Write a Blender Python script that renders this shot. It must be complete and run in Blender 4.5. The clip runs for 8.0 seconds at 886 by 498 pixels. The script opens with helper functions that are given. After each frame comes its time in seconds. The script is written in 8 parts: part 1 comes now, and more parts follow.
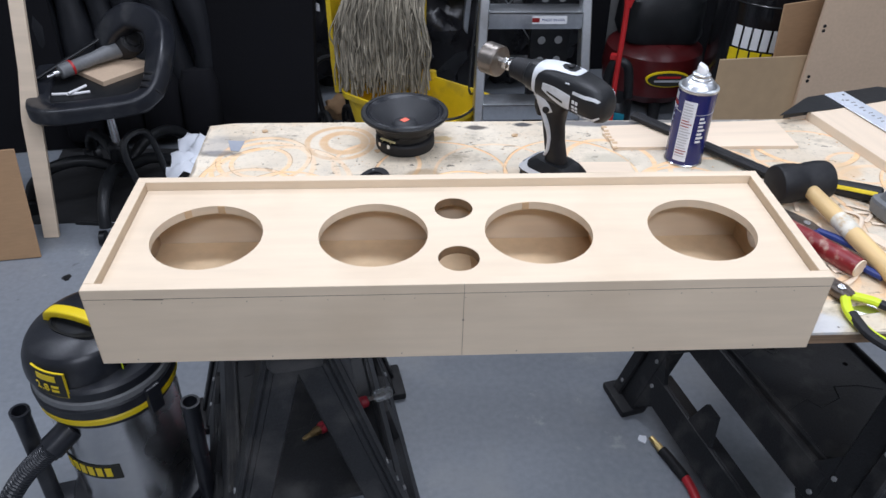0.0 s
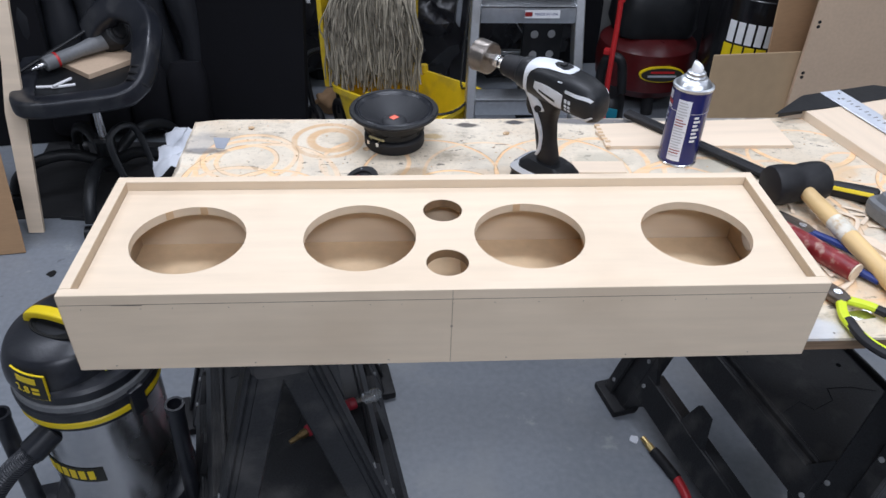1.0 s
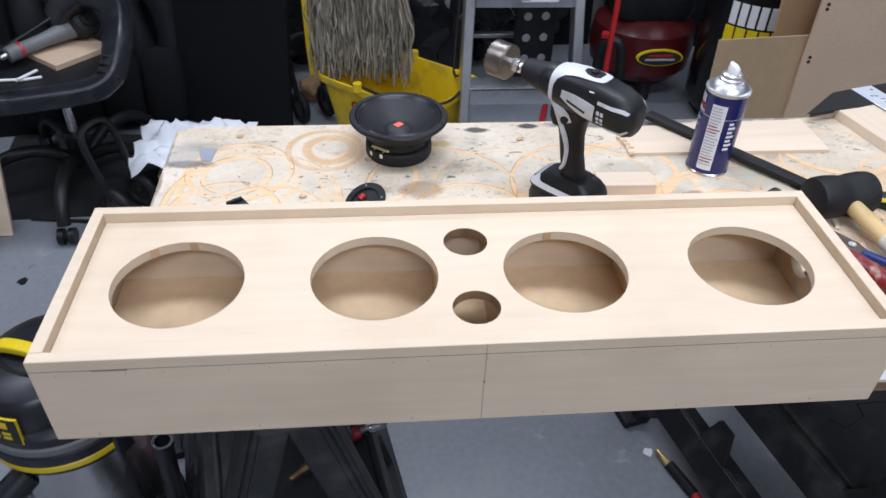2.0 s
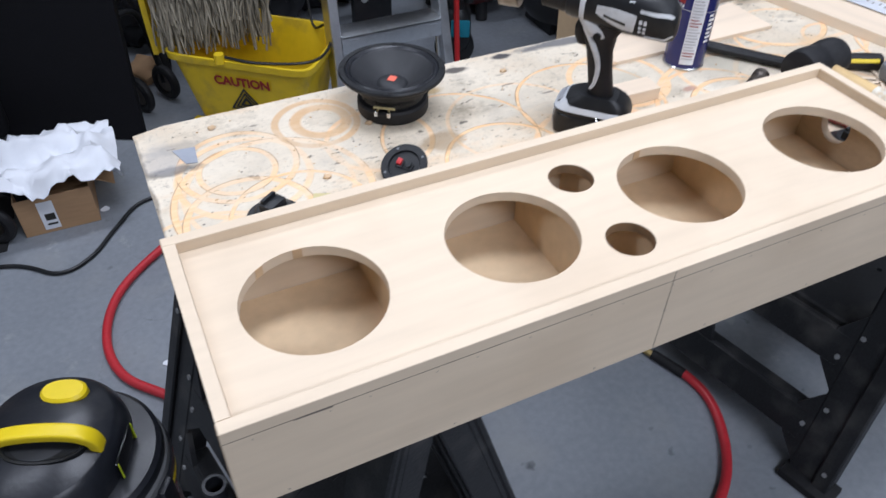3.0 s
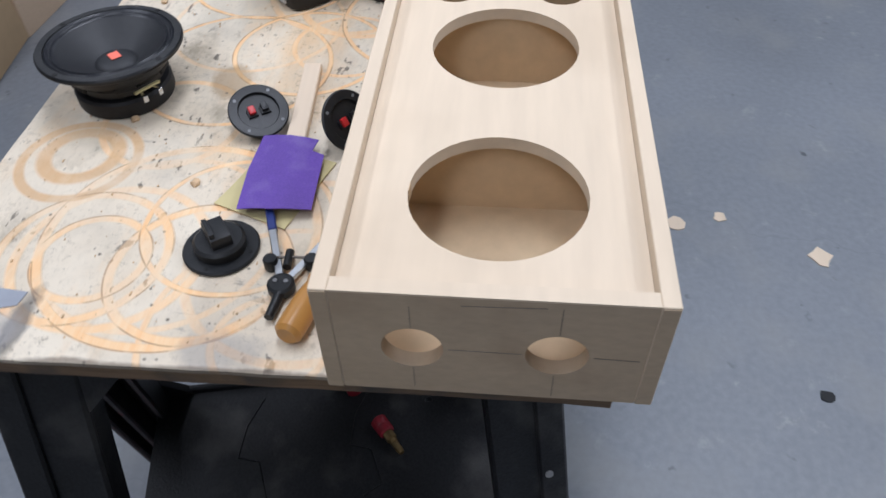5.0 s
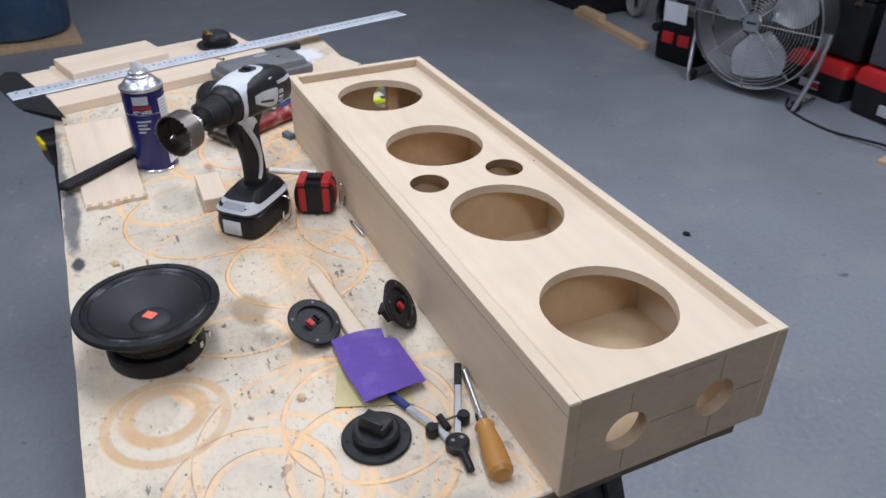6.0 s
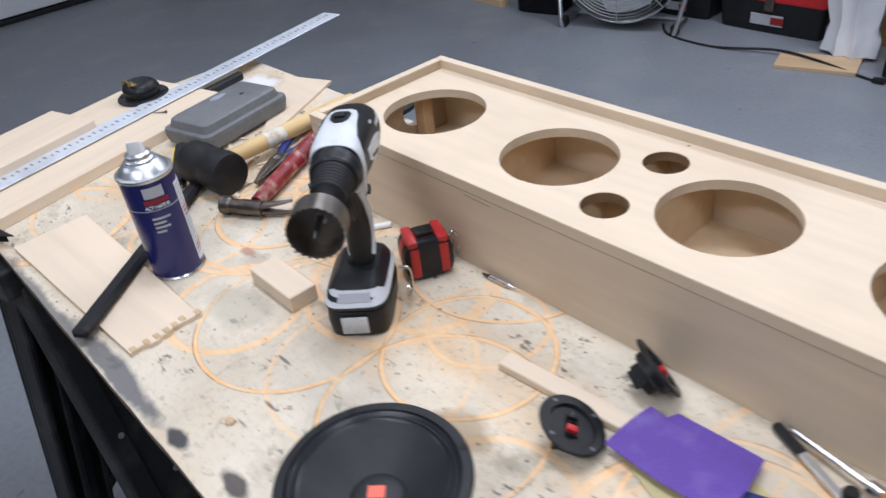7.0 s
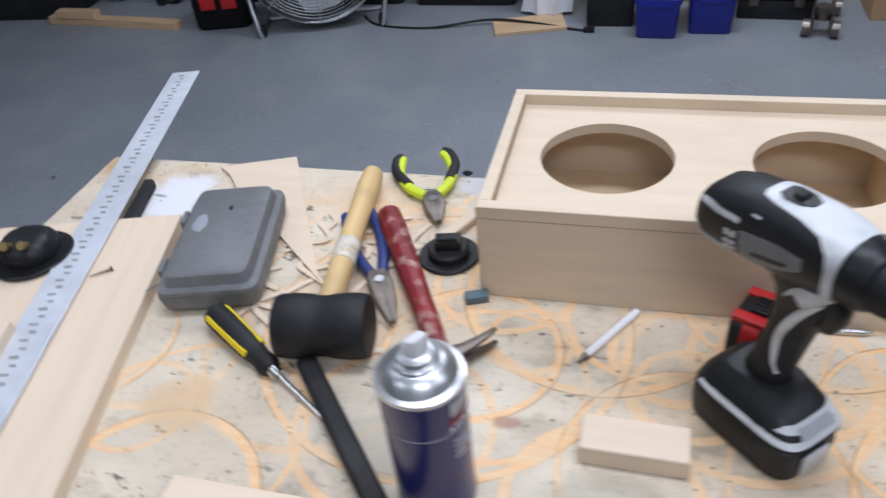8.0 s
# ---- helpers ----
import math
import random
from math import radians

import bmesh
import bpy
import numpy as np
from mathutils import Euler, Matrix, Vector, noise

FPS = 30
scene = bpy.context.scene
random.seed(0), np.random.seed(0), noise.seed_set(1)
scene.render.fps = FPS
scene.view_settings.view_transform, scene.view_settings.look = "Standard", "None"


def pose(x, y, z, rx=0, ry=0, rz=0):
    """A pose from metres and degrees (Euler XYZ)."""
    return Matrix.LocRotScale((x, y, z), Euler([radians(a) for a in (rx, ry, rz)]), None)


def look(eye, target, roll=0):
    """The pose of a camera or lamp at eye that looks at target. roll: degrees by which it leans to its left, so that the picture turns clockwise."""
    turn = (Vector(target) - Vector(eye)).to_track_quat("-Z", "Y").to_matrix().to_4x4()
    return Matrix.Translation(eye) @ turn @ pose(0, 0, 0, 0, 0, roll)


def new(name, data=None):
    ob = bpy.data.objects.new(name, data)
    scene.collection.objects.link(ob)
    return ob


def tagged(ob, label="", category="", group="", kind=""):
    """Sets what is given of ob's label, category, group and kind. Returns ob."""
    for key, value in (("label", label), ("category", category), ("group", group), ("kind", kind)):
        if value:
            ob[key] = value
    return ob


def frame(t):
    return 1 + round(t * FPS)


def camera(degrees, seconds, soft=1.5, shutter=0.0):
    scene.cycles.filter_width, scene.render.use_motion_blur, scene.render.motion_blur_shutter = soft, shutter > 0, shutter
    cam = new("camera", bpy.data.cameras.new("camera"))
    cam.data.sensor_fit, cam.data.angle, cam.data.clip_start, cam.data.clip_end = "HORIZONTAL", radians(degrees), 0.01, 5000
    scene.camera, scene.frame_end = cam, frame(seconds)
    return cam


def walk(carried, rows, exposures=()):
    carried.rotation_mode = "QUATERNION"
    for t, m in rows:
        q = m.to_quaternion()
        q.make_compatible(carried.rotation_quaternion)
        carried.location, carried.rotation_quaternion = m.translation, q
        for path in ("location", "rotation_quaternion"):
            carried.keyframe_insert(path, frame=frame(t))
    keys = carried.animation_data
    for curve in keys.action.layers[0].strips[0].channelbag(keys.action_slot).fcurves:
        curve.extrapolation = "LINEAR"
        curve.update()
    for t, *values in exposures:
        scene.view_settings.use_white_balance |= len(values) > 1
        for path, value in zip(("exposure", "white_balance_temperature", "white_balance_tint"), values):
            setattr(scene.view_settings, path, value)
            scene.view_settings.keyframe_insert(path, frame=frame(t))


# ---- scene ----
cam = camera(60.9, 8.0, shutter=0.25)
PATH = [
    (0, (0.386, -0.704, 1.491), (0.483, 0.905, 0.306), 1.1),
    (0.5, (0.385, -0.689, 1.49), (0.496, 0.916, 0.301), 1.5),
    (1, (0.393, -0.675, 1.488), (0.509, 0.92, 0.287), 1.7),
    (1.5, (0.419, -0.616, 1.487), (0.499, 0.963, 0.263), 1.5),
    (1.7, (0.409, -0.582, 1.482), (0.495, 0.984, 0.241), 1.9),
    (2.8, (0.063, -0.412, 1.462), (0.664, 0.969, 0.146), 1.1),
    (3, (0.006, -0.382, 1.436), (0.663, 0.941, 0.088), 1.3),
    (3.5, (-0.114, -0.246, 1.37), (0.612, 0.995, -0.019), -0.6),
    (4, (-0.239, -0.135, 1.33), (0.742, 0.826, -0.125), -1.3),
    (4.2, (-0.31, -0.092, 1.325), (0.819, 0.686, -0.13), -1.2),
    (5.3, (-0.337, 0.237, 1.319), (1.067, 0.135, -0.101), -0.5),
    (5.5, (-0.35, 0.324, 1.322), (1.089, 0.035, -0.037), 0.3),
    (5.9, (-0.386, 0.526, 1.378), (1.143, -0.123, 0.263), -0.1),
    (6, (-0.386, 0.561, 1.387), (1.139, -0.156, 0.309), 0.1),
    (6.5, (-0.283, 0.668, 1.375), (1.151, -0.253, 0.329), -0.8),
    (6.8, (-0.103, 0.707, 1.33), (1.254, -0.276, 0.239), -5.9),
    (7, (0.031, 0.759, 1.352), (1.311, -0.273, 0.214), -7.4),
    (7.5, (0.364, 0.829, 1.337), (1.254, -0.511, 0.148), -5.3),
    (8, (0.759, 0.863, 1.363), (1.239, -0.631, 0.123), -6.6),
]
EXPOSURES = [(0, 0.11, 6400, 10), (1.5, 0.08, 6420, 10), (3, 0.10, 6350, 10), (3.6, 0.13, 6340, 10), (4.0, 0.18, 6130, 10), (4.2, 0.22, 6000, 10), (5.3, -0.20, 6520, 10), (5.5, -0.08, 6480, 10), (6.0, -0.17, 6480, 10), (6.5, -0.05, 6480, 10), (7.0, -0.04, 6500, 10), (7.5, -0.14, 6450, 10), (8, -0.20, 6420, 10)]
walk(cam, [(t, look(eye, target, roll)) for t, eye, target, roll in PATH], EXPOSURES)

# ---- light ----
world = bpy.data.worlds.new("world")
scene.world = world
world.use_nodes = True
world.node_tree.nodes["Background"].inputs[0].default_value = (0.75, 0.85, 1.0, 1)
world.node_tree.nodes["Background"].inputs[1].default_value = 0.05


def overhead_light(x, y, power, size_x=1.25, size_y=0.32, z=2.78):
    data = bpy.data.lights.new("overhead_area_light", "AREA")
    data.shape, data.size, data.size_y, data.energy = "RECTANGLE", size_x, size_y, power
    data.color = (0.812, 0.862, 1.0)
    ob = new("overhead_area_light", data)
    ob.matrix_world = pose(x, y, z)


# unseen overhead lights, layout assumed; (-1.2, 0.6) and (1.8, -1.2) are added floor fills
LAMPS = [(0.5, -1.9, 44), (0.7, 0.2, 28), (0.2, 1.9, 28), (-1.2, 0.6, 19), (1.8, -1.2, 21), (2.9, 0.4, 7), (2.7, 2.0, 13), (4.6, -0.6, 6)]
for lx, ly, lw in LAMPS:
    overhead_light(lx, ly, lw)


# ---- materials ----
def mat(name, base, rough=0.5, metal=0.0, var=0.12, scale=40.0, big=4.0, bump=0.06, dirt=None, amount=0.0, stretch=(1, 1, 1), spec=0.5):
    """Principled surface with grain and blotches at two sizes, fine relief, and dirt of its own colour."""
    m = bpy.data.materials.new(name)
    m.use_nodes = True
    nt = m.node_tree
    N, L = nt.nodes, nt.links
    b = N["Principled BSDF"]
    tc, mp = N.new("ShaderNodeTexCoord"), N.new("ShaderNodeMapping")
    mp.inputs["Scale"].default_value = stretch
    L.new(tc.outputs["Object"], mp.inputs[0])
    n1, n2 = N.new("ShaderNodeTexNoise"), N.new("ShaderNodeTexNoise")
    n1.inputs["Scale"].default_value, n1.inputs["Detail"].default_value = scale, 5
    n2.inputs["Scale"].default_value, n2.inputs["Detail"].default_value = big, 6
    L.new(mp.outputs[0], n1.inputs["Vector"]), L.new(mp.outputs[0], n2.inputs["Vector"])
    add = N.new("ShaderNodeMath")
    add.operation = "ADD"
    L.new(n1.outputs[0], add.inputs[0]), L.new(n2.outputs[0], add.inputs[1])
    ramp = N.new("ShaderNodeMapRange")
    ramp.inputs[1].default_value, ramp.inputs[2].default_value = 0.7, 1.3
    ramp.inputs[3].default_value, ramp.inputs[4].default_value = 1 - var, 1 + var
    L.new(add.outputs[0], ramp.inputs[0])
    mul = N.new("ShaderNodeVectorMath")
    mul.operation = "SCALE"
    mul.inputs[0].default_value = base
    L.new(ramp.outputs[0], mul.inputs["Scale"])
    out = mul.outputs[0]
    if dirt:
        n3 = N.new("ShaderNodeTexNoise")
        n3.inputs["Scale"].default_value, n3.inputs["Detail"].default_value = big * 2.3, 8
        L.new(tc.outputs["Object"], n3.inputs["Vector"])
        r2 = N.new("ShaderNodeMapRange")
        r2.inputs[1].default_value, r2.inputs[2].default_value = 0.52, 0.72
        r2.inputs[4].default_value = amount
        L.new(n3.outputs[0], r2.inputs[0])
        mx = N.new("ShaderNodeMix")
        mx.data_type = "RGBA"
        L.new(r2.outputs[0], mx.inputs["Factor"])
        L.new(out, mx.inputs["A"])
        mx.inputs["B"].default_value = (*dirt, 1)
        out = mx.outputs["Result"]
    L.new(out, b.inputs["Base Color"])
    rr = N.new("ShaderNodeMapRange")
    rr.inputs[1].default_value, rr.inputs[2].default_value = 0.3, 0.7
    rr.inputs[3].default_value, rr.inputs[4].default_value = max(0.03, rough - 0.08), min(1, rough + 0.08)
    L.new(n2.outputs[0], rr.inputs[0])
    L.new(rr.outputs[0], b.inputs["Roughness"])
    b.inputs["Metallic"].default_value = metal
    b.inputs["Specular IOR Level"].default_value = spec
    if bump:
        bp = N.new("ShaderNodeBump")
        bp.inputs["Strength"].default_value, bp.inputs["Distance"].default_value = bump * 4, 0.001
        L.new(n1.outputs[0], bp.inputs["Height"])
        L.new(bp.outputs[0], b.inputs["Normal"])
    return m


BIRCH = mat("birch_panel", (0.68, 0.555, 0.41), 0.62, var=0.07, scale=22, big=2.2, bump=0.03, dirt=(0.56, 0.44, 0.31), amount=0.45, stretch=(0.35, 3, 3))
VAC_BLACK = mat("vacuum_plastic", (0.013, 0.0145, 0.019), 0.34, var=0.2, scale=140, big=7, bump=0.08, dirt=(0.075, 0.075, 0.075), amount=0.4, spec=0.45)
SCORCH = mat("scorched_wood", (0.25, 0.15, 0.075), 0.75, var=0.3, scale=60, big=20, bump=0.04)
INNER = mat("inner_panel", (0.68, 0.505, 0.315), 0.7, var=0.08, scale=60, big=5, bump=0.03)
MDF = mat("mdf", (0.58, 0.43, 0.30), 0.7, var=0.06, scale=90, big=6, bump=0.03)
# cabinet end board, base colour darkened to carry the shade on the end faces
END_SHADED = mat("shaded_end_board", (0.50, 0.385, 0.265), 0.65, var=0.10, scale=70, big=6, bump=0.03, dirt=(0.40, 0.29, 0.19), amount=0.5, stretch=(1, 1, 2))
PALE_WOOD = mat("pale_wood", (0.74, 0.60, 0.45), 0.6, var=0.07, scale=16, big=3, bump=0.04, stretch=(0.3, 4, 4))
PINE = mat("pine", (0.58, 0.40, 0.235), 0.55, var=0.15, scale=16, big=3, stretch=(0.25, 4, 4))
PENCIL = mat("pencil", (0.20, 0.17, 0.14), 0.6, var=0.3, scale=200, bump=0)
PLASTIC = mat("black_plastic", (0.0095, 0.0105, 0.012), 0.42, var=0.2, scale=160, big=8, bump=0.08, dirt=(0.034, 0.033, 0.032), amount=0.3, spec=0.35)
HORSE = mat("sawhorse_plastic", (0.0155, 0.0165, 0.0185), 0.5, var=0.4, scale=260, big=5, bump=0.14, dirt=(0.078, 0.075, 0.072), amount=0.7, spec=0.3)
RUBBER = mat("black_rubber", (0.011, 0.011, 0.0125), 0.58, var=0.25, scale=70, big=9, bump=0.1, dirt=(0.042, 0.042, 0.042), amount=0.45, spec=0.35)
CLOTH_BLACK = mat("black_fabric", (0.0062, 0.0062, 0.008), 0.9, var=0.3, scale=300, big=3, bump=0.1, spec=0.2)
QUILT = mat("quilted_fabric", (0.008, 0.009, 0.012), 0.55, var=0.3, scale=200, big=5, bump=0.15, spec=0.4)
CONE = mat("cone_paper", (0.0105, 0.0115, 0.014), 0.55, var=0.15, scale=120, big=10, bump=0.08)
GLOSS_BLACK = mat("black_paint", (0.008, 0.008, 0.009), 0.15, var=0.2, scale=20, bump=0.0)
DULL_RED = mat("worn_red", (0.26, 0.014, 0.026), 0.5, var=0.3, scale=120, big=30)
OLD_BRASS = mat("old_brass", (0.30, 0.21, 0.10), 0.45, 0.9, var=0.3, scale=120, big=40)
CLEAR = mat("clear_plastic", (0.85, 0.88, 0.90), 0.12, var=0.03, bump=0)
CLEAR.node_tree.nodes["Principled BSDF"].inputs["Transmission Weight"].default_value = 0.9
GREY_PL = mat("grey_plastic", (0.16, 0.165, 0.17), 0.5, var=0.12, scale=120, big=8, bump=0.06, dirt=(0.09, 0.09, 0.09), amount=0.5)
GREY_MID = mat("grey_paint", (0.25, 0.255, 0.26), 0.5, var=0.1)
TOOL_WHITE = mat("tool_white", (0.62, 0.64, 0.66), 0.4, var=0.08, scale=60, big=12, bump=0.02, dirt=(0.25, 0.24, 0.23), amount=0.6)
STEEL = mat("steel", (0.62, 0.62, 0.62), 0.26, 1.0, var=0.08, scale=60, bump=0.02)
DARK_STEEL = mat("dark_steel", (0.17, 0.145, 0.125), 0.42, 1.0, var=0.3, scale=60, big=12, bump=0.06)
ALU = mat("aluminium", (0.66, 0.68, 0.70), 0.36, 1.0, var=0.08, scale=70, bump=0.03, dirt=(0.42, 0.42, 0.42), amount=0.6)
WORN_STEEL = mat("worn_steel", (0.24, 0.215, 0.19), 0.4, 1.0, var=0.3, scale=30, big=14, bump=0.05, dirt=(0.12, 0.09, 0.06), amount=0.7)
FAN_WIRE = mat("fan_wire", (0.42, 0.43, 0.44), 0.45, 0.7, var=0.1)
RULER = mat("ruler_metal", (0.70, 0.74, 0.80), 0.38, 0.35, var=0.08, scale=50, bump=0.02, dirt=(0.45, 0.48, 0.52), amount=0.5)
BRASS = mat("brass", (0.62, 0.46, 0.20), 0.35, 1.0)
YELLOW = mat("yellow_plastic", (0.66, 0.46, 0.012), 0.42, var=0.08, scale=30, big=5, bump=0.03, dirt=(0.28, 0.19, 0.04), amount=0.7)
YELLOW_CLEAN = mat("yellow_trim", (0.78, 0.58, 0.01), 0.4, var=0.06)
LIME = mat("lime_grip", (0.60, 0.72, 0.02), 0.5, var=0.06)
RED = mat("red_plastic", (0.48, 0.018, 0.02), 0.4, var=0.1)
RED_HOSE = mat("red_hose", (0.50, 0.022, 0.032), 0.45, var=0.1, scale=90, bump=0.04)
DARK_RED = mat("dark_red_paint", (0.075, 0.007, 0.008), 0.35, var=0.2)
RED_WOOD = mat("worn_red_handle", (0.22, 0.014, 0.018), 0.42, var=0.3, scale=60, big=26, dirt=(0.44, 0.32, 0.25), amount=0.95)
CORAL = mat("coral_badge", (0.85, 0.16, 0.10), 0.4, var=0.05)
BLUE = mat("blue_bin", (0.008, 0.016, 0.24), 0.3, var=0.15)
CAN_BLUE = mat("can_blue", (0.012, 0.016, 0.115), 0.24, var=0.08, scale=8, bump=0.0)
GRIP_BLUE = mat("grip_blue", (0.012, 0.028, 0.15), 0.5, var=0.12)
DRUM_BLUE = mat("drum_blue", (0.035, 0.075, 0.14), 0.5, var=0.15, dirt=(0.09, 0.11, 0.14), amount=0.6)
TEAL = mat("teal_plastic", (0.005, 0.17, 0.24), 0.45)
PURPLE = mat("purple_sandpaper", (0.125, 0.065, 0.33), 0.85, var=0.14, scale=450, big=14, bump=0.2, dirt=(0.22, 0.16, 0.42), amount=0.5)
TAN_PAPER = mat("tan_paper", (0.55, 0.47, 0.24), 0.8, var=0.08)
CARD = mat("cardboard", (0.40, 0.245, 0.13), 0.8, var=0.08, scale=25, big=3, bump=0.03, stretch=(1, 1, 6))
CARD_PALE = mat("pale_cardboard", (0.44, 0.31, 0.18), 0.8, var=0.06, scale=25, big=3, bump=0.02)
CARD_DARK = mat("printed_cardboard", (0.055, 0.055, 0.065), 0.6, var=0.15)
WHITE = mat("white_paint", (0.78, 0.78, 0.78), 0.5, var=0.04)
PAPER = mat("white_paper", (0.74, 0.76, 0.80), 0.8, var=0.06, scale=14, bump=0.1)
GREY_BAR = mat("grey_print", (0.42, 0.43, 0.46), 0.5, var=0.1)
CAN_DOME = mat("can_dome", (0.66, 0.68, 0.70), 0.36, 1.0, var=0.08, scale=50, bump=0.02, dirt=(0.5, 0.5, 0.5), amount=0.5)
MOP = mat("mop_yarn", (0.30, 0.265, 0.20), 0.95, var=0.3, scale=60, big=9, bump=0.2)
INK_RED = mat("red_print", (0.24, 0.010, 0.010), 0.6, var=0.15, scale=90)
INK_BLACK = mat("black_print", (0.02, 0.02, 0.015), 0.6, var=0.2)
HANDLE_WOOD = mat("tool_handle_wood", (0.46, 0.22, 0.055), 0.35, var=0.14, scale=14, big=4, stretch=(0.3, 4, 4), bump=0.03)
MALLET_WOOD = mat("mallet_handle_wood", (0.66, 0.46, 0.21), 0.5, var=0.14, scale=14, big=6, stretch=(4, 0.3, 4), bump=0.03, dirt=(0.36, 0.24, 0.12), amount=0.5)
LABEL_WORN = mat("worn_paper_label", (0.66, 0.62, 0.52), 0.7, var=0.2, scale=60, big=40, dirt=(0.55, 0.38, 0.18), amount=1.0)
GREY_TAPE = mat("grey_tape", (0.30, 0.32, 0.36), 0.5, var=0.1)
WALL = mat("wall_paint", (0.42, 0.42, 0.41), 0.7, var=0.06, big=1.2, bump=0.03)
CEIL = mat("ceiling_paint", (0.66, 0.66, 0.65), 0.8, var=0.04, big=1, bump=0.02)
DOOR = mat("door_paint", (0.72, 0.74, 0.77), 0.45, var=0.04, big=1.0, bump=0.02)
DUST = mat("dusty_sheet", (0.014, 0.014, 0.015), 0.85, var=0.25, scale=40, big=6)
HOLE = mat("dark_hollow", (0.006, 0.006, 0.006), 0.8, bump=0)


def floor_material():
    m = mat("painted_concrete", (0.222, 0.240, 0.264), 0.45, var=0.12, scale=60, big=1.7, bump=0.06, dirt=(0.30, 0.305, 0.30), amount=0.5)
    nt = m.node_tree
    N, L = nt.nodes, nt.links
    b = N["Principled BSDF"]
    prev = b.inputs["Base Color"].links[0].from_socket
    tc = N.new("ShaderNodeTexCoord")
    # scattered dark paint chips
    vor = N.new("ShaderNodeTexVoronoi")
    vor.inputs["Scale"].default_value = 3.2
    warp = N.new("ShaderNodeTexNoise")
    warp.inputs["Scale"].default_value = 26
    mixv = N.new("ShaderNodeVectorMath")
    mixv.operation = "MULTIPLY_ADD"
    mixv.inputs[1].default_value = (0.05, 0.05, 0.0)
    L.new(tc.outputs["Object"], warp.inputs["Vector"])
    L.new(warp.outputs["Color"], mixv.inputs[0]), L.new(tc.outputs["Object"], mixv.inputs[2])
    L.new(mixv.outputs[0], vor.inputs["Vector"])
    lt = N.new("ShaderNodeMapRange")
    lt.inputs[1].default_value, lt.inputs[2].default_value, lt.inputs[3].default_value, lt.inputs[4].default_value = 0.022, 0.045, 0.75, 0.0
    L.new(vor.outputs["Distance"], lt.inputs[0])
    mx = N.new("ShaderNodeMix")
    mx.data_type = "RGBA"
    L.new(lt.outputs[0], mx.inputs["Factor"]), L.new(prev, mx.inputs["A"])
    mx.inputs["B"].default_value = (0.045, 0.047, 0.055, 1)
    # fine pits and scuffs
    v4 = N.new("ShaderNodeTexVoronoi")
    v4.inputs["Scale"].default_value = 11
    L.new(mixv.outputs[0], v4.inputs["Vector"])
    g4 = N.new("ShaderNodeMapRange")
    g4.inputs[1].default_value, g4.inputs[2].default_value, g4.inputs[3].default_value, g4.inputs[4].default_value = 0.03, 0.09, 0.55, 0.0
    L.new(v4.outputs["Distance"], g4.inputs[0])
    mq = N.new("ShaderNodeMix")
    mq.data_type = "RGBA"
    L.new(g4.outputs[0], mq.inputs["Factor"]), L.new(mx.outputs["Result"], mq.inputs["A"])
    mq.inputs["B"].default_value = (0.10, 0.105, 0.115, 1)
    mx = mq
    # pale scuffs and dried drips
    sc1, sc2 = N.new("ShaderNodeTexNoise"), N.new("ShaderNodeTexNoise")
    sc1.inputs["Scale"].default_value, sc1.inputs["Detail"].default_value, sc1.inputs["Roughness"].default_value = 13, 9, 0.72
    sc2.inputs["Scale"].default_value, sc2.inputs["Detail"].default_value = 2.6, 3
    L.new(tc.outputs["Object"], sc1.inputs["Vector"]), L.new(tc.outputs["Object"], sc2.inputs["Vector"])
    s1, s2, s3 = N.new("ShaderNodeMapRange"), N.new("ShaderNodeMapRange"), N.new("ShaderNodeMath")
    s1.inputs[1].default_value, s1.inputs[2].default_value, s1.inputs[4].default_value = 0.58, 0.68, 0.55
    s2.inputs[1].default_value, s2.inputs[2].default_value = 0.46, 0.60
    s3.operation = "MULTIPLY"
    L.new(sc1.outputs[0], s1.inputs[0]), L.new(sc2.outputs[0], s2.inputs[0])
    L.new(s1.outputs[0], s3.inputs[0]), L.new(s2.outputs[0], s3.inputs[1])
    ms = N.new("ShaderNodeMix")
    ms.data_type = "RGBA"
    L.new(s3.outputs[0], ms.inputs["Factor"]), L.new(mx.outputs["Result"], ms.inputs["A"])
    ms.inputs["B"].default_value = (0.40, 0.41, 0.40, 1)
    mx = ms
    # hairline cracks
    v2 = N.new("ShaderNodeTexVoronoi")
    v2.feature, v2.inputs["Scale"].default_value = "DISTANCE_TO_EDGE", 0.55
    w2 = N.new("ShaderNodeTexNoise")
    w2.inputs["Scale"].default_value, w2.inputs["Detail"].default_value = 5, 8
    mv2 = N.new("ShaderNodeVectorMath")
    mv2.operation = "MULTIPLY_ADD"
    mv2.inputs[1].default_value = (0.3, 0.3, 0)
    L.new(tc.outputs["Object"], w2.inputs["Vector"])
    L.new(w2.outputs["Color"], mv2.inputs[0]), L.new(tc.outputs["Object"], mv2.inputs[2]), L.new(mv2.outputs[0], v2.inputs["Vector"])
    cr = N.new("ShaderNodeMapRange")
    cr.inputs[1].default_value, cr.inputs[2].default_value, cr.inputs[3].default_value, cr.inputs[4].default_value = 0.0004, 0.0014, 0.12, 0.0
    L.new(v2.outputs["Distance"], cr.inputs[0])
    m2 = N.new("ShaderNodeMix")
    m2.data_type = "RGBA"
    L.new(cr.outputs[0], m2.inputs["Factor"]), L.new(mx.outputs["Result"], m2.inputs["A"])
    m2.inputs["B"].default_value = (0.06, 0.06, 0.065, 1)
    L.new(m2.outputs["Result"], b.inputs["Base Color"])
    return m


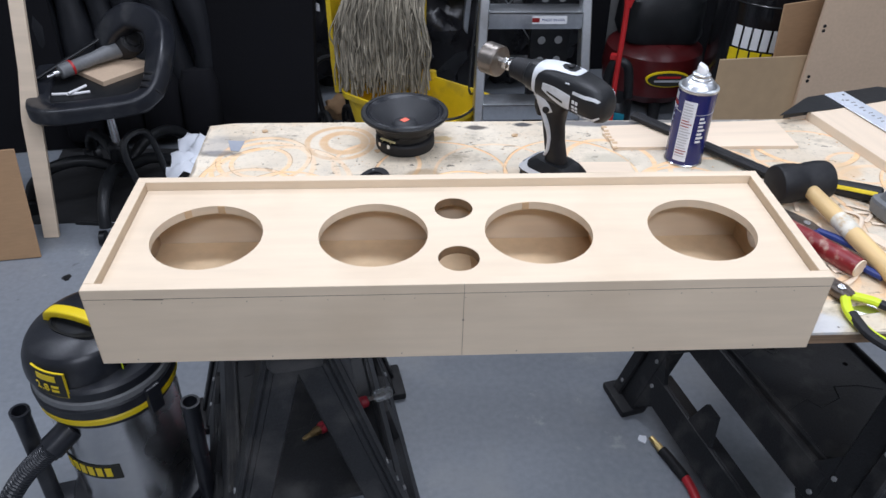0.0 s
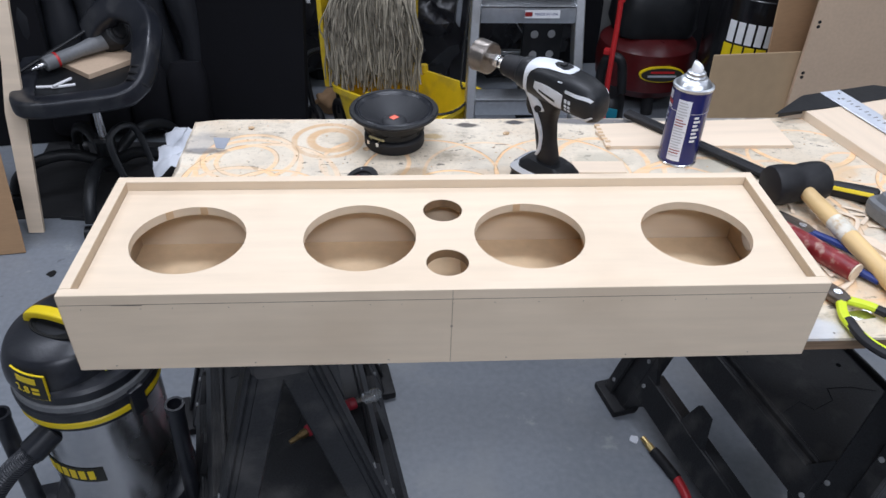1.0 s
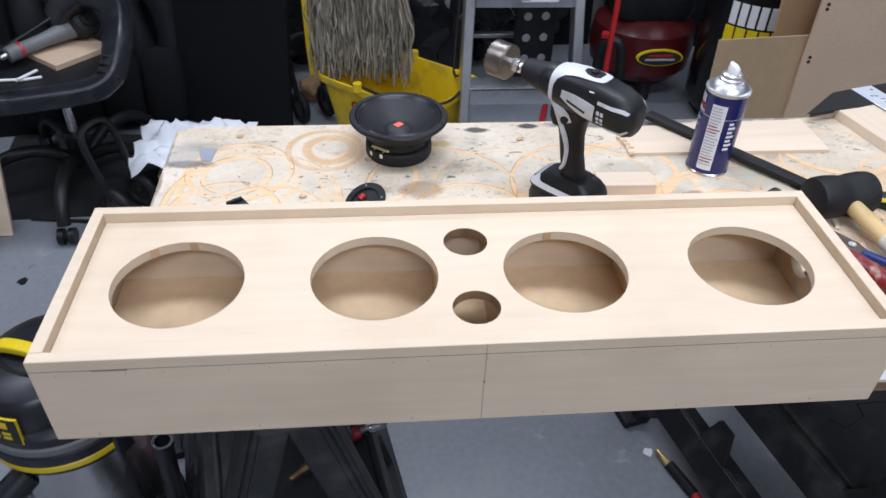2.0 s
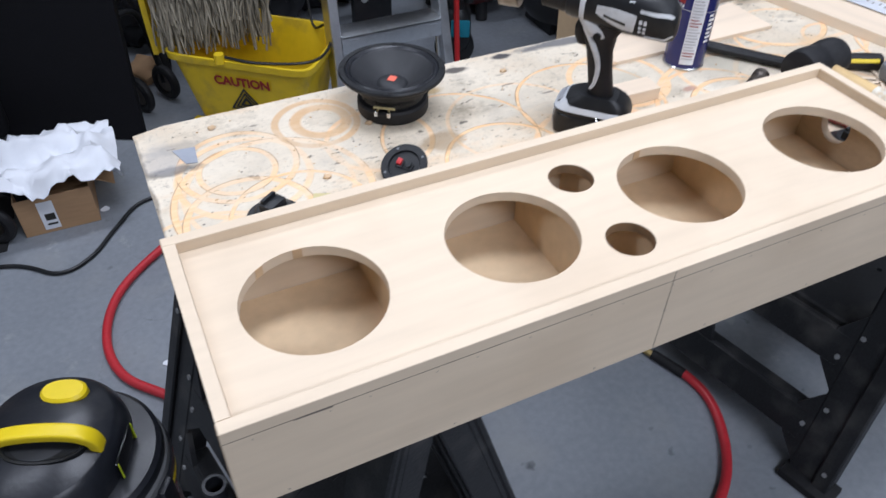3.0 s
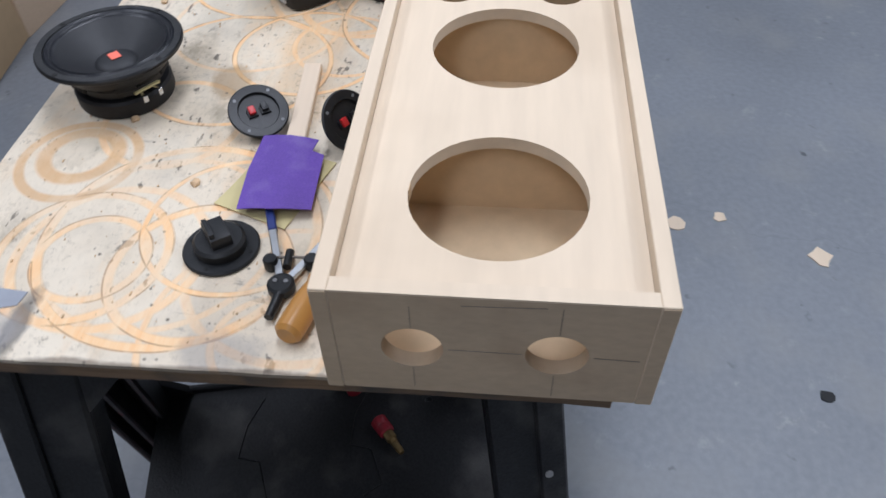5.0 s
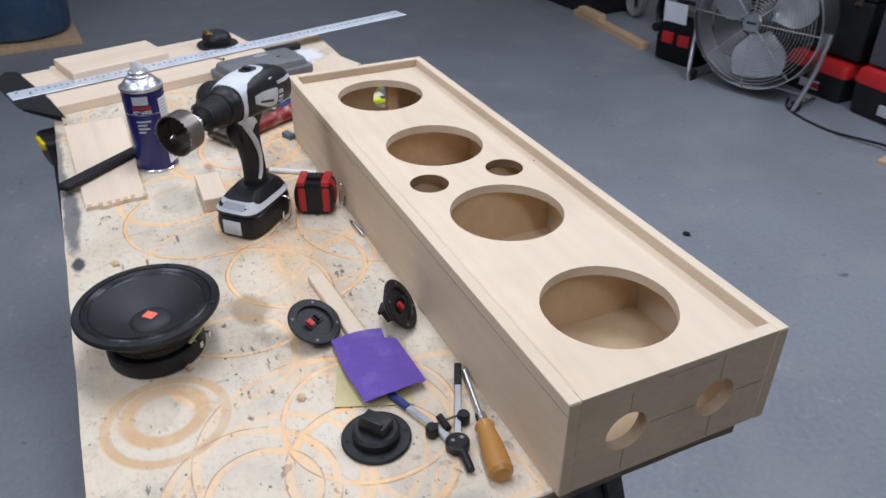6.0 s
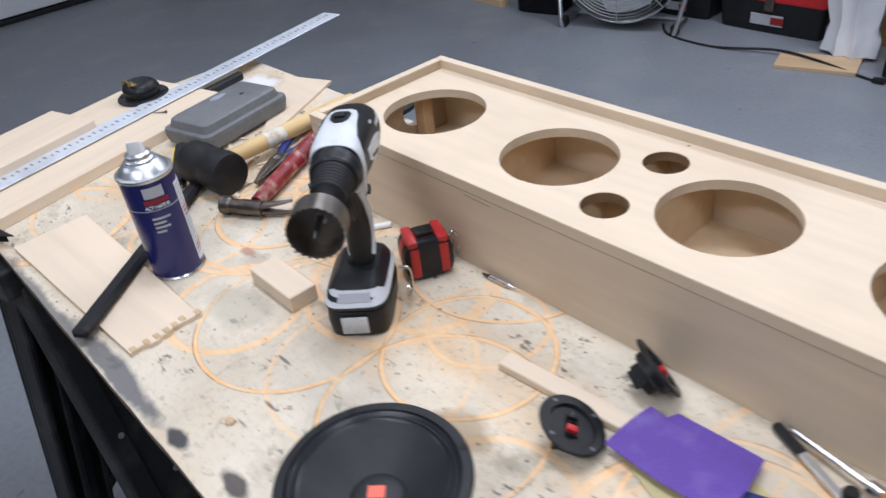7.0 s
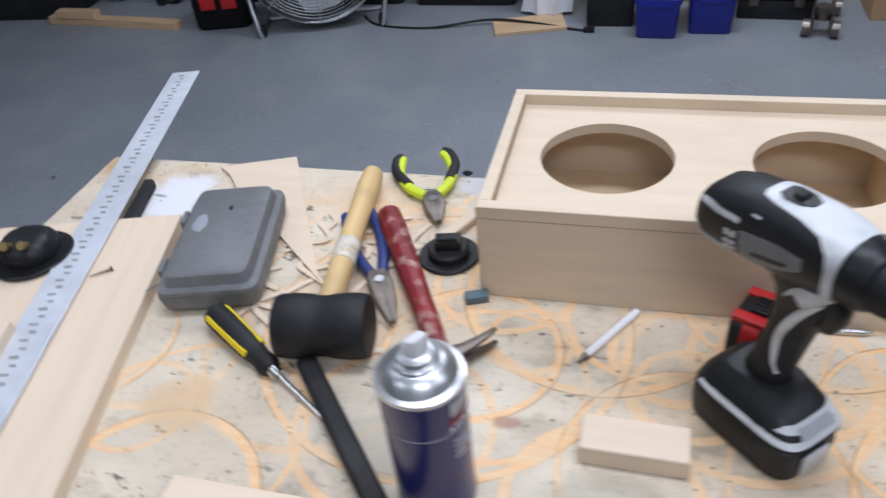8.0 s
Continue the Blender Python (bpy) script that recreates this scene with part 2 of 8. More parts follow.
# routed circles in the bench top: centre, radius, groove width, strength
RINGS = [
    (0.273, 0.584, 0.039, 0.0075, 0.6), (0.265, 0.583, 0.062, 0.0050, 0.6), (0.126, 0.512, 0.053, 0.0040, 0.9), (0.130, 0.523, 0.082, 0.0042, 0.9),
    (0.159, 0.436, 0.133, 0.0045, 0.9), (0.181, 0.383, 0.093, 0.0028, 1.0), (0.118, 0.404, 0.083, 0.0045, 0.9), (0.132, 0.495, 0.091, 0.0045, 0.8),
    (0.687, 0.464, 0.120, 0.0026, 1.0), (0.491, 0.376, 0.094, 0.0028, 1.0), (0.578, 0.215, 0.130, 0.0028, 0.9), (0.452, 0.462, 0.118, 0.0026, 0.9),
    (1.161, 0.575, 0.103, 0.0050, 0.9), (1.328, 0.393, 0.090, 0.0028, 0.9), (0.946, 0.315, 0.193, 0.0042, 0.9), (0.911, 0.344, 0.090, 0.0042, 0.9),
    (0.766, 0.502, 0.082, 0.0045, 0.8), (0.790, 0.241, 0.141, 0.0050, 0.9), (0.710, 0.324, 0.060, 0.0050, 0.8), (0.853, 0.322, 0.044, 0.0040, 0.7),
]
random.seed(44)
for x0, x1, y0, y1, count in ((0.03, 0.34, 0.28, 0.60, 5), (0.45, 0.75, 0.27, 0.50, 6), (0.80, 1.12, 0.12, 0.50, 9), (1.05, 1.30, 0.30, 0.60, 4)):
    for i in range(count):
        RINGS.append((random.uniform(x0, x1), random.uniform(y0, y1), random.uniform(0.05, 0.125), random.uniform(0.0028, 0.0052), random.uniform(0.45, 0.85)))


def bench_material():
    """Worn off-white paint over plywood, routed circles that show orange wood, grey scuffs, dark specks."""
    m = bpy.data.materials.new("worn_bench_top")
    m.use_nodes = True
    nt = m.node_tree
    N, L = nt.nodes, nt.links
    b = N["Principled BSDF"]
    tc = N.new("ShaderNodeTexCoord")
    co = tc.outputs["Object"]

    def noise_tex(scale, detail=6, stretch=(1, 1, 1), rough=0.6):
        mp, n = N.new("ShaderNodeMapping"), N.new("ShaderNodeTexNoise")
        mp.inputs["Scale"].default_value = stretch
        n.inputs["Scale"].default_value, n.inputs["Detail"].default_value, n.inputs["Roughness"].default_value = scale, detail, rough
        L.new(co, mp.inputs[0]), L.new(mp.outputs[0], n.inputs["Vector"])
        return n

    def rng(src, a, c, lo=0.0, hi=1.0):
        r = N.new("ShaderNodeMapRange")
        for i, v in enumerate((a, c, lo, hi)):
            r.inputs[i + 1].default_value = v
        L.new(src, r.inputs[0])
        return r.outputs[0]

    def math2(op, a, c):
        n = N.new("ShaderNodeMath")
        n.operation = op
        for i, v in enumerate((a, c)):
            if isinstance(v, (int, float)):
                n.inputs[i].default_value = v
            else:
                L.new(v, n.inputs[i])
        return n.outputs[0]

    def blend(fac, a, c):
        n = N.new("ShaderNodeMix")
        n.data_type = "RGBA"
        L.new(fac, n.inputs["Factor"]) if not isinstance(fac, float) else None
        for key, v in (("A", a), ("B", c)):
            if isinstance(v, tuple):
                n.inputs[key].default_value = (*v, 1)
            else:
                L.new(v, n.inputs[key])
        return n.outputs["Result"]

    col = blend(rng(noise_tex(5, 8).outputs[0], 0.35, 0.7), (0.74, 0.66, 0.53), (0.60, 0.50, 0.37))
    col = blend(rng(noise_tex(4.2, 8, (0.8, 1.6, 1), 0.65).outputs[0], 0.53, 0.70, 0, 0.75), col, (0.70, 0.47, 0.26))
    col = blend(rng(noise_tex(5.0, 9, (0.9, 1.6, 1), 0.72).outputs[0], 0.52, 0.74, 0, 0.5), col, (0.37, 0.345, 0.31))
    col = blend(rng(noise_tex(38, 6, (0.8, 1.2, 1), 0.75).outputs[0], 0.60, 0.74, 0, 0.6), col, (0.27, 0.21, 0.15))
    # grey-brown smears, fine grain and dark dabs
    smear = math2("MULTIPLY", rng(noise_tex(17, 7, (0.8, 1.2, 1), 0.7).outputs[0], 0.52, 0.66), rng(noise_tex(6, 4).outputs[0], 0.42, 0.58))
    col = blend(math2("MULTIPLY", smear, 0.6), col, (0.26, 0.215, 0.15))
    col = blend(rng(noise_tex(150, 4, (0.6, 1.3, 1), 0.7).outputs[0], 0.55, 0.75, 0, 0.4), col, (0.33, 0.27, 0.20))
    dab = math2("MULTIPLY", rng(noise_tex(48, 3, (0.8, 1.3, 1)).outputs[0], 0.63, 0.68), rng(noise_tex(9, 3).outputs[0], 0.44, 0.52))
    col = blend(math2("MULTIPLY", dab, 0.85), col, (0.10, 0.085, 0.07))
    wear = noise_tex(16, 5)
    # charcoal scuffs, short strokes across the sheet and worn grain
    streak = math2("MULTIPLY", rng(noise_tex(34, 5, (2.6, 0.7, 1), 0.7).outputs[0], 0.60, 0.70), rng(noise_tex(5, 4).outputs[0], 0.46, 0.58))
    col = blend(math2("MULTIPLY", streak, 0.6), col, (0.17, 0.16, 0.155))
    grit = math2("MULTIPLY", rng(noise_tex(95, 5, (1, 1, 1), 0.8).outputs[0], 0.56, 0.68), rng(noise_tex(11, 4).outputs[0], 0.42, 0.60))
    col = blend(math2("MULTIPLY", grit, 0.7), col, (0.15, 0.12, 0.09))
    grey = rng(noise_tex(8, 7, (1, 1, 1), 0.7).outputs[0], 0.50, 0.66, 0, 0.5)
    col = blend(grey, col, (0.54, 0.48, 0.385))
    # rings
    total = rim = broad = None
    sep = N.new("ShaderNodeVectorMath")
    sep.operation = "MULTIPLY"
    sep.inputs[1].default_value = (1, 1, 0)
    wob = noise_tex(9, 2)
    wv = N.new("ShaderNodeVectorMath")
    wv.operation = "MULTIPLY_ADD"
    wv.inputs[1].default_value = (0.004, 0.004, 0)
    L.new(wob.outputs["Color"], wv.inputs[0]), L.new(co, wv.inputs[2])
    L.new(wv.outputs[0], sep.inputs[0])
    for cx, cy, r, w, s in RINGS:
        d = N.new("ShaderNodeVectorMath")
        d.operation = "DISTANCE"
        L.new(sep.outputs[0], d.inputs[0])
        d.inputs[1].default_value = (cx, cy, 0)
        k = math2("ABSOLUTE", math2("SUBTRACT", d.outputs["Value"], r), 0.0)
        k = rng(k, w * 0.75, w * 1.4, s, 0.0)
        total = k if total is None else math2("MAXIMUM", total, k)
        if w >= 0.0048 and cx < 0.3:
            broad = k if broad is None else math2("MAXIMUM", broad, k)
        if s >= 0.9:
            e = math2("ABSOLUTE", math2("SUBTRACT", d.outputs["Value"], r + w), 0.0)
            e = rng(e, 0.0005, 0.0013, 0.5, 0.0)
            rim = e if rim is None else math2("MAXIMUM", rim, e)
    groove = math2("MULTIPLY", total, math2("MULTIPLY", rng(wear.outputs[0], 0.30, 0.46, 0.55, 1.0), rng(noise_tex(7, 3).outputs[0], 0.36, 0.50, 0.45, 1.0)))
    wood = blend(rng(noise_tex(30, 5, (0.4, 3, 1)).outputs[0], 0.35, 0.65), (0.84, 0.49, 0.23), (0.86, 0.61, 0.36))
    col = blend(groove, col, wood)
    col = blend(math2("MULTIPLY", broad, rng(wear.outputs[0], 0.35, 0.55, 0.45, 0.9)), col, (0.47, 0.27, 0.115))
    col = blend(math2("MULTIPLY", rim, rng(noise_tex(20, 4).outputs[0], 0.42, 0.55)), col, (0.22, 0.11, 0.05))
    # bare orange patches, grey corner, white paint smear, tape stain
    for cx, cy, rx, ry, c, s in ((0.06, 0.60, 0.05, 0.02, (0.20, 0.18, 0.16), 0.4), (0.04, 0.545, 0.05, 0.015, (0.12, 0.11, 0.10), 0.8), (0.03, 0.36, 0.03, 0.05, (0.24, 0.25, 0.27), 0.4),
                                 (1.38, 0.12, 0.07, 0.07, (0.74, 0.75, 0.78), 0.95), (0.006, 0.30, 0.008, 0.42, (0.13, 0.10, 0.075), 0.7), (0.035, 0.575, 0.030, 0.055, (0.36, 0.36, 0.37), 0.35), (0.78, 0.655, 0.16, 0.016, (0.13, 0.13, 0.135), 0.9), (0.98, 0.668, 0.20, 0.016, (0.16, 0.155, 0.15), 0.85), (0.625, 0.652, 0.022, 0.010, (0.05, 0.05, 0.055), 0.95), (0.42, 0.46, 0.05, 0.03, (0.30, 0.19, 0.09), 0.6), (0.86, 0.43, 0.02, 0.012, (0.33, 0.12, 0.08), 0.6), (0.98, 0.47, 0.06, 0.05, (0.40, 0.37, 0.29), 0.6), (0.76, 0.50, 0.07, 0.04, (0.44, 0.40, 0.31), 0.6), (1.18, 0.46, 0.05, 0.05, (0.66, 0.46, 0.27), 0.7), (0.53, 0.64, 0.03, 0.012, (0.05, 0.045, 0.045), 0.9), (0.96, 0.05, 0.06, 0.03, (0.55, 0.56, 0.58), 0.8),
                                 (0.46, 0.595, 0.03, 0.016, (0.46, 0.31, 0.13), 0.8), (0.13, 0.05, 0.08, 0.03, (0.20, 0.2, 0.21), 0.4), (1.50, 0.05, 0.05, 0.05, (0.50, 0.30, 0.12), 0.8)):
        mp = N.new("ShaderNodeVectorMath")
        mp.operation = "SUBTRACT"
        L.new(wv.outputs[0], mp.inputs[0])
        mp.inputs[1].default_value = (cx, cy, 0)
        m2 = N.new("ShaderNodeVectorMath")
        m2.operation = "MULTIPLY"
        m2.inputs[1].default_value = (1 / rx, 1 / ry, 0)
        L.new(mp.outputs[0], m2.inputs[0])
        ln = N.new("ShaderNodeVectorMath")
        ln.operation = "LENGTH"
        L.new(m2.outputs[0], ln.inputs[0])
        edge = math2("ADD", ln.outputs["Value"], math2("MULTIPLY", noise_tex(22, 6).outputs[0], 1.6))
        col = blend(rng(edge, 1.35, 1.75, s, 0.0), col, c)
    # specks, nail holes and short knife scratches
    vor = N.new("ShaderNodeTexVoronoi")
    vor.inputs["Scale"].default_value = 46
    L.new(co, vor.inputs["Vector"])
    gate = rng(noise_tex(12, 3).outputs[0], 0.38, 0.48)
    sp = math2("MULTIPLY", rng(vor.outputs["Distance"], 0.05, 0.11, 1.0, 0.0), gate)
    col = blend(math2("MULTIPLY", sp, 0.85), col, (0.09, 0.075, 0.06))
    v3 = N.new("ShaderNodeTexVoronoi")
    v3.inputs["Scale"].default_value = 20
    mp3 = N.new("ShaderNodeMapping")
    mp3.inputs["Scale"].default_value, mp3.inputs["Rotation"].default_value = (0.4, 2.2, 1), (0, 0, 0.7)
    L.new(co, mp3.inputs[0]), L.new(mp3.outputs[0], v3.inputs["Vector"])
    sc = math2("MULTIPLY", rng(v3.outputs["Distance"], 0.07, 0.12, 0.8, 0.0), rng(noise_tex(7, 3).outputs[0], 0.5, 0.58))
    col = blend(sc, col, (0.12, 0.10, 0.09))
    L.new(col, b.inputs["Base Color"])
    b.inputs["Roughness"].default_value = 0.6
    b.inputs["Specular IOR Level"].default_value = 0.3
    bp = N.new("ShaderNodeBump")
    bp.inputs["Strength"].default_value, bp.inputs["Distance"].default_value, bp.invert = 0.8, 0.0012, True
    L.new(math2("ADD", groove, math2("MULTIPLY", wear.outputs[0], 0.25)), bp.inputs["Height"])
    L.new(bp.outputs[0], b.inputs["Normal"])
    return m


# strands and locks of the mop differ in tone
nt = MOP.node_tree
geo, tone, mulv = nt.nodes.new("ShaderNodeNewGeometry"), nt.nodes.new("ShaderNodeMapRange"), nt.nodes.new("ShaderNodeVectorMath")
tone.inputs[3].default_value, tone.inputs[4].default_value, mulv.operation = 0.45, 1.25, "SCALE"
nt.links.new(geo.outputs["Random Per Island"], tone.inputs[0])
pb = nt.nodes["Principled BSDF"]
nt.links.new(pb.inputs["Base Color"].links[0].from_socket, mulv.inputs[0])
nt.links.new(tone.outputs[0], mulv.inputs["Scale"])
nt.links.new(mulv.outputs[0], pb.inputs["Base Color"])

FLOOR = floor_material()
BENCH = bench_material()
PLY_EDGE = mat("plywood_edge", (0.17, 0.11, 0.065), 0.75, var=0.35, scale=30, big=8, bump=0.15, dirt=(0.06, 0.055, 0.05), amount=0.9, stretch=(0.6, 0.6, 14))


# ---- mesh tools ----
from mathutils.geometry import delaunay_2d_cdt

PI = math.pi


def part(name, bm, material, parent=None, label="", smooth=35, m=None):
    """One mesh object from a bmesh, linked under a thing or a part."""
    bmesh.ops.recalc_face_normals(bm, faces=bm.faces)
    me = bpy.data.meshes.new(name)
    bm.to_mesh(me)
    bm.free()
    me.materials.append(material)
    if smooth:
        me.polygons.foreach_set("use_smooth", [True] * len(me.polygons))
        me.set_sharp_from_angle(angle=radians(smooth))
    ob = new(name, me)
    if parent is not None:
        ob.parent = parent
    if m is not None:
        ob.matrix_basis = m
    if label:
        ob["label"] = label
    return ob


def thing(name, m, label, category, group="", kind=""):
    ob = new(name)
    ob.empty_display_size = 0.05
    ob.matrix_basis = m
    return tagged(ob, label, category, group, kind)


def B():
    return bmesh.new()


def box(bm, c, s, bevel=0.0, m=None, seg=2):
    r = bmesh.ops.create_cube(bm, size=1.0)
    vs = r["verts"]
    for v in vs:
        v.co = Vector((v.co.x * s[0] + c[0], v.co.y * s[1] + c[1], v.co.z * s[2] + c[2]))
    if bevel:
        es = list({e for v in vs for e in v.link_edges})
        q = bmesh.ops.bevel(bm, geom=es, offset=bevel, segments=seg, affect="EDGES", profile=0.6)
        vs = list({v for f in q["faces"] for v in f.verts} | {v for v in vs if v.is_valid})
    if m is not None:
        bmesh.ops.transform(bm, matrix=m, verts=vs)
    return bm


def frame_z(a, d):
    """Matrix at a whose z axis runs along d."""
    return Matrix.Translation(a) @ Vector(d).to_track_quat("Z", "Y").to_matrix().to_4x4()


def cyl(bm, a, b2, r, r2=None, n=24):
    a, b2 = Vector(a), Vector(b2)
    d = b2 - a
    m = frame_z((a + b2) / 2, d)
    bmesh.ops.create_cone(bm, cap_ends=True, segments=n, radius1=r, radius2=r if r2 is None else r2, depth=d.length, matrix=m)
    return bm


def rings_mesh(bm, rings, cap0=True, cap1=True, closed=True):
    rows = [[bm.verts.new(p) for p in ring] for ring in rings]
    for a, b2 in zip(rows, rows[1:]):
        n = len(a)
        for i in range(n if closed else n - 1):
            j = (i + 1) % n
            bm.faces.new((a[i], a[j], b2[j], b2[i]))
    if cap0:
        bm.faces.new(rows[0][::-1])
    if cap1:
        bm.faces.new(rows[-1])
    return bm


def lathe(bm, prof, n=32, m=None, cap0=True, cap1=True):
    """prof: (radius, height) pairs, turned round z."""
    m = m or Matrix()
    return rings_mesh(bm, [[m @ Vector((r * math.cos(2 * PI * i / n), r * math.sin(2 * PI * i / n), z)) for i in range(n)] for r, z in prof], cap0, cap1)


def sup(o, u, v, p=2.0, n=24):
    """A rounded ring about o with half axes u and v; p above 2 makes it squarer."""
    out = []
    for i in range(n):
        a = 2 * PI * (i + 0.5) / n
        c, s = math.cos(a), math.sin(a)
        out.append(Vector(o) + Vector(u) * math.copysign(abs(c) ** (2 / p), c) + Vector(v) * math.copysign(abs(s) ** (2 / p), s))
    return out


def loft_x(bm, secs, p=3.0, n=24, m=None):
    """secs: (x, y, z, half width y, half height z)."""
    m = m or Matrix()
    return rings_mesh(bm, [[m @ q for q in sup((x, y, z), (0, a, 0), (0, 0, c), p, n)] for x, y, z, a, c in secs])


def loft_z(bm, secs, p=3.0, n=24, m=None, cap0=True, cap1=True):
    """secs: (z, x, y, half width x, half width y)."""
    m = m or Matrix()
    return rings_mesh(bm, [[m @ q for q in sup((x, y, z), (a, 0, 0), (0, c, 0), p, n)] for z, x, y, a, c in secs], cap0, cap1)


def curve_pts(pts, k=6, closed=False):
    P = [Vector(p) for p in pts]
    out, n = [], len(P)
    for i in range(n if closed else n - 1):
        g = (lambda j: P[j % n]) if closed else (lambda j: P[min(max(j, 0), n - 1)])
        a, b2, c, d = g(i - 1), g(i), g(i + 1), g(i + 2)
        for s in range(k):
            t = s / k
            out.append(0.5 * (2 * b2 + (c - a) * t + (2 * a - 5 * b2 + 4 * c - d) * t * t + (3 * b2 - a - 3 * c + d) * t ** 3))
    if not closed:
        out.append(P[-1])
    return out


def tube(bm, pts, r, n=8, closed=False, flat=1.0, square=2.0):
    """Sweep of a round (or flattened) section along points; r may be a list."""
    P = [Vector(p) for p in pts]
    k = len(P)
    rings, up = [], None
    for i, p in enumerate(P):
        d = (P[(i + 1) % k] - P[i - 1]) if closed or 0 < i < k - 1 else (P[1] - P[0] if i == 0 else P[-1] - P[-2])
        if d.length < 1e-9:
            d = Vector((0, 0, 1))
        d.normalize()
        if up is None:
            up = Vector((0, 0, 1)) if abs(d.z) < 0.9 else Vector((1, 0, 0))
        up = (up - d * up.dot(d)).normalized()
        side = d.cross(up)
        rr = r[i] if isinstance(r, (list, tuple)) else r
        ring = []
        for j in range(n):
            c, s = math.cos(2 * PI * j / n), math.sin(2 * PI * j / n)
            ring.append(p + side * math.copysign(abs(c) ** (2 / square), c) * rr + up * math.copysign(abs(s) ** (2 / square), s) * rr * flat)
        rings.append(ring)
    if closed:
        rings.append(rings[0])
    rings_mesh(bm, rings, not closed, not closed)
    if closed:
        bmesh.ops.remove_doubles(bm, verts=bm.verts, dist=1e-6)
    return bm


def torus(bm, c, axis, R, r, n=32, k=10):
    m = frame_z(c, axis)
    return tube(bm, [m @ Vector((R * math.cos(2 * PI * i / n), R * math.sin(2 * PI * i / n), 0)) for i in range(n)], r, k, True)


def prism(bm, poly, z0, z1, m=None):
    m = m or Matrix()
    lo = [m @ Vector((x, y, z0)) for x, y in poly]
    hi = [m @ Vector((x, y, z1)) for x, y in poly]
    return rings_mesh(bm, [lo, hi])


def circle2(cx, cy, r, n=40):
    return [(cx + r * math.cos(2 * PI * i / n), cy + r * math.sin(2 * PI * i / n)) for i in range(n)]


def holed_plate(bm, poly, holes, z0, z1, m=None):
    """A flat plate with round holes (cx, cy, r) right through it."""
    m = m or Matrix()
    pts, edges = [Vector(p) for p in poly], [(i, (i + 1) % len(poly)) for i in range(len(poly))]
    loops = [list(range(len(poly)))]
    for h in holes:
        c = circle2(*h, 40 if h[2] > 0.01 else 12)
        s = len(pts)
        pts += [Vector(p) for p in c]
        edges += [(s + i, s + (i + 1) % len(c)) for i in range(len(c))]
        loops.append(list(range(s, s + len(c))))
    vs, _, fs, *_ = delaunay_2d_cdt(pts, edges, [], 0, 1e-7)
    keep = []
    for f in fs:
        x, y = sum(vs[i].x for i in f) / len(f), sum(vs[i].y for i in f) / len(f)
        if all((x - h[0]) ** 2 + (y - h[1]) ** 2 > (h[2] * 0.995) ** 2 for h in holes):
            keep.append(f)
    lo = [bm.verts.new(m @ Vector((v.x, v.y, z0))) for v in vs]
    hi = [bm.verts.new(m @ Vector((v.x, v.y, z1))) for v in vs]
    for f in keep:
        bm.faces.new([hi[i] for i in f])
        bm.faces.new([lo[i] for i in reversed(f)])
    for loop in loops:
        for i, a in enumerate(loop):
            c = loop[(i + 1) % len(loop)]
            bm.faces.new((lo[a], lo[c], hi[c], hi[a]))
    bmesh.ops.delete(bm, geom=[v for v in bm.verts if not v.link_faces], context="VERTS")
    return bm


def blob(bm, c, s, amp=0.15, freq=2.5, seed=0.0, sub=3, floor=None):
    r = bmesh.ops.create_icosphere(bm, subdivisions=sub, radius=1.0)
    for v in r["verts"]:
        d = v.co.normalized()
        k = 1 + amp * noise.noise(d * freq + Vector((seed, seed * 1.7, 0))) + amp * 0.5 * noise.noise(d * freq * 3 + Vector((0, seed, seed)))
        v.co = Vector((c[0] + d.x * s[0] * k, c[1] + d.y * s[1] * k, c[2] + d.z * s[2] * k))
        if floor is not None:
            v.co.z = max(v.co.z, floor)
    return bm


def cloth(bm, c, sx, sy, height, seed=0.0, n=22, amp=0.03):
    """A crumpled sheet that drops at its borders."""
    top, bot = [], []
    for j in range(n):
        for i in range(n):
            u, v = i / (n - 1) * 2 - 1, j / (n - 1) * 2 - 1
            drop = max(0, max(abs(u), abs(v)) - 0.62) * 1.9
            q = Vector((u * 2.3 + seed, v * 2.3, seed))
            z = height * (1 - drop ** 1.3) + amp * noise.noise(q) + amp * 0.6 * abs(noise.noise(q * 2.7))
            x = c[0] + u * sx * (1 - 0.12 * drop) + 0.02 * noise.noise(q * 1.3 + Vector((5, 0, 0)))
            y = c[1] + v * sy * (1 - 0.12 * drop) + 0.02 * noise.noise(q * 1.3 + Vector((0, 7, 0)))
            top.append(bm.verts.new((x, y, c[2] + z)))
            bot.append(bm.verts.new((x, y, c[2] + z - 0.002)))
    for j in range(n - 1):
        for i in range(n - 1):
            k = (j * n + i, j * n + i + 1, (j + 1) * n + i + 1, (j + 1) * n + i)
            bm.faces.new([top[a] for a in k])
            bm.faces.new([bot[a] for a in reversed(k)])
    return bm


def lettering(name, body, size, material, parent, m, depth=0.0003, label="", bold=0.0):
    cu = bpy.data.curves.new(name, "FONT")
    cu.offset = bold
    cu.body, cu.size, cu.extrude, cu.align_x, cu.align_y = body, size, depth, "CENTER", "CENTER"
    tmp = bpy.data.objects.new(name, cu)
    scene.collection.objects.link(tmp)
    bpy.context.view_layer.update()
    me = bpy.data.meshes.new_from_object(tmp.evaluated_get(bpy.context.evaluated_depsgraph_get()))
    bpy.data.objects.remove(tmp)
    me.materials.clear()
    me.materials.append(material)
    ob = new(name, me)
    ob.parent, ob.matrix_basis = parent, m
    if label:
        ob["label"] = label
    return ob


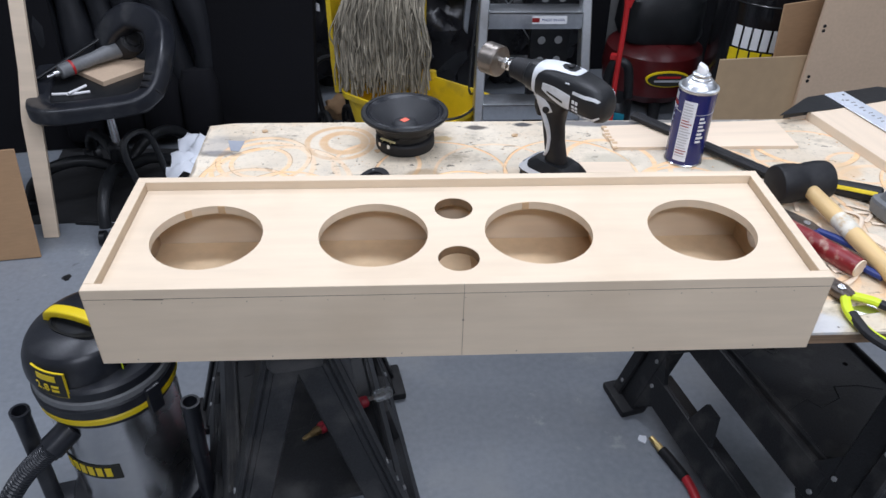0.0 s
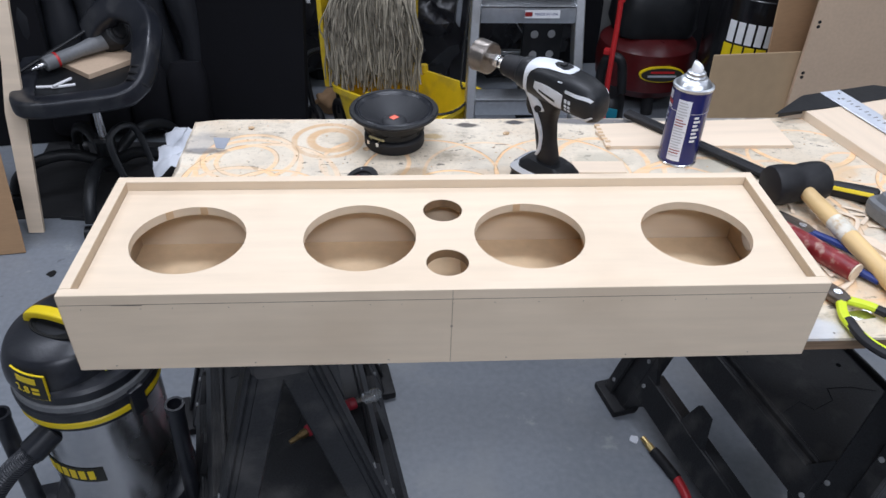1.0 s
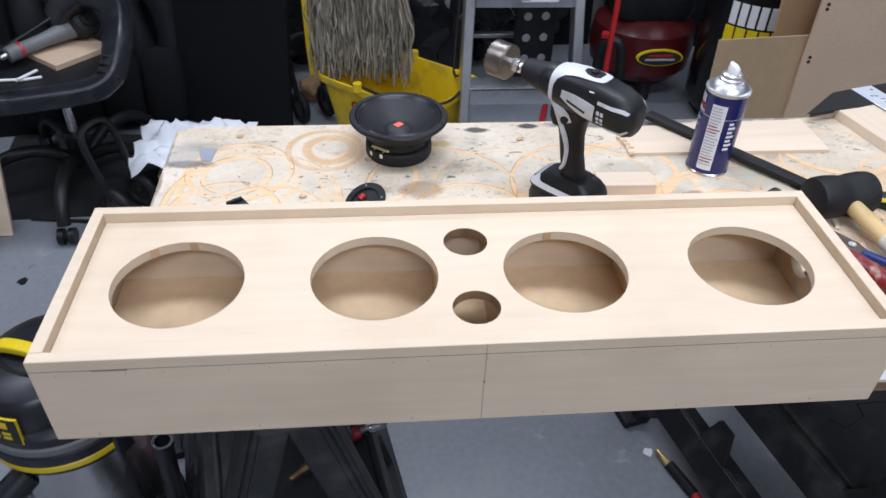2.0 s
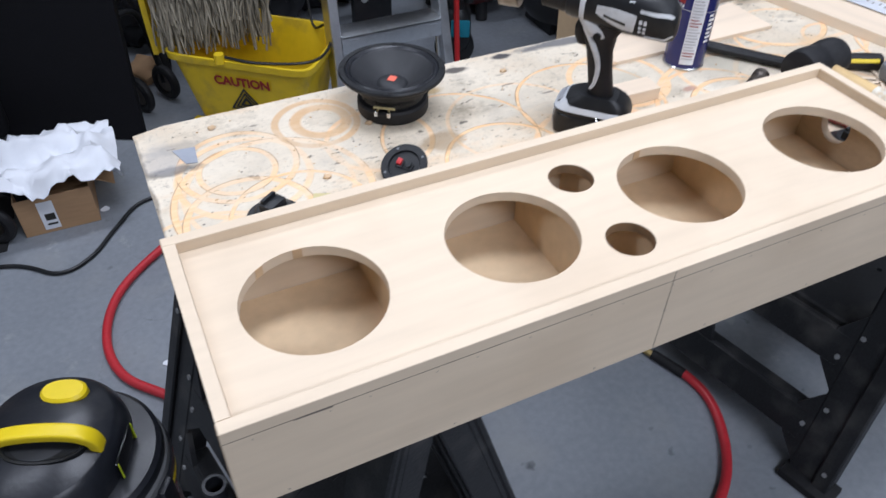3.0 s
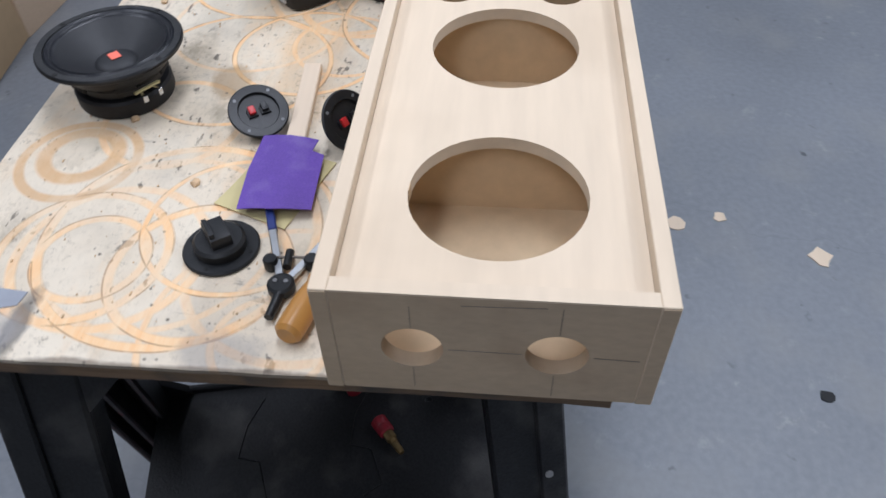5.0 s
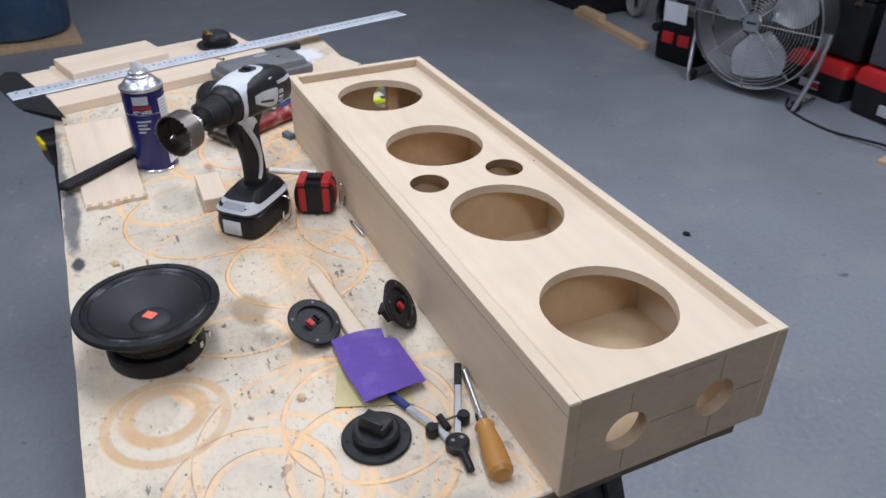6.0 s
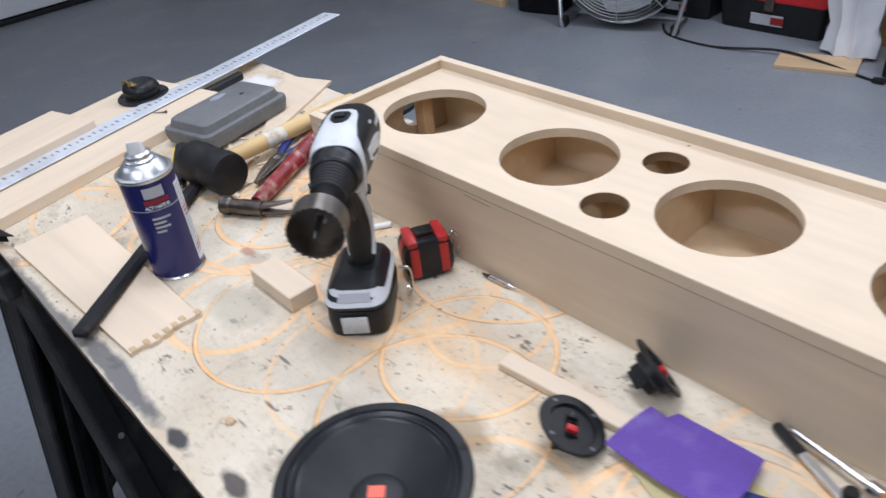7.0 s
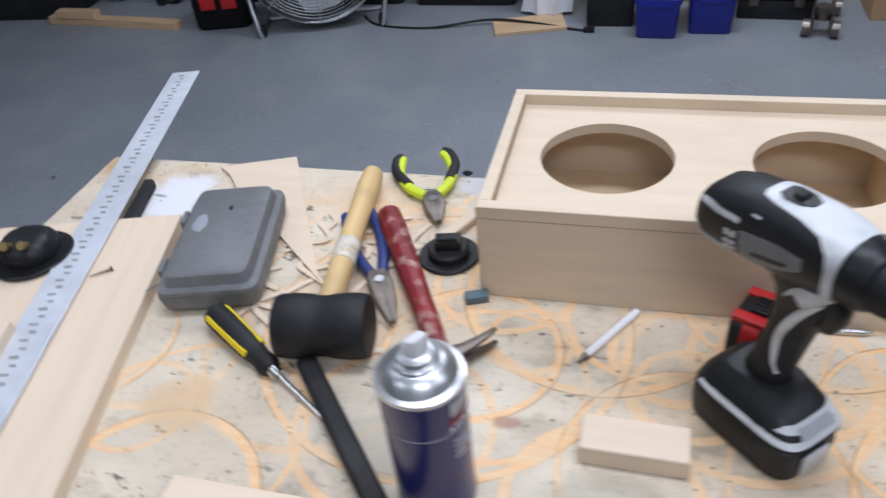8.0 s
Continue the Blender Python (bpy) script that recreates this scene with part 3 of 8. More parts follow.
def rail(bm, a, b2, w, t, up=(0, 0, 1), bevel=0.003):
    """A straight bar of section w x t from a to b2."""
    a, b2 = Vector(a), Vector(b2)
    d = (b2 - a).normalized()
    s = d.cross(Vector(up)).normalized()
    u = s.cross(d)
    m = Matrix((s, u, d)).transposed().to_4x4()
    m.translation = (a + b2) / 2
    return box(bm, (0, 0, 0), (w, t, (b2 - a).length), bevel, m, 1)


# ---- setting ----
X0, X1, Y0, Y1, ZC = -2.6, 5.9, -3.15, 3.0, 2.85
bm = B()
box(bm, ((X0 + X1) / 2, (Y0 + Y1) / 2, -0.05), (X1 - X0 + 0.4, Y1 - Y0 + 0.4, 0.1))
tagged(part("floor", bm, FLOOR, smooth=0), "grey-blue painted concrete floor with chips and stains", "floor", kind="structure")
for nm, c, s in (("wall_north", ((X0 + X1) / 2, Y1 + 0.1, ZC / 2), (X1 - X0 + 0.4, 0.2, ZC)), ("wall_south", ((X0 + X1) / 2, Y0 - 0.1, ZC / 2), (X1 - X0 + 0.4, 0.2, ZC)),
                 ("wall_west", (X0 - 0.1, (Y0 + Y1) / 2, ZC / 2), (0.2, Y1 - Y0, ZC)), ("wall_east", (X1 + 0.1, (Y0 + Y1) / 2, ZC / 2), (0.2, Y1 - Y0, ZC))):
    bm = B()
    box(bm, c, s)
    tagged(part(nm, bm, WALL, smooth=0), "plain grey painted workshop wall", "wall", kind="structure")
bm = B()
box(bm, ((X0 + X1) / 2, (Y0 + Y1) / 2, ZC + 0.05), (X1 - X0 + 0.4, Y1 - Y0 + 0.4, 0.1))
tagged(part("ceiling", bm, CEIL, smooth=0), "plain pale painted ceiling", "ceiling", kind="structure")

gd = thing("door_1", pose(X1 - 0.06, 0.6, 0), "white sectional garage door with dark bottom seal", "garage door", kind="structure")
for i in range(4):
    bm = B()
    box(bm, (0, 0, 0.045 + 0.53 * i + 0.26), (0.05, 4.2, 0.515), 0.008)
    part("door_section", bm, DOOR, gd)
bm = B()
box(bm, (0.0, 0, 0.018), (0.045, 4.2, 0.036), 0.006)
part("bottom_seal", bm, RUBBER, gd, "dark rubber seal")
bm = B()
rail(bm, (-0.035, 0.12, 0.16), (-0.035, 0.24, 0.16), 0.02, 0.015)
part("pull_handle", bm, DARK_STEEL, gd)


# ---- bench on sawhorses ----
TOP = 0.80
bench = thing("workbench_top", pose(0, 0, 0), "worn plywood bench top with routed circles and paint stains", "workbench")
bm = B()
edge_pts = []
random.seed(4)
for a, c, k in (((0.006, 0.028), (1.535, 0.028), 40), ((1.535, 0.028), (1.542, 0.664), 18), ((1.542, 0.664), (0.012, 0.666), 40), ((0.004, 0.655), (0.008, 0.034), 18)):
    for i in range(k):
        w = i / k
        edge_pts.append((a[0] + (c[0] - a[0]) * w + random.uniform(-0.0005, 0.0005), a[1] + (c[1] - a[1]) * w + random.uniform(-0.0005, 0.0005)))
prism(bm, edge_pts, TOP - 0.0045, TOP)
part("top_sheet", bm, BENCH, bench, smooth=0)
bm = B()
prism(bm, [(x * 0.998 + 0.0015, y * 0.997 + 0.001) for x, y in edge_pts], TOP - 0.021, TOP - 0.0045)
part("ply_core", bm, PLY_EDGE, bench, "splintered dark plywood edge", smooth=0)


def sawhorse(m, caps):
    """Folding plastic sawhorse: two leaning leg frames under a beam, a low rail and a tray rail in each, a tray between."""
    t = thing("sawhorse", m, "black moulded plastic folding sawhorse, dusty and scuffed", "sawhorse", "sawhorses under the bench")
    bm = B()
    loft = [(y, 0, 0.752, a, 0.026) for y, a in ((-0.312, 0.036), (-0.304, 0.042), (0.304, 0.042), (0.312, 0.036))]
    rings_mesh(bm, [sup((x, y, z), (a, 0, 0), (0, 0, c), 9, 24) for y, x, z, a, c in loft])
    beam = part("beam", bm, HORSE, t)
    for s in ((1,) if caps else ()):
        bm = B()
        box(bm, (0, s * 0.314, 0.765), (0.05, 0.010, 0.014), 0.003)
        part("end_cap", bm, YELLOW_CLEAN, beam, "yellow end cap")

    def y_mid(z):
        return 0.247 + 0.056 * (0.74 - z) / 0.74

    for side in (-1, 1):
        nrm = Vector((side * 0.962, 0, 0.273))

        def at(z, y):
            return Vector((side * (0.030 + 0.207 * (0.74 - z) / 0.74), y, z))

        def plate(poly, thick):
            """A flat web in the frame's plane from (y, z) corners."""
            bm2 = B()
            rings_mesh(bm2, [[at(z, y) + nrm * o for y, z in poly] for o in (-thick, thick)])
            return bm2

        for e in (-1, 1):
            bm = B()
            ra, rb = at(0.735, e * y_mid(0.735)), at(0.0, e * y_mid(0.0))
            rail(bm, ra, rb, 0.090, 0.014, nrm, 0.004)
            leg = part("leg", bm, HORSE, t)
            for off, w in ((-0.039, 0.012), (0.008, 0.012), (0.039, 0.012)):
                bm = B()
                o = Vector((0, off * e, 0))
                rail(bm, ra + o - nrm * 0.022, rb + o - nrm * 0.022, w, 0.040, nrm, 0.003)
                part("leg_rib", bm, HORSE, leg)
            bm = B()
            o = Vector((0, 0.028 * e, 0))
            rail(bm, ra + o + nrm * 0.010, rb + o + nrm * 0.010, 0.034, 0.010, nrm, 0.003)
            part("leg_rib", bm, HORSE, leg, "raised outer strip, dusty")
            bm = B()
            box(bm, at(0.011, e * (y_mid(0.0) + 0.004)), (0.066, 0.112, 0.022), 0.006)
            part("foot_pad", bm, RUBBER, leg)
            for z, dy in ((0.055, 0.026), (0.175, -0.030), (0.118, -0.058), (0.345, -0.034), (0.285, -0.060), (0.46, 0.022)):
                bm = B()
                p = at(z, e * (y_mid(z) + dy)) + nrm * (0.014 if dy > 0 else 0.007)
                cyl(bm, p - nrm * 0.004, p + nrm * 0.003, 0.0052, n=10)
                part("rivet", bm, GREY_MID, leg)
            # webs where the rails meet the leg
            for z0, z1 in ((0.075, 0.150), (0.262, 0.335)):
                yi = [e * (y_mid(z) - 0.043) for z in (z1 + 0.055, z1, z0, z0 - 0.050)]
                bm = plate([(yi[0], z1 + 0.055), (yi[1] - e * 0.042, z1), (yi[2] - e * 0.045, z0), (yi[3], z0 - 0.050)], 0.0052)
                part("gusset", bm, HORSE, t)
            bm = plate([(e * (y_mid(0.66) - 0.043), 0.62), (e * (y_mid(0.735) - 0.043), 0.727), (e * 0.10, 0.727)], 0.005)
            part("gusset", bm, HORSE, t)
        for z, w in ((0.1125, 0.075), (0.2985, 0.073)):
            bm = B()
            ye = y_mid(z) - 0.052
            rail(bm, at(z, -ye), at(z, ye), 0.012, w, (side * 0.273, 0, -0.962), 0.003)
            cr = part("cross_rail", bm, HORSE, t)
            bm = B()
            rail(bm, at(z + w / 2 - 0.006, -ye) - nrm * 0.020, at(z + w / 2 - 0.006, ye) - nrm * 0.020, 0.040, 0.012, (side * 0.273, 0, -0.962), 0.003)
            part("rail_flange", bm, HORSE, cr)
        if side > 0:
            bm = B()
            rail(bm, at(0.60, -0.205), at(0.60, 0.205), 0.012, 0.130, (side * 0.273, 0, -0.962), 0.003)
            part("cross_rail", bm, HORSE, t, "deep upper rail")
        bm = plate([(0.01, 0.149), (0.095, 0.149), (0.075, 0.215), (0.035, 0.215)], 0.006)
        part("stacking_tab", bm, HORSE, t)
    bm = B()
    poly = [(-0.124, -0.225), (-0.105, -0.245), (0.120, -0.245), (0.140, -0.225), (0.140, 0.225), (0.120, 0.245), (-0.105, 0.245), (-0.124, 0.225)]
    holed_plate(bm, poly, [(0.050, 0.135, 0.017), (-0.030, 0.105, 0.017), (0.08, -0.16, 0.006), (0.09, 0.01, 0.006)] if caps else [(0.08, -0.16, 0.006)], 0.322, 0.334)
    tray = part("tray", bm, HORSE, t, "dusty black tray")
    for x in (-0.128, 0.143):
        bm = B()
        rail(bm, (x, -0.225, 0.336), (x, 0.225, 0.336), 0.010, 0.020)
        part("tray_lip", bm, HORSE, tray)
    for y in (-0.07, 0.09):
        bm = B()
        zig = [(-0.11, y), (-0.06, y + 0.015), (-0.045, y - 0.012), (0.01, y), (0.02, y + 0.03), (0.07, y + 0.02), (0.115, y - 0.004)]
        tube(bm, [(x, q, 0.3345) for x, q in zig], 0.0012, 4)
        part("tray_rib", bm, HORSE, tray)
    return t


sawhorse(pose(0.169, 0.3595, 0, 0, 0, 11.6), False)
sawhorse(pose(1.248, 0.391, 0, 0, 0, 13.45), True)


# ---- speaker cabinet ----
BL, BD, BH, TH = 0.914, 0.258, 0.120, 0.0135
cab = thing("speaker_cabinet", pose(0, 0, TOP), "unfinished birch and MDF speaker cabinet with six cut-outs", "speaker cabinet")
bm = B()
box(bm, (BL / 2, TH / 2, BH / 2), (BL, TH, BH), 0.0007, seg=1)
part("front_panel", bm, BIRCH, cab)
bm = B()
box(bm, (BL / 2, BD - TH / 2, BH / 2), (BL, TH, BH), 0.0007, seg=1)
part("back_panel", bm, BIRCH, cab)
for x in (0.0, BL - TH):
    bm = B()
    mm = pose(x, 0, 0) @ Matrix(((0, 0, 1, 0), (1, 0, 0, 0), (0, 1, 0, 0), (0, 0, 0, 1)))
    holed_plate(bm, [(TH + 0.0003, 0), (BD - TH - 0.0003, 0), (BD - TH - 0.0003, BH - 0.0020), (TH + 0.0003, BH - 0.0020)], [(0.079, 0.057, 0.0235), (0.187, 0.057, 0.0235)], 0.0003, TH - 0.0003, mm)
    part("end_panel", bm, END_SHADED, cab, "plain end panel with two round port holes, colour darkened for shade", smooth=30)
    bm = B()
    box(bm, (x + TH / 2, BD / 2, BH - 0.00105), (TH - 0.0006, BD - 2 * TH - 0.0006, 0.0018))
    part("end_lip", bm, BIRCH, cab, smooth=0)
    # end-grain strips share the end panel's painted-in shade
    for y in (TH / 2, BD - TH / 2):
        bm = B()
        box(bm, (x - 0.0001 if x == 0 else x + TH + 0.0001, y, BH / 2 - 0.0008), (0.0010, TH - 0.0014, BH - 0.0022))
        part("end_grain", bm, END_SHADED, cab, "end grain of a long panel, colour darkened for shade", smooth=0)
bm = B()
box(bm, (BL / 2, BD / 2, 0.006), (BL - 2 * TH - 0.001, BD - 2 * TH - 0.001, 0.012))
part("bottom_panel", bm, INNER, cab, smooth=0)
bm = B()
CX = 0.4555
WOOF = [(0.121, 0.128, 0.0735), (0.342, 0.128, 0.0735), (0.566, 0.128, 0.0735), (0.792, 0.128, 0.0735)]
TWEET = [(0.4535, 0.187, 0.0270), (0.4535, 0.070, 0.0270)]
holed_plate(bm, [(TH + 0.0004, TH + 0.0004), (BL - TH - 0.0004, TH + 0.0004), (BL - TH - 0.0004, BD - TH - 0.0004), (TH + 0.0004, BD - TH - 0.0004)], WOOF + TWEET, BH - 0.0265, BH - 0.0140)
part("baffle", bm, BIRCH, cab, "smooth pale baffle with four large and two small holes", smooth=30)
for x in (0.2095, 0.4220, 0.4860, 0.6745):
    bm = B()
    box(bm, (x, BD / 2, 0.0525), (0.009, BD - 2 * TH - 0.001, 0.081))
    part("divider", bm, INNER, cab, smooth=0)
bm = B()
box(bm, (BL - TH - 0.012, 0.07, 0.052), (0.02, 0.02, 0.078), 0.001)
part("corner_block", bm, PINE, cab)
for tx, ty, tr in TWEET:
    bm = B()
    lathe(bm, [(tr - 0.0004, BH - 0.0146), (tr - 0.0004, BH - 0.0262), (tr + 0.0006, BH - 0.0262)], 40, pose(tx, ty, 0), False, False)
    part("scorched_edge", bm, SCORCH, cab, "brown scorched edge of the small hole")
for (wx, wy, wr), a in ((WOOF[0], 86), (WOOF[0], 122), (WOOF[2], 96), (WOOF[3], 150)):
    bm = B()
    box(bm, (wr - 0.0002, 0, BH - 0.0203), (0.0012, 0.010, 0.0122), 0, pose(wx, wy, 0, 0, 0, a))
    part("filler_patch", bm, PINE, cab, "brown filler in the hole edge", smooth=0)
# joint and layout lines
for a, c, w in (((0.0, -0.0002, BH - 0.0145), (BL, -0.0002, BH - 0.0145), 0.0004), ((CX, -0.0002, 0.002), (CX, -0.0002, BH - 0.001), 0.0005), ((0.060, -0.0003, BH - 0.0150), (0.095, -0.0003, BH - 0.0156), 0.0013)):
    bm = B()
    rail(bm, a, c, 0.0005, w, (0, 1, 0), 0)
    part("pencil_line", bm, PENCIL, cab)
for a, c, w in (((0.0, BD + 0.0002, BH - 0.0145), (BL, BD + 0.0002, BH - 0.0145), 0.0003), ((0.56, BD + 0.0003, BH - 0.021), (0.60, BD + 0.0003, BH - 0.019), 0.0005)):
    bm = B()
    rail(bm, a, c, 0.0005, w, (0, 1, 0), 0)
    part("pencil_line", bm, PENCIL, cab)
for a, c in (((0.0001, 0.187, 0.082), (0.0001, 0.187, 0.106)), ((0.0001, 0.187, 0.006), (0.0001, 0.187, 0.032)), ((0.0001, 0.079, 0.082), (0.0001, 0.079, 0.112)), ((0.0001, 0.079, 0.004), (0.0001, 0.079, 0.031)), ((0.0001, 0.105, 0.057), (0.0001, 0.160, 0.0575)), ((0.0001, 0.018, 0.056), (0.0001, 0.052, 0.057)), ((0.0001, 0.09, 0.112), (0.0001, 0.15, 0.110))):
    bm = B()
    rail(bm, a, c, 0.0005, 0.0005, (1, 0, 0), 0)
    part("pencil_line", bm, PENCIL, cab)
random.seed(8)
bm = B()
for i in range(17):
    x = 0.03 + i * 0.053 + random.uniform(-0.01, 0.01)
    cyl(bm, (x, -0.0003, BH - 0.021), (x, 0.001, BH - 0.021), 0.0006, n=8)
    if i % 3 == 0:
        cyl(bm, (x + 0.02, -0.0003, 0.007), (x + 0.02, 0.001, 0.007), 0.0009, n=8)
cyl(bm, (CX, -0.0003, 0.062), (CX, 0.001, 0.062), 0.0016, n=8)
tagged(part("nail_hole", bm, PENCIL, cab, smooth=0), kind="stuff")
bm = B()
cyl(bm, (CX - 0.001, 0.020, BH - 0.0145), (CX - 0.001, 0.020, BH - 0.0136), 0.0018, n=10)
part("centre_mark", bm, PENCIL, cab)


# ---- things on the bench ----
def rot_to(dx, dy):
    return math.degrees(math.atan2(dy, dx))


# woofer, facing up on its magnet
wf = thing("woofer", pose(0.387, 0.573, TOP, 0, 0, 20) @ Matrix.Scale(0.965, 4), "black midrange woofer lying face up on its magnet", "loudspeaker")
bm = B()
lathe(bm, [(0.050, 0.0), (0.0565, 0.002), (0.0575, 0.005), (0.0575, 0.020), (0.055, 0.0235), (0.046, 0.0245)], 48)
part("magnet", bm, RUBBER, wf, "rubber-booted magnet")
bm = B()
lathe(bm, [(0.048, 0.0245), (0.050, 0.026), (0.050, 0.034), (0.062, 0.046), (0.066, 0.060), (0.0825, 0.0655), (0.0840, 0.0675), (0.0840, 0.0705), (0.0825, 0.0725), (0.0745, 0.0725), (0.0735, 0.0705), (0.064, 0.0700)], 64, cap1=False)
part("basket", bm, PLASTIC, wf, "stamped black steel basket")
bm = B()
prof = [(0.0745, 0.0700), (0.0735, 0.0712), (0.0715, 0.0728), (0.0695, 0.0712), (0.0680, 0.0698), (0.0662, 0.0722), (0.0642, 0.0698), (0.0625, 0.0690)]
lathe(bm, prof, 64, cap0=False, cap1=False)
part("surround", bm, VAC_BLACK, wf)
bm = B()
lathe(bm, [(0.0626, 0.0690), (0.050, 0.0600), (0.036, 0.0515), (0.0245, 0.0455)], 64, cap0=False, cap1=False)
part("cone", bm, CONE, wf, "dark paper cone")
bm = B()
lathe(bm, [(0.0250, 0.0450), (0.0235, 0.0475), (0.018, 0.0505), (0.010, 0.0522), (0.0015, 0.0526)], 40, cap0=False)
cap = part("dust_cap", bm, CONE, wf)
bm = B()
box(bm, (0, 0, 0.0531), (0.015, 0.0125, 0.0012), 0.0004, pose(0, 0, 0, 0, 0, 25), 1)
part("badge", bm, CORAL, cap, "small coral-red badge")
for i in range(4):
    a = radians(45 + 90 * i)
    bm = B()
    cyl(bm, (0.079 * math.cos(a), 0.079 * math.sin(a), 0.0723), (0.079 * math.cos(a), 0.079 * math.sin(a), 0.0730), 0.0033, n=14)
    part("screw_hole", bm, HOLE, wf)
for i in range(6):
    a = radians(60 * i + 10)
    bm = B()
    box(bm, (0.0565, 0, 0.0405), (0.004, 0.026, 0.010), 0.002, pose(0, 0, 0, 0, 0, math.degrees(a)), 1)
    part("basket_window", bm, HOLE, wf)
for a0 in (-155, -138):
    bm = B()
    mm = pose(0, 0, 0, 0, 0, a0)
    box(bm, (0.0610, 0, 0.0300), (0.014, 0.0035, 0.0016), 0.0003, mm, 1)
    box(bm, (0.0680, 0, 0.0270), (0.0016, 0.0055, 0.008), 0.0003, mm, 1)
    part("terminal", bm, STEEL, wf, "tinned solder tab")
bm = B()
box(bm, (0.056, 0, 0.0325), (0.004, 0.034, 0.003), 0.0005, pose(0, 0, 0, 0, 0, -146), 1)
part("terminal_strip", bm, TAN_PAPER, wf)


def terminal_cup(m, label, face):
    """Round black speaker terminal cup; z is the flange's outer side."""
    t = thing("terminal_cup", m @ Matrix.Scale(1.26 if face is None else 0.95 if face is False else 0.86, 4), label, "terminal cup", "speaker terminal cups")
    bm = B()
    lathe(bm, [(0.0245, -0.0045), (0.0370, -0.0045), (0.0385, -0.0030), (0.0385, -0.0012), (0.0370, 0.0), (0.0265, 0.0), (0.0255, -0.0015), (0.0250, -0.012), (0.0235, -0.0145)], 48, cap0=False, cap1=True)
    fl = part("flange", bm, PLASTIC, t)
    for i in range(4):
        a = radians(45 + 90 * i)
        bm = B()
        x, y = 0.0322 * math.cos(a), 0.0322 * math.sin(a)
        cyl(bm, (x, y, -0.0050), (x, y, 0.0003), 0.0022, n=12)
        part("screw_hole", bm, GREY_PL if face else HOLE, fl)
    bm = B()
    lathe(bm, [(0.0262, -0.0040), (0.0262, -0.0135), (0.0230, -0.0165), (0.010, -0.0165)], 40)
    cup = part("cup_body", bm, PLASTIC, t)
    bm = B()
    if face is None:
        loft_z(bm, [(-0.026, 0, -0.002, 0.014, 0.012), (-0.025, 0, -0.001, 0.021, 0.018), (-0.021, 0, 0, 0.0250, 0.0235), (-0.0150, 0, 0, 0.027, 0.0265)], 2.4, 28)
    else:
        box(bm, (0, 0, -0.0220), (0.032, 0.021, 0.014), 0.0015)
        box(bm, (0, -0.007, -0.0265), (0.026, 0.005, 0.016), 0.001)
    part("terminal_block", bm, PLASTIC, cup)
    for s in (-1, 1) if face is None else ():
        bm = B()
        cyl(bm, (s * 0.0085, 0.010, -0.022), (s * 0.0085, 0.020, -0.0290), 0.0032, n=12)
        cyl(bm, (s * 0.0085, 0.018, -0.0275), (s * 0.0085, 0.021, -0.0295), 0.0045, n=6)
        part("binding_post", bm, BRASS, cup, "gold binding post")
    for s in (-1, 1) if face else ():
        bm = B()
        box(bm, (s * 0.008, 0.004, -0.0300), (0.0012, 0.006, 0.008), 0.0003, seg=1)
        part("solder_tab", bm, STEEL, cup)
    if face:
        for s, mt, lb in ((-1, PLASTIC, "black clip"), (1, RED, "red clip")):
            bm = B()
            box(bm, (s * 0.0085, 0.0, -0.0060), (0.013, 0.012, 0.010), 0.001)
            h = part("clip_housing", bm, PLASTIC, t)
            bm = B()
            box(bm, (s * 0.0085, -0.002, 0.0012), (0.0085, 0.011, 0.0055), 0.0012)
            part("spring_clip", bm, mt, h, lb)
    return t


terminal_cup(look((0.329, 0.395, 0.8250), (0.329 - 0.036, 0.395 - 0.026, 0.825 + 0.088), 0) @ pose(0, 0, 0, 180, 0, 0), "black terminal cup with red clip, tilted face up", True)
terminal_cup(look((0.309, 0.2900, 0.8310), (0.309 - 0.045, 0.290 - 0.070, 0.831 + 0.055), 0) @ pose(0, 0, 0, 180, 0, 0), "black terminal cup leaning on the cabinet back", True)
terminal_cup(pose(0.143, 0.388, TOP + 0.0002, 180, 0, 35), "black terminal cup lying flange down on the bench", False)
terminal_cup(pose(1.474, 0.289, TOP + 0.0205, 180, 0, -168), "large black terminal cup with gold posts on a board", None)
terminal_cup(pose(0.966, 0.197, TOP + 0.0002, 180, 0, 10), "black terminal cup beside the cabinet end", False)


# cordless drill, standing on its battery, forward along local x
dr = thing("cordless_drill", pose(0.6290, 0.3915, TOP, 0, 0, 134), "black and white cordless drill with hole saw, standing upright", "drill")
bm = B()
loft_z(bm, [(0.0, -0.003, -0.009, 0.050, 0.031), (0.003, -0.003, -0.009, 0.054, 0.035), (0.022, -0.003, -0.009, 0.056, 0.0365), (0.034, -0.004, -0.009, 0.054, 0.0355), (0.037, -0.004, -0.009, 0.050, 0.033)], 5, 32)
batt = part("battery", bm, PLASTIC, dr, "black slide battery")
bm = B()
box(bm, (0.0535, -0.011, 0.019), (0.0030, 0.030, 0.022), 0.0006, seg=1)
part("label_plate", bm, TOOL_WHITE, batt, "silver battery label")
bm = B()
loft_z(bm, [(0.0375, -0.002, -0.009, 0.054, 0.0355), (0.041, -0.002, -0.009, 0.056, 0.0365), (0.050, -0.004, -0.009, 0.051, 0.0335), (0.060, -0.008, -0.007, 0.040, 0.028), (0.068, -0.009, -0.005, 0.028, 0.022)], 4.5, 32)
foot = part("handle_foot", bm, PLASTIC, dr)
bm = B()
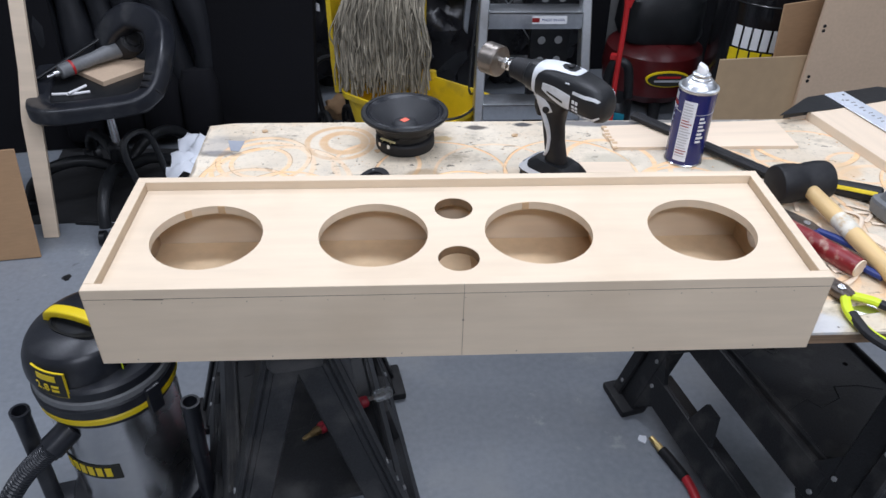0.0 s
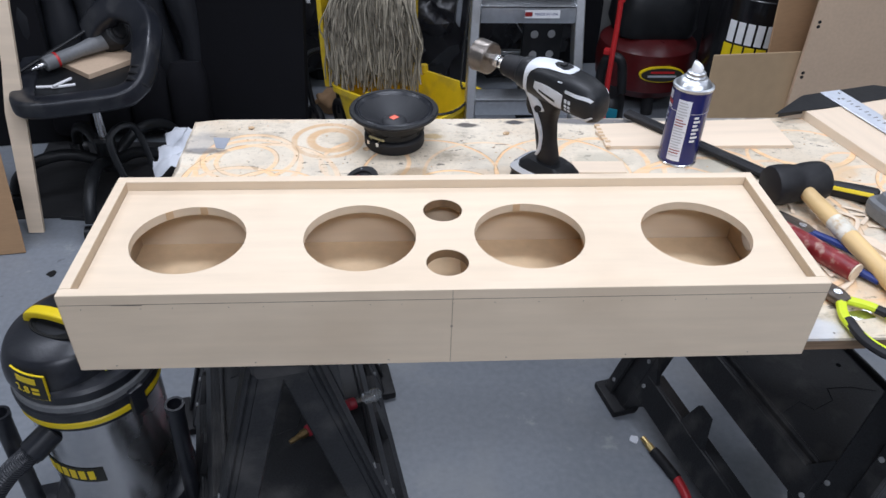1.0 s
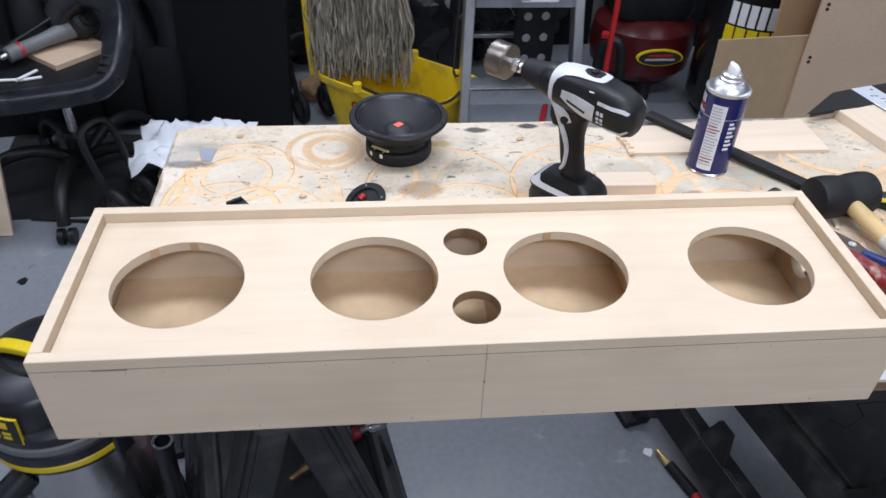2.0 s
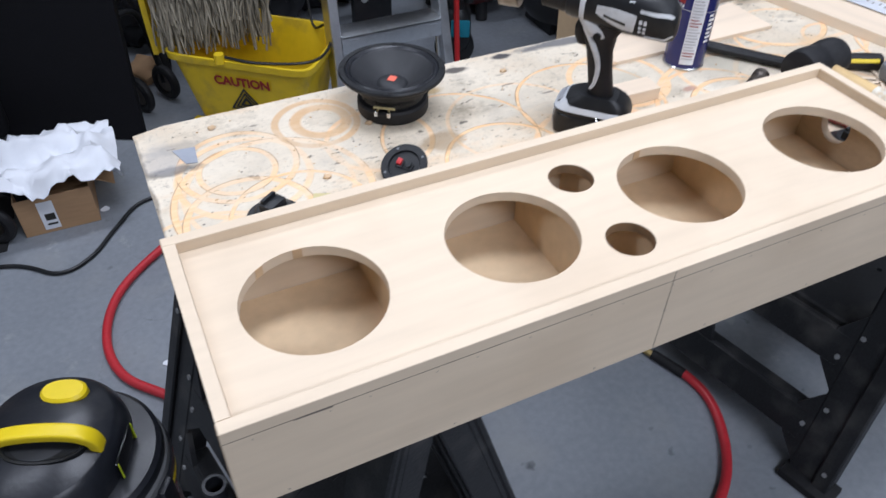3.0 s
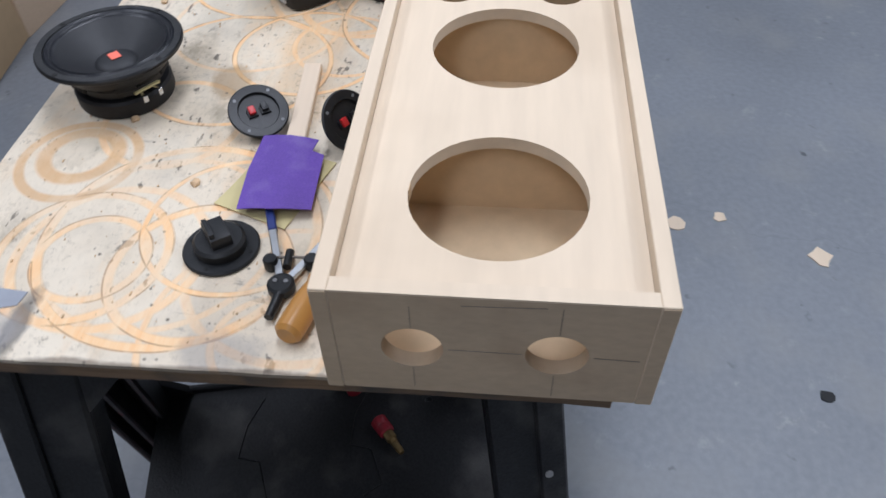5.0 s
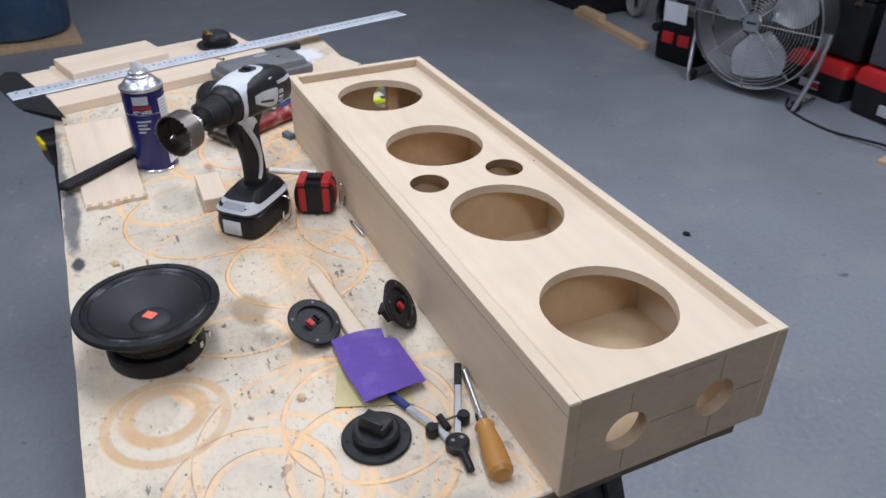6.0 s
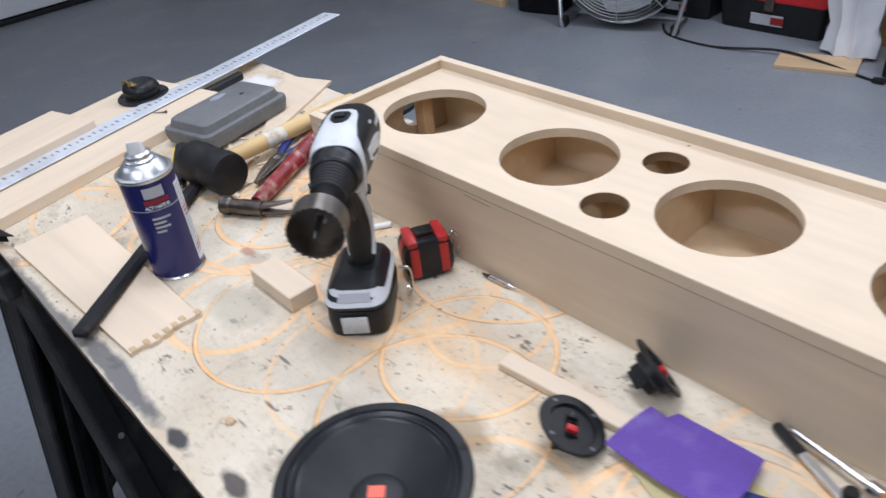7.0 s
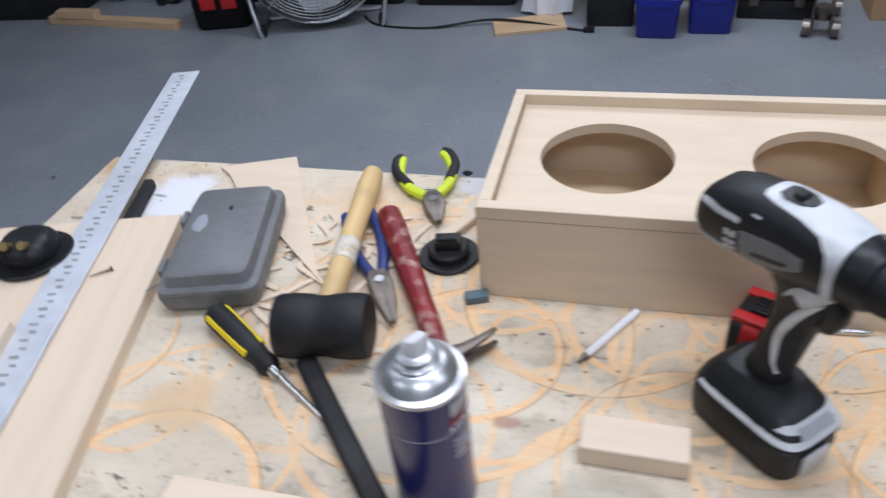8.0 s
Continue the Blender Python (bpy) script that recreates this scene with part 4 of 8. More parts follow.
loft_z(bm, [(0.060, -0.010, -0.005, 0.0215, 0.0175), (0.075, -0.009, -0.003, 0.0180, 0.0145), (0.105, -0.004, 0, 0.0175, 0.0142), (0.135, 0.001, 0, 0.0185, 0.0148), (0.160, 0.004, 0, 0.0240, 0.0170), (0.182, 0.000, 0, 0.036, 0.021)], 2.6, 24)
grip = part("grip", bm, RUBBER, dr, "black rubber grip")
for y in (-1, 1):
    bm = B()
    pts = curve_pts([(0.024, y * 0.0150, 0.172), (0.008, y * 0.0158, 0.146), (-0.002, y * 0.0142, 0.118), (-0.001, y * 0.0135, 0.092), (0.004, y * 0.0130, 0.080)], 6)
    tube(bm, pts, [0.0044 - 0.0030 * abs(i / (len(pts) - 1) - 0.3) for i in range(len(pts))], 10)
    part("grip_inlay", bm, TOOL_WHITE, grip, "white inlay")
bm = B()
loft_z(bm, [(0.142, 0.026, 0, 0.008, 0.008), (0.154, 0.030, 0, 0.0095, 0.009), (0.167, 0.031, 0, 0.0085, 0.009), (0.176, 0.028, 0, 0.008, 0.008)], 2.5, 16)
part("trigger", bm, PLASTIC, dr)
AX = 0.204


def wrap(bm, poly, surf, off, du, dv, sink=0.0012):
    """A thin raised patch: an outline in (u, v) laid on the surface surf(u, v, offset)."""
    us, vs2 = [p[0] for p in poly], [p[1] for p in poly]
    pts = []
    for i, (u, v) in enumerate(poly):
        u2, v2 = poly[(i + 1) % len(poly)]
        k = max(1, int(max(abs(u2 - u) / du, abs(v2 - v) / dv)))
        pts += [Vector((u + (u2 - u) * j / k, v + (v2 - v) * j / k)) for j in range(k)]
    n = len(pts)

    def inside(x, y):
        c = False
        for i in range(n):
            p, q = pts[i], pts[i - 1]
            if (p.y > y) != (q.y > y) and x < (q.x - p.x) * (y - p.y) / (q.y - p.y) + p.x:
                c = not c
        return c

    ku, kv = du / dv, 1.0
    flat = [Vector((p.x, p.y * ku)) for p in pts]
    u = min(us) + du * 0.51
    while u < max(us):
        v = min(vs2) + dv * 0.53
        while v < max(vs2):
            if inside(u, v) and min((Vector((u, v * ku)) - q).length for q in flat) > du * 0.4:
                flat.append(Vector((u, v * ku)))
            v += dv
        u += du
    vv, _, fs, *_ = delaunay_2d_cdt(flat, [(i, (i + 1) % n) for i in range(n)], [], 0, 1e-9)
    hi = [bm.verts.new(surf(p.x, p.y / ku, off)) for p in vv]
    lo = [bm.verts.new(surf(p.x, p.y / ku, -sink)) for p in vv]
    for f in fs:
        if inside(sum(vv[i].x for i in f) / len(f), sum(vv[i].y for i in f) / len(f) / ku):
            bm.faces.new([hi[i] for i in f])
    for i in range(n):
        j = (i + 1) % n
        bm.faces.new((hi[i], hi[j], lo[j], lo[i]))
    bmesh.ops.delete(bm, geom=[v for v in bm.verts if not v.link_faces], context="VERTS")
    return bm


# length, centre height, half width, half height of the motor housing
HOUSING = [(-0.096, -0.014, 0.014, 0.012), (-0.093, -0.013, 0.022, 0.021), (-0.084, -0.010, 0.0270, 0.0275), (-0.066, -0.006, 0.0295, 0.0305), (-0.036, -0.002, 0.0305, 0.0315), (0.0, 0.0, 0.0300, 0.0305), (0.022, 0.0, 0.0280, 0.0285), (0.034, 0.0, 0.0255, 0.0255)]


def on_housing(x, a, off=0.0):
    x = min(max(x, HOUSING[0][0]), HOUSING[-1][0])
    for p, q in zip(HOUSING, HOUSING[1:]):
        if p[0] <= x <= q[0]:
            w = (x - p[0]) / (q[0] - p[0])
            zc, hy, hz = (p[i] + (q[i] - p[i]) * w for i in (1, 2, 3))
            break
    c, s2 = math.cos(radians(a)), math.sin(radians(a))
    return Vector((x, (hy + off) * math.copysign(abs(c) ** 0.78, c), AX + zc + (hz + off) * math.copysign(abs(s2) ** 0.78, s2)))


def on_foot(a, z, off=0.0):
    k = (z - 0.041) / 0.027
    hx, hy = 0.056 - 0.024 * k, 0.0368 - 0.013 * k
    c, s2 = math.cos(radians(a)), math.sin(radians(a))
    return Vector((-0.002 - 0.005 * k + (hx + off) * math.copysign(abs(c) ** 0.45, c), -0.009 + 0.003 * k + (hy + off) * math.copysign(abs(s2) ** 0.45, s2), z + off))


bm = B()
rings_mesh(bm, [[on_housing(x, 360 * i / 40) for i in range(40)] for x in [-0.096, -0.0945, -0.093, -0.089, -0.084, -0.075, -0.066, -0.05, -0.036, -0.018, 0.0, 0.012, 0.022, 0.028, 0.034]])
body = part("motor_housing", bm, PLASTIC, dr, "scuffed black motor housing")
bm = B()
wrap(bm, [(0.0335, -35), (0.0335, 215), (0.0270, 215), (0.0265, 172), (0.023, 150), (0.013, 130), (-0.006, 121), (-0.030, 116), (-0.040, 110), (-0.043, 100), (-0.043, 80), (-0.040, 70), (-0.030, 64), (-0.006, 59), (0.013, 50), (0.023, 30), (0.0265, 8), (0.0270, -35)], on_housing, 0.0011, 0.006, 9)
part("gear_cover", bm, TOOL_WHITE, body, "scuffed white housing saddle")
bm = B()
wrap(bm, [(-0.006, 86), (-0.006, 94), (-0.014, 102), (-0.027, 104), (-0.033, 98), (-0.033, 82), (-0.027, 76), (-0.014, 78)], on_housing, 0.0022, 0.005, 8)
sw = part("gear_switch", bm, PLASTIC, body, "black speed slider")
bm = B()
box(bm, (-0.020, 0, AX + 0.0333), (0.008, 0.011, 0.004), 0.001, seg=1)
part("slider_knob", bm, RUBBER, sw)
bm = B()
loft_x(bm, [(-0.010, 0, AX - 0.040, 0.0150, 0.010), (0.002, 0, AX - 0.036, 0.0200, 0.016), (0.016, 0, AX - 0.028, 0.0235, 0.019), (0.030, 0, AX - 0.016, 0.0225, 0.014), (0.0335, 0, AX - 0.014, 0.019, 0.010)], 2.6, 24)
part("front_cover", bm, TOOL_WHITE, body, "white lower housing")
for y in (1, -1):
    def side(x, a, off=0.0, y=y):
        q = on_housing(x, a, off)
        return Vector((q.x, y * q.y, q.z))
    bm = B()
    wrap(bm, [(0.010, 8), (0.011, -4), (-0.026, -34), (-0.041, -34), (-0.043, 4), (-0.012, 9)], side, 0.0011, 0.006, 9)
    pl = part("name_plate", bm, TOOL_WHITE if y > 0 else GREY_PL, body, "white pennant side plate" if y > 0 else "scratched grey side plate")
    bm = B()
    wrap(bm, [(0.000, -3), (0.000, -7), (-0.030, -18), (-0.030, -12)], side, 0.0017, 0.006, 6)
    part("logo_bar", bm, INK_BLACK if y > 0 else PLASTIC, pl)
    for i in range(3):
        for k in range(2):
            bm = B()
            x0, a0 = -0.047 - k * 0.006, -30 + i * 12
            wrap(bm, [(x0, a0), (x0, a0 + 6), (x0 - 0.004, a0 + 6), (x0 - 0.004, a0)], side, 0.0009, 0.004, 6)
            part("vent_slot", bm, TOOL_WHITE, body)
    bm = B()
    wrap(bm, [(-0.046, 11), (-0.068, 13), (-0.088, 24), (-0.0905, 38), (-0.084, 34), (-0.066, 22), (-0.046, 19)], side, 0.0008, 0.005, 7)
    part("rear_band", bm, TOOL_WHITE, body, "white rear band")
    bm = B()
    wrap(bm, [(-0.056, -40), (-0.080, -34), (-0.0915, -16), (-0.0935, -20), (-0.083, -42), (-0.056, -47)], side, 0.0008, 0.005, 7)
    part("rear_band", bm, TOOL_WHITE, body, "white rear band")
    bm = B()
    wrap(bm, [(-0.030, 30), (-0.030, 34), (-0.037, 35), (-0.037, 31)], side, 0.0008, 0.004, 5)
    part("print_bar", bm, TOOL_WHITE, body)
    bm = B()
    cyl(bm, (0.005, y * 0.019, AX - 0.041), (0.005, y * 0.0225, AX - 0.041), 0.0056, n=16)
    part("reverse_switch", bm, PLASTIC, dr, "black direction button")
bm = B()
wrap(bm, [(-128, 0.0425), (128, 0.0425), (128, 0.0500), (66, 0.0510), (40, 0.0560), (-40, 0.0560), (-66, 0.0510), (-128, 0.0500)], on_foot, 0.0010, 9, 0.004)
part("foot_band", bm, TOOL_WHITE, foot, "white band round the foot")
bm = B()
wrap(bm, [(-14, 0.0465), (14, 0.0465), (14, 0.0535), (-14, 0.0535)], on_foot, 0.0020, 7, 0.004)
part("gauge_plate", bm, GREY_BAR, foot, "pale glossy gauge plate")
bm = B()
lathe(bm, [(0.024, 0.030), (0.0262, 0.033), (0.0262, 0.044), (0.0248, 0.047), (0.0240, 0.052), (0.0220, 0.054)], 40, pose(0, 0, AX, 0, 90, 0))
part("torque_collar", bm, PLASTIC, dr, "black clutch collar")
bm = B()
prof = [(0.0210, 0.054)]
for i in range(7):
    z = 0.056 + i * 0.0046
    prof += [(0.0208 - i * 0.0006, z), (0.0208 - i * 0.0006, z + 0.0036), (0.0204 - i * 0.0006, z + 0.0038), (0.0204 - i * 0.0006, z + 0.0044)]
prof += [(0.0115, 0.0905), (0.0085, 0.094)]
lathe(bm, prof, 32, pose(0, 0, AX, 0, 90, 0))
part("chuck", bm, RUBBER, dr, "ribbed black chuck")
bm = B()
lathe(bm, [(0.0062, 0.092), (0.0062, 0.100), (0.0105, 0.101), (0.0105, 0.112), (0.0080, 0.114), (0.0080, 0.123)], 6, pose(0, 0, AX, 0, 90, 0))
part("arbor", bm, STEEL, dr, "bright hex arbor")
bm = B()
lathe(bm, [(0.008, 0.1185), (0.0238, 0.1190), (0.0260, 0.1210), (0.0263, 0.1465), (0.0248, 0.1465), (0.0245, 0.1235), (0.006, 0.1230)], 48, pose(0, 0, AX, 0, 90, 0))
saw = part("hole_saw", bm, WORN_STEEL, dr, "worn steel hole saw")
bm = B()
for i in range(26):
    a = 2 * PI * i / 26
    p = Vector((0.1470, 0.0254 * math.cos(a), AX + 0.0254 * math.sin(a)))
    d = Vector((0, -math.sin(a), math.cos(a)))
    rings_mesh(bm, [[p - d * 0.003 + Vector((-0.001, 0, 0)), p + d * 0.002 + Vector((-0.001, 0, 0)), p + Vector((0.0018, 0, 0)) - d * 0.001],
                    [q + Vector((0, math.cos(a), math.sin(a))) * 0.0011 for q in (p - d * 0.003 + Vector((-0.001, 0, 0)), p + d * 0.002 + Vector((-0.001, 0, 0)), p + Vector((0.0018, 0, 0)) - d * 0.001)]])
part("saw_teeth", bm, DARK_STEEL, saw)
bm = B()
cyl(bm, (0.116, 0, AX), (0.146, 0, AX), 0.0031, n=10)
cyl(bm, (0.146, 0, AX), (0.154, 0, AX), 0.0031, 0.0006, n=10)
part("pilot_bit", bm, STEEL, saw)
bm = B()
tube(bm, curve_pts([(-0.015, 0.034, 0.046), (-0.018, 0.046, 0.040), (-0.016, 0.046, 0.015), (0.000, 0.043, 0.012), (0.002, 0.045, 0.030)], 6), 0.0016, 8)
part("belt_hook", bm, STEEL, dr, "bent wire belt hook")

# spray can
can = thing("spray_can", pose(0.9035, 0.5055, TOP, 0, 0, 147), "dark blue aerosol can with white nozzle and silver dome", "spray can")
CR = 0.0335
bm = B()
lathe(bm, [(CR - 0.002, 0.0), (CR + 0.0012, 0.0008), (CR + 0.0014, 0.0028), (CR, 0.0045)], 48)
part("base_rim", bm, STEEL, can, "rolled steel rim")
bm = B()
lathe(bm, [(CR, 0.0042), (CR, 0.143)], 48)
cbody = part("can_body", bm, CAN_BLUE, can, "dark blue printed body")
bm = B()
lathe(bm, [(CR + 0.0010, 0.1425), (CR + 0.0016, 0.1440), (CR + 0.0012, 0.1468), (CR - 0.003, 0.1480), (0.0270, 0.1535), (0.0215, 0.1590), (0.0180, 0.1600), (0.0182, 0.1625), (0.0150, 0.1650), (0.0090, 0.1660)], 48)
part("dome", bm, CAN_DOME, can, "silver dome")
bm = B()
lathe(bm, [(0.0150, 0.1640), (0.0158, 0.1660), (0.0155, 0.1690), (0.0125, 0.1712), (0.0105, 0.1716)], 32)
part("valve_cup", bm, CAN_DOME, can, "silver valve cup")
bm = B()
rings_mesh(bm, [sup((x, 0, z), (a, 0, k2 * a), (0, c, 0), 3.2, 20) for z, x, a, c, k2 in ((0.1705, 0, 0.0098, 0.0098, 0), (0.1760, 0, 0.0094, 0.0094, 0), (0.1800, 0.0005, 0.0085, 0.0088, 0.25), (0.1835, 0.001, 0.0070, 0.0078, 0.45), (0.1842, 0.001, 0.0050, 0.0060, 0.45))])
part("nozzle", bm, WHITE, can, "white plastic nozzle")


def can_patch(name, a0, a1, z0, z1, material, label="", off=0.0004, n=10):
    bm2 = B()
    rows = [[Vector(((CR + o) * math.cos(a), (CR + o) * math.sin(a), z)) for a in [radians(a0 + (a1 - a0) * i / n) for i in range(n + 1)]] for o, z in ((off, z0), (off, z1))]
    inner = [[Vector(((CR - 0.0004) * math.cos(a), (CR - 0.0004) * math.sin(a), z)) for a in [radians(a0 + (a1 - a0) * i / n) for i in range(n + 1)]] for z in (z1, z0)]
    rings_mesh(bm2, rows + inner + [rows[0]], False, False, closed=False)
    return part(name, bm2, material, cbody, label)


can_patch("seam_line", -180, 180, 0.1045, 0.1053, GREY_BAR, n=48)
can_patch("text_panel", 68, 108, 0.012, 0.128, PAPER, "white text panel", n=14)
random.seed(3)
for i in range(20):
    z = 0.122 - i * 0.0053
    can_patch("text_bar", 71, 88 + random.uniform(6, 17), z, z + 0.0018, INK_RED if i in (6, 7, 8, 17, 18) else GREY_BAR, off=0.0008, n=8)
can_patch("logo_shape", -3, 39, 0.122, 0.136, GREY_BAR, "pale oval emblem")
can_patch("name_bar", -7, 45, 0.1135, 0.1195, INK_RED, "red name bar")
for i, (a, c) in enumerate(((-2, 36), (-2, 24), (-2, 30), (-2, 18))):
    z = 0.092 - i * 0.0062
    can_patch("text_bar", a, c, z, z + 0.0026, GREY_BAR, n=8)
for i in range(7):
    z = 0.096 - i * 0.0075
    can_patch("text_bar", 124, 138 + (i * 7) % 13, z, z + 0.004, WHITE, n=6)
for k, ch in enumerate("ACTIVATOR"):
    a = radians(-5 + k * 5.8)
    nx, ny = math.cos(a), math.sin(a)
    mm = Matrix(((-ny, 0, nx, (CR + 0.0002) * nx), (nx, 0, ny, (CR + 0.0002) * ny), (0, 1, 0, 0.1090), (0, 0, 0, 1)))
    lettering("letter", ch, 0.0068, WHITE, cbody, mm, 0.0002)

# offcuts and boards
ob = thing("plywood_offcut", pose(0.957, 0.588, TOP, 0, 0, 1.5), "thin pale plywood offcut with chewed end", "wood offcut")
bm = B()
random.seed(12)
poly = [(0.181, -0.053), (0.181, 0.055)] + [(-0.178 + random.uniform(-0.006, 0.004), 0.046 - i * 0.008) for i in range(12)]
prism(bm, poly, 0, 0.0065)
part("panel", bm, PALE_WOOD, ob, smooth=0)
for i in range(7):
    bm = B()
    box(bm, (-0.176 + random.uniform(0, 0.007), 0.040 - i * 0.0135, 0.0068), (0.010, 0.007, 0.0014), 0.0004, pose(0, 0, 0, 0, 0, random.uniform(-1, 1)), 1)
    part("splinter", bm, PINE, ob, "torn brown fibres")


def board(name, m, size, material, label, bevel=0.0012):
    bm2 = B()
    box(bm2, (0, 0, size[2] / 2), size, bevel, seg=1)
    o = part(name, bm2, material, smooth=0)
    o.matrix_basis = m
    return tagged(o, label, "wood board" if size[0] > 0.15 else "wood block")


board("long_board", pose(1.388, 0.452, TOP, 0, 0, 104), (0.50, 0.245, 0.0195), PALE_WOOD, "pale wide board lying across the bench corner")
board("short_board", pose(1.434, 0.530, TOP + 0.0197, 0, 0, 106), (0.212, 0.125, 0.019), PALE_WOOD, "short pale board stacked on a wider board")
board("wood_block", pose(0.742, 0.442, TOP, 0, 0, -1), (0.092, 0.038, 0.022), PALE_WOOD, "small square-cut pale wooden block")
board("wood_strip", pose(0.368, 0.355, TOP, 0, 0, 4), (0.160, 0.021, 0.010), PALE_WOOD, "narrow pale wooden strip under sandpaper")
board("wood_chip", pose(0.962, 0.140, TOP, 0, 0, 62), (0.070, 0.016, 0.010), PALE_WOOD, "small chipped wood scrap by the cabinet")
bm = B()
arc = [(1.345, 0.045), (1.322, 0.062), (1.295, 0.094), (1.270, 0.115)]
prism(bm, [(1.105, 0.266), (1.240, 0.008)] + arc, TOP, TOP + 0.0055)
tagged(part("triangular_offcut", bm, PALE_WOOD, smooth=0), "thin triangular plywood offcut with one curved side", "wood offcut")

# T-square
ts = thing("t_square", pose(1.305, 0.712, TOP + 0.0197, 0, 0, rot_to(0.232, -0.915)), "metal T-square with black head lying across boards", "t-square")
bm = B()
box(bm, (0.465, 0, 0.0032), (0.985, 0.049, 0.0024), 0.0006, seg=1)
blade = part("blade", bm, RULER, ts, "brushed scale blade")
random.seed(6)
for i in range(76):
    bm = B()
    box(bm, (0.012 + i * 0.0124, 0.004 if i % 2 else 0.000, 0.0046), (0.0030 if i % 3 else 0.0044, 0.010 if i % 2 else 0.007, 0.0005), 0)
    part("scale_mark", bm, GREY_MID, blade, smooth=0)
bm = B()
hm = pose(0, 0, 0, 0, 0, rot_to(0.30, 0.085) - rot_to(0.232, -0.915))
prism(bm, [(-0.178, -0.024), (-0.060, -0.032), (0.155, -0.030), (0.172, -0.010), (0.120, 0.030), (-0.065, 0.030), (-0.080, 0.024)], 0.0002, 0.0018, hm)
prism(bm, [(-0.165, -0.020), (0.150, -0.022), (0.115, 0.022), (-0.060, 0.022)], -0.010, 0.0002, hm)
part("head", bm, PLASTIC, ts, "black plastic head", smooth=0)
for a, c in ((-0.012, 0.010), (0.010, -0.010)):
    bm = B()
    cyl(bm, (a, c, 0.004), (a, c, 0.0054), 0.003, n=12)
    part("rivet", bm, STEEL, ts)
bm = B()
rail(bm, (1.405, 0.192, TOP + 0.008), (1.428, 0.100, TOP + 0.008), 0.016, 0.016)
tagged(part("foam_strip", bm, RUBBER), "black strip lying under the ruler blade", "foam strip")

# grey case
case = thing("tool_case", pose(1.233, 0.238, TOP + 0.0057, 0, 0, rot_to(0.235, -0.972)) @ Matrix.Scale(0.94, 4), "closed grey plastic tool case, scratched", "tool case")
bm = B()
loft_z(bm, [(0.0, 0, 0, 0.098, 0.056), (0.003, 0, 0, 0.102, 0.060), (0.020, 0, 0, 0.105, 0.063), (0.024, 0, 0, 0.105, 0.063)], 12, 32)
part("base", bm, GREY_PL, case)
bm = B()
loft_z(bm, [(0.0245, 0, 0, 0.105, 0.063), (0.030, 0, 0, 0.104, 0.062), (0.032, 0, 0, 0.096, 0.054), (0.045, 0, 0, 0.092, 0.050), (0.047, 0, 0, 0.089, 0.047)], 12, 32)
lid = part("lid", bm, GREY_PL, case)
for x in (-0.05, 0.05):
    bm = B()
    box(bm, (x, 0.0655, 0.024), (0.026, 0.006, 0.018), 0.001)
    part("latch", bm, GREY_PL, case)
    bm = B()
    box(bm, (x, 0.0662, 0.0245), (0.028, 0.002, 0.001), 0)
    part("latch_gap", bm, HOLE, case)
bm = B()
blob(bm, (0.012, 0.030, 0.0474), (0.019, 0.009, 0.0008), 0.3, 2, 4, 2)
part("tape_scrap", bm, GREY_TAPE, lid, "torn clear tape scrap")
bm = B()
box(bm, (0.042, -0.004, 0.0473), (0.009, 0.005, 0.0006))
part("label_chip", bm, PLASTIC, lid)

# rubber mallet
ml = thing("rubber_mallet", pose(1.056, 0.3635, TOP + 0.034, 0, 0, rot_to(0.103, 0.015)), "black rubber mallet with pale wooden handle", "mallet")
bm = B()
lathe(bm, [(0.028, -0.049), (0.0315, -0.0475), (0.033, -0.044), (0.0340, -0.030), (0.0328, -0.011), (0.0312, -0.006), (0.0312, 0.006), (0.0328, 0.011), (0.0340, 0.030), (0.033, 0.044), (0.0315, 0.0475), (0.028, 0.049)], 40, pose(0, 0, 0, 0, 90, 0))
part("head", bm, RUBBER, ml, "scuffed black rubber head")
bm = B()
hp = [Vector((0.004, -0.02 - 0.29 * i / 9, -0.002 - 0.016 * i / 9)) for i in range(10)]
tube(bm, hp, [0.0125, 0.0130, 0.0135, 0.014, 0.0142, 0.0140, 0.0138, 0.0145, 0.0155, 0.0135], 16)
h = part("handle", bm, MALLET_WOOD, ml, "varnished wooden handle")
bm = B()
tube(bm, [Vector((0.004, -0.105, -0.0065)), Vector((0.004, -0.145, -0.0088))], 0.0144, 16)
part("label_wrap", bm, LABEL_WORN, h, "worn white paper label")

# flat black bar
bm = B()
rail(bm, (0.845, 0.660, TOP + 0.0150), (1.072, 0.390, TOP + 0.0095), 0.021, 0.014, (0, 0, 1), 0.004)
tagged(part("pry_handle", bm, RUBBER), "flat black rubber-coated bar lying across plywood", "bar")

# claw hammer
hx, hy = 0.930, 0.372
hm2 = pose(hx, hy, TOP + 0.014, 0, 0, rot_to(1.053 - hx, 0.149 - hy))
hammer = thing("claw_hammer", hm2, "claw hammer with worn red wooden handle", "hammer")
bm = B()
pts = [Vector((0.012 + 0.245 * i / 10, 0, 0.001 + 0.002 * i / 10)) for i in range(11)]
tube(bm, pts, [0.010, 0.0115, 0.0125, 0.0125, 0.013, 0.014, 0.0148, 0.015, 0.0152, 0.0158, 0.0150], 14)
part("handle", bm, RED_WOOD, hammer, "chipped red painted handle")
bm = B()
tube(bm, [Vector((0.2575, 0, 0.003)), Vector((0.260, 0, 0.003))], 0.0142, 14)
part("butt", bm, PALE_WOOD, hammer)
bm = B()
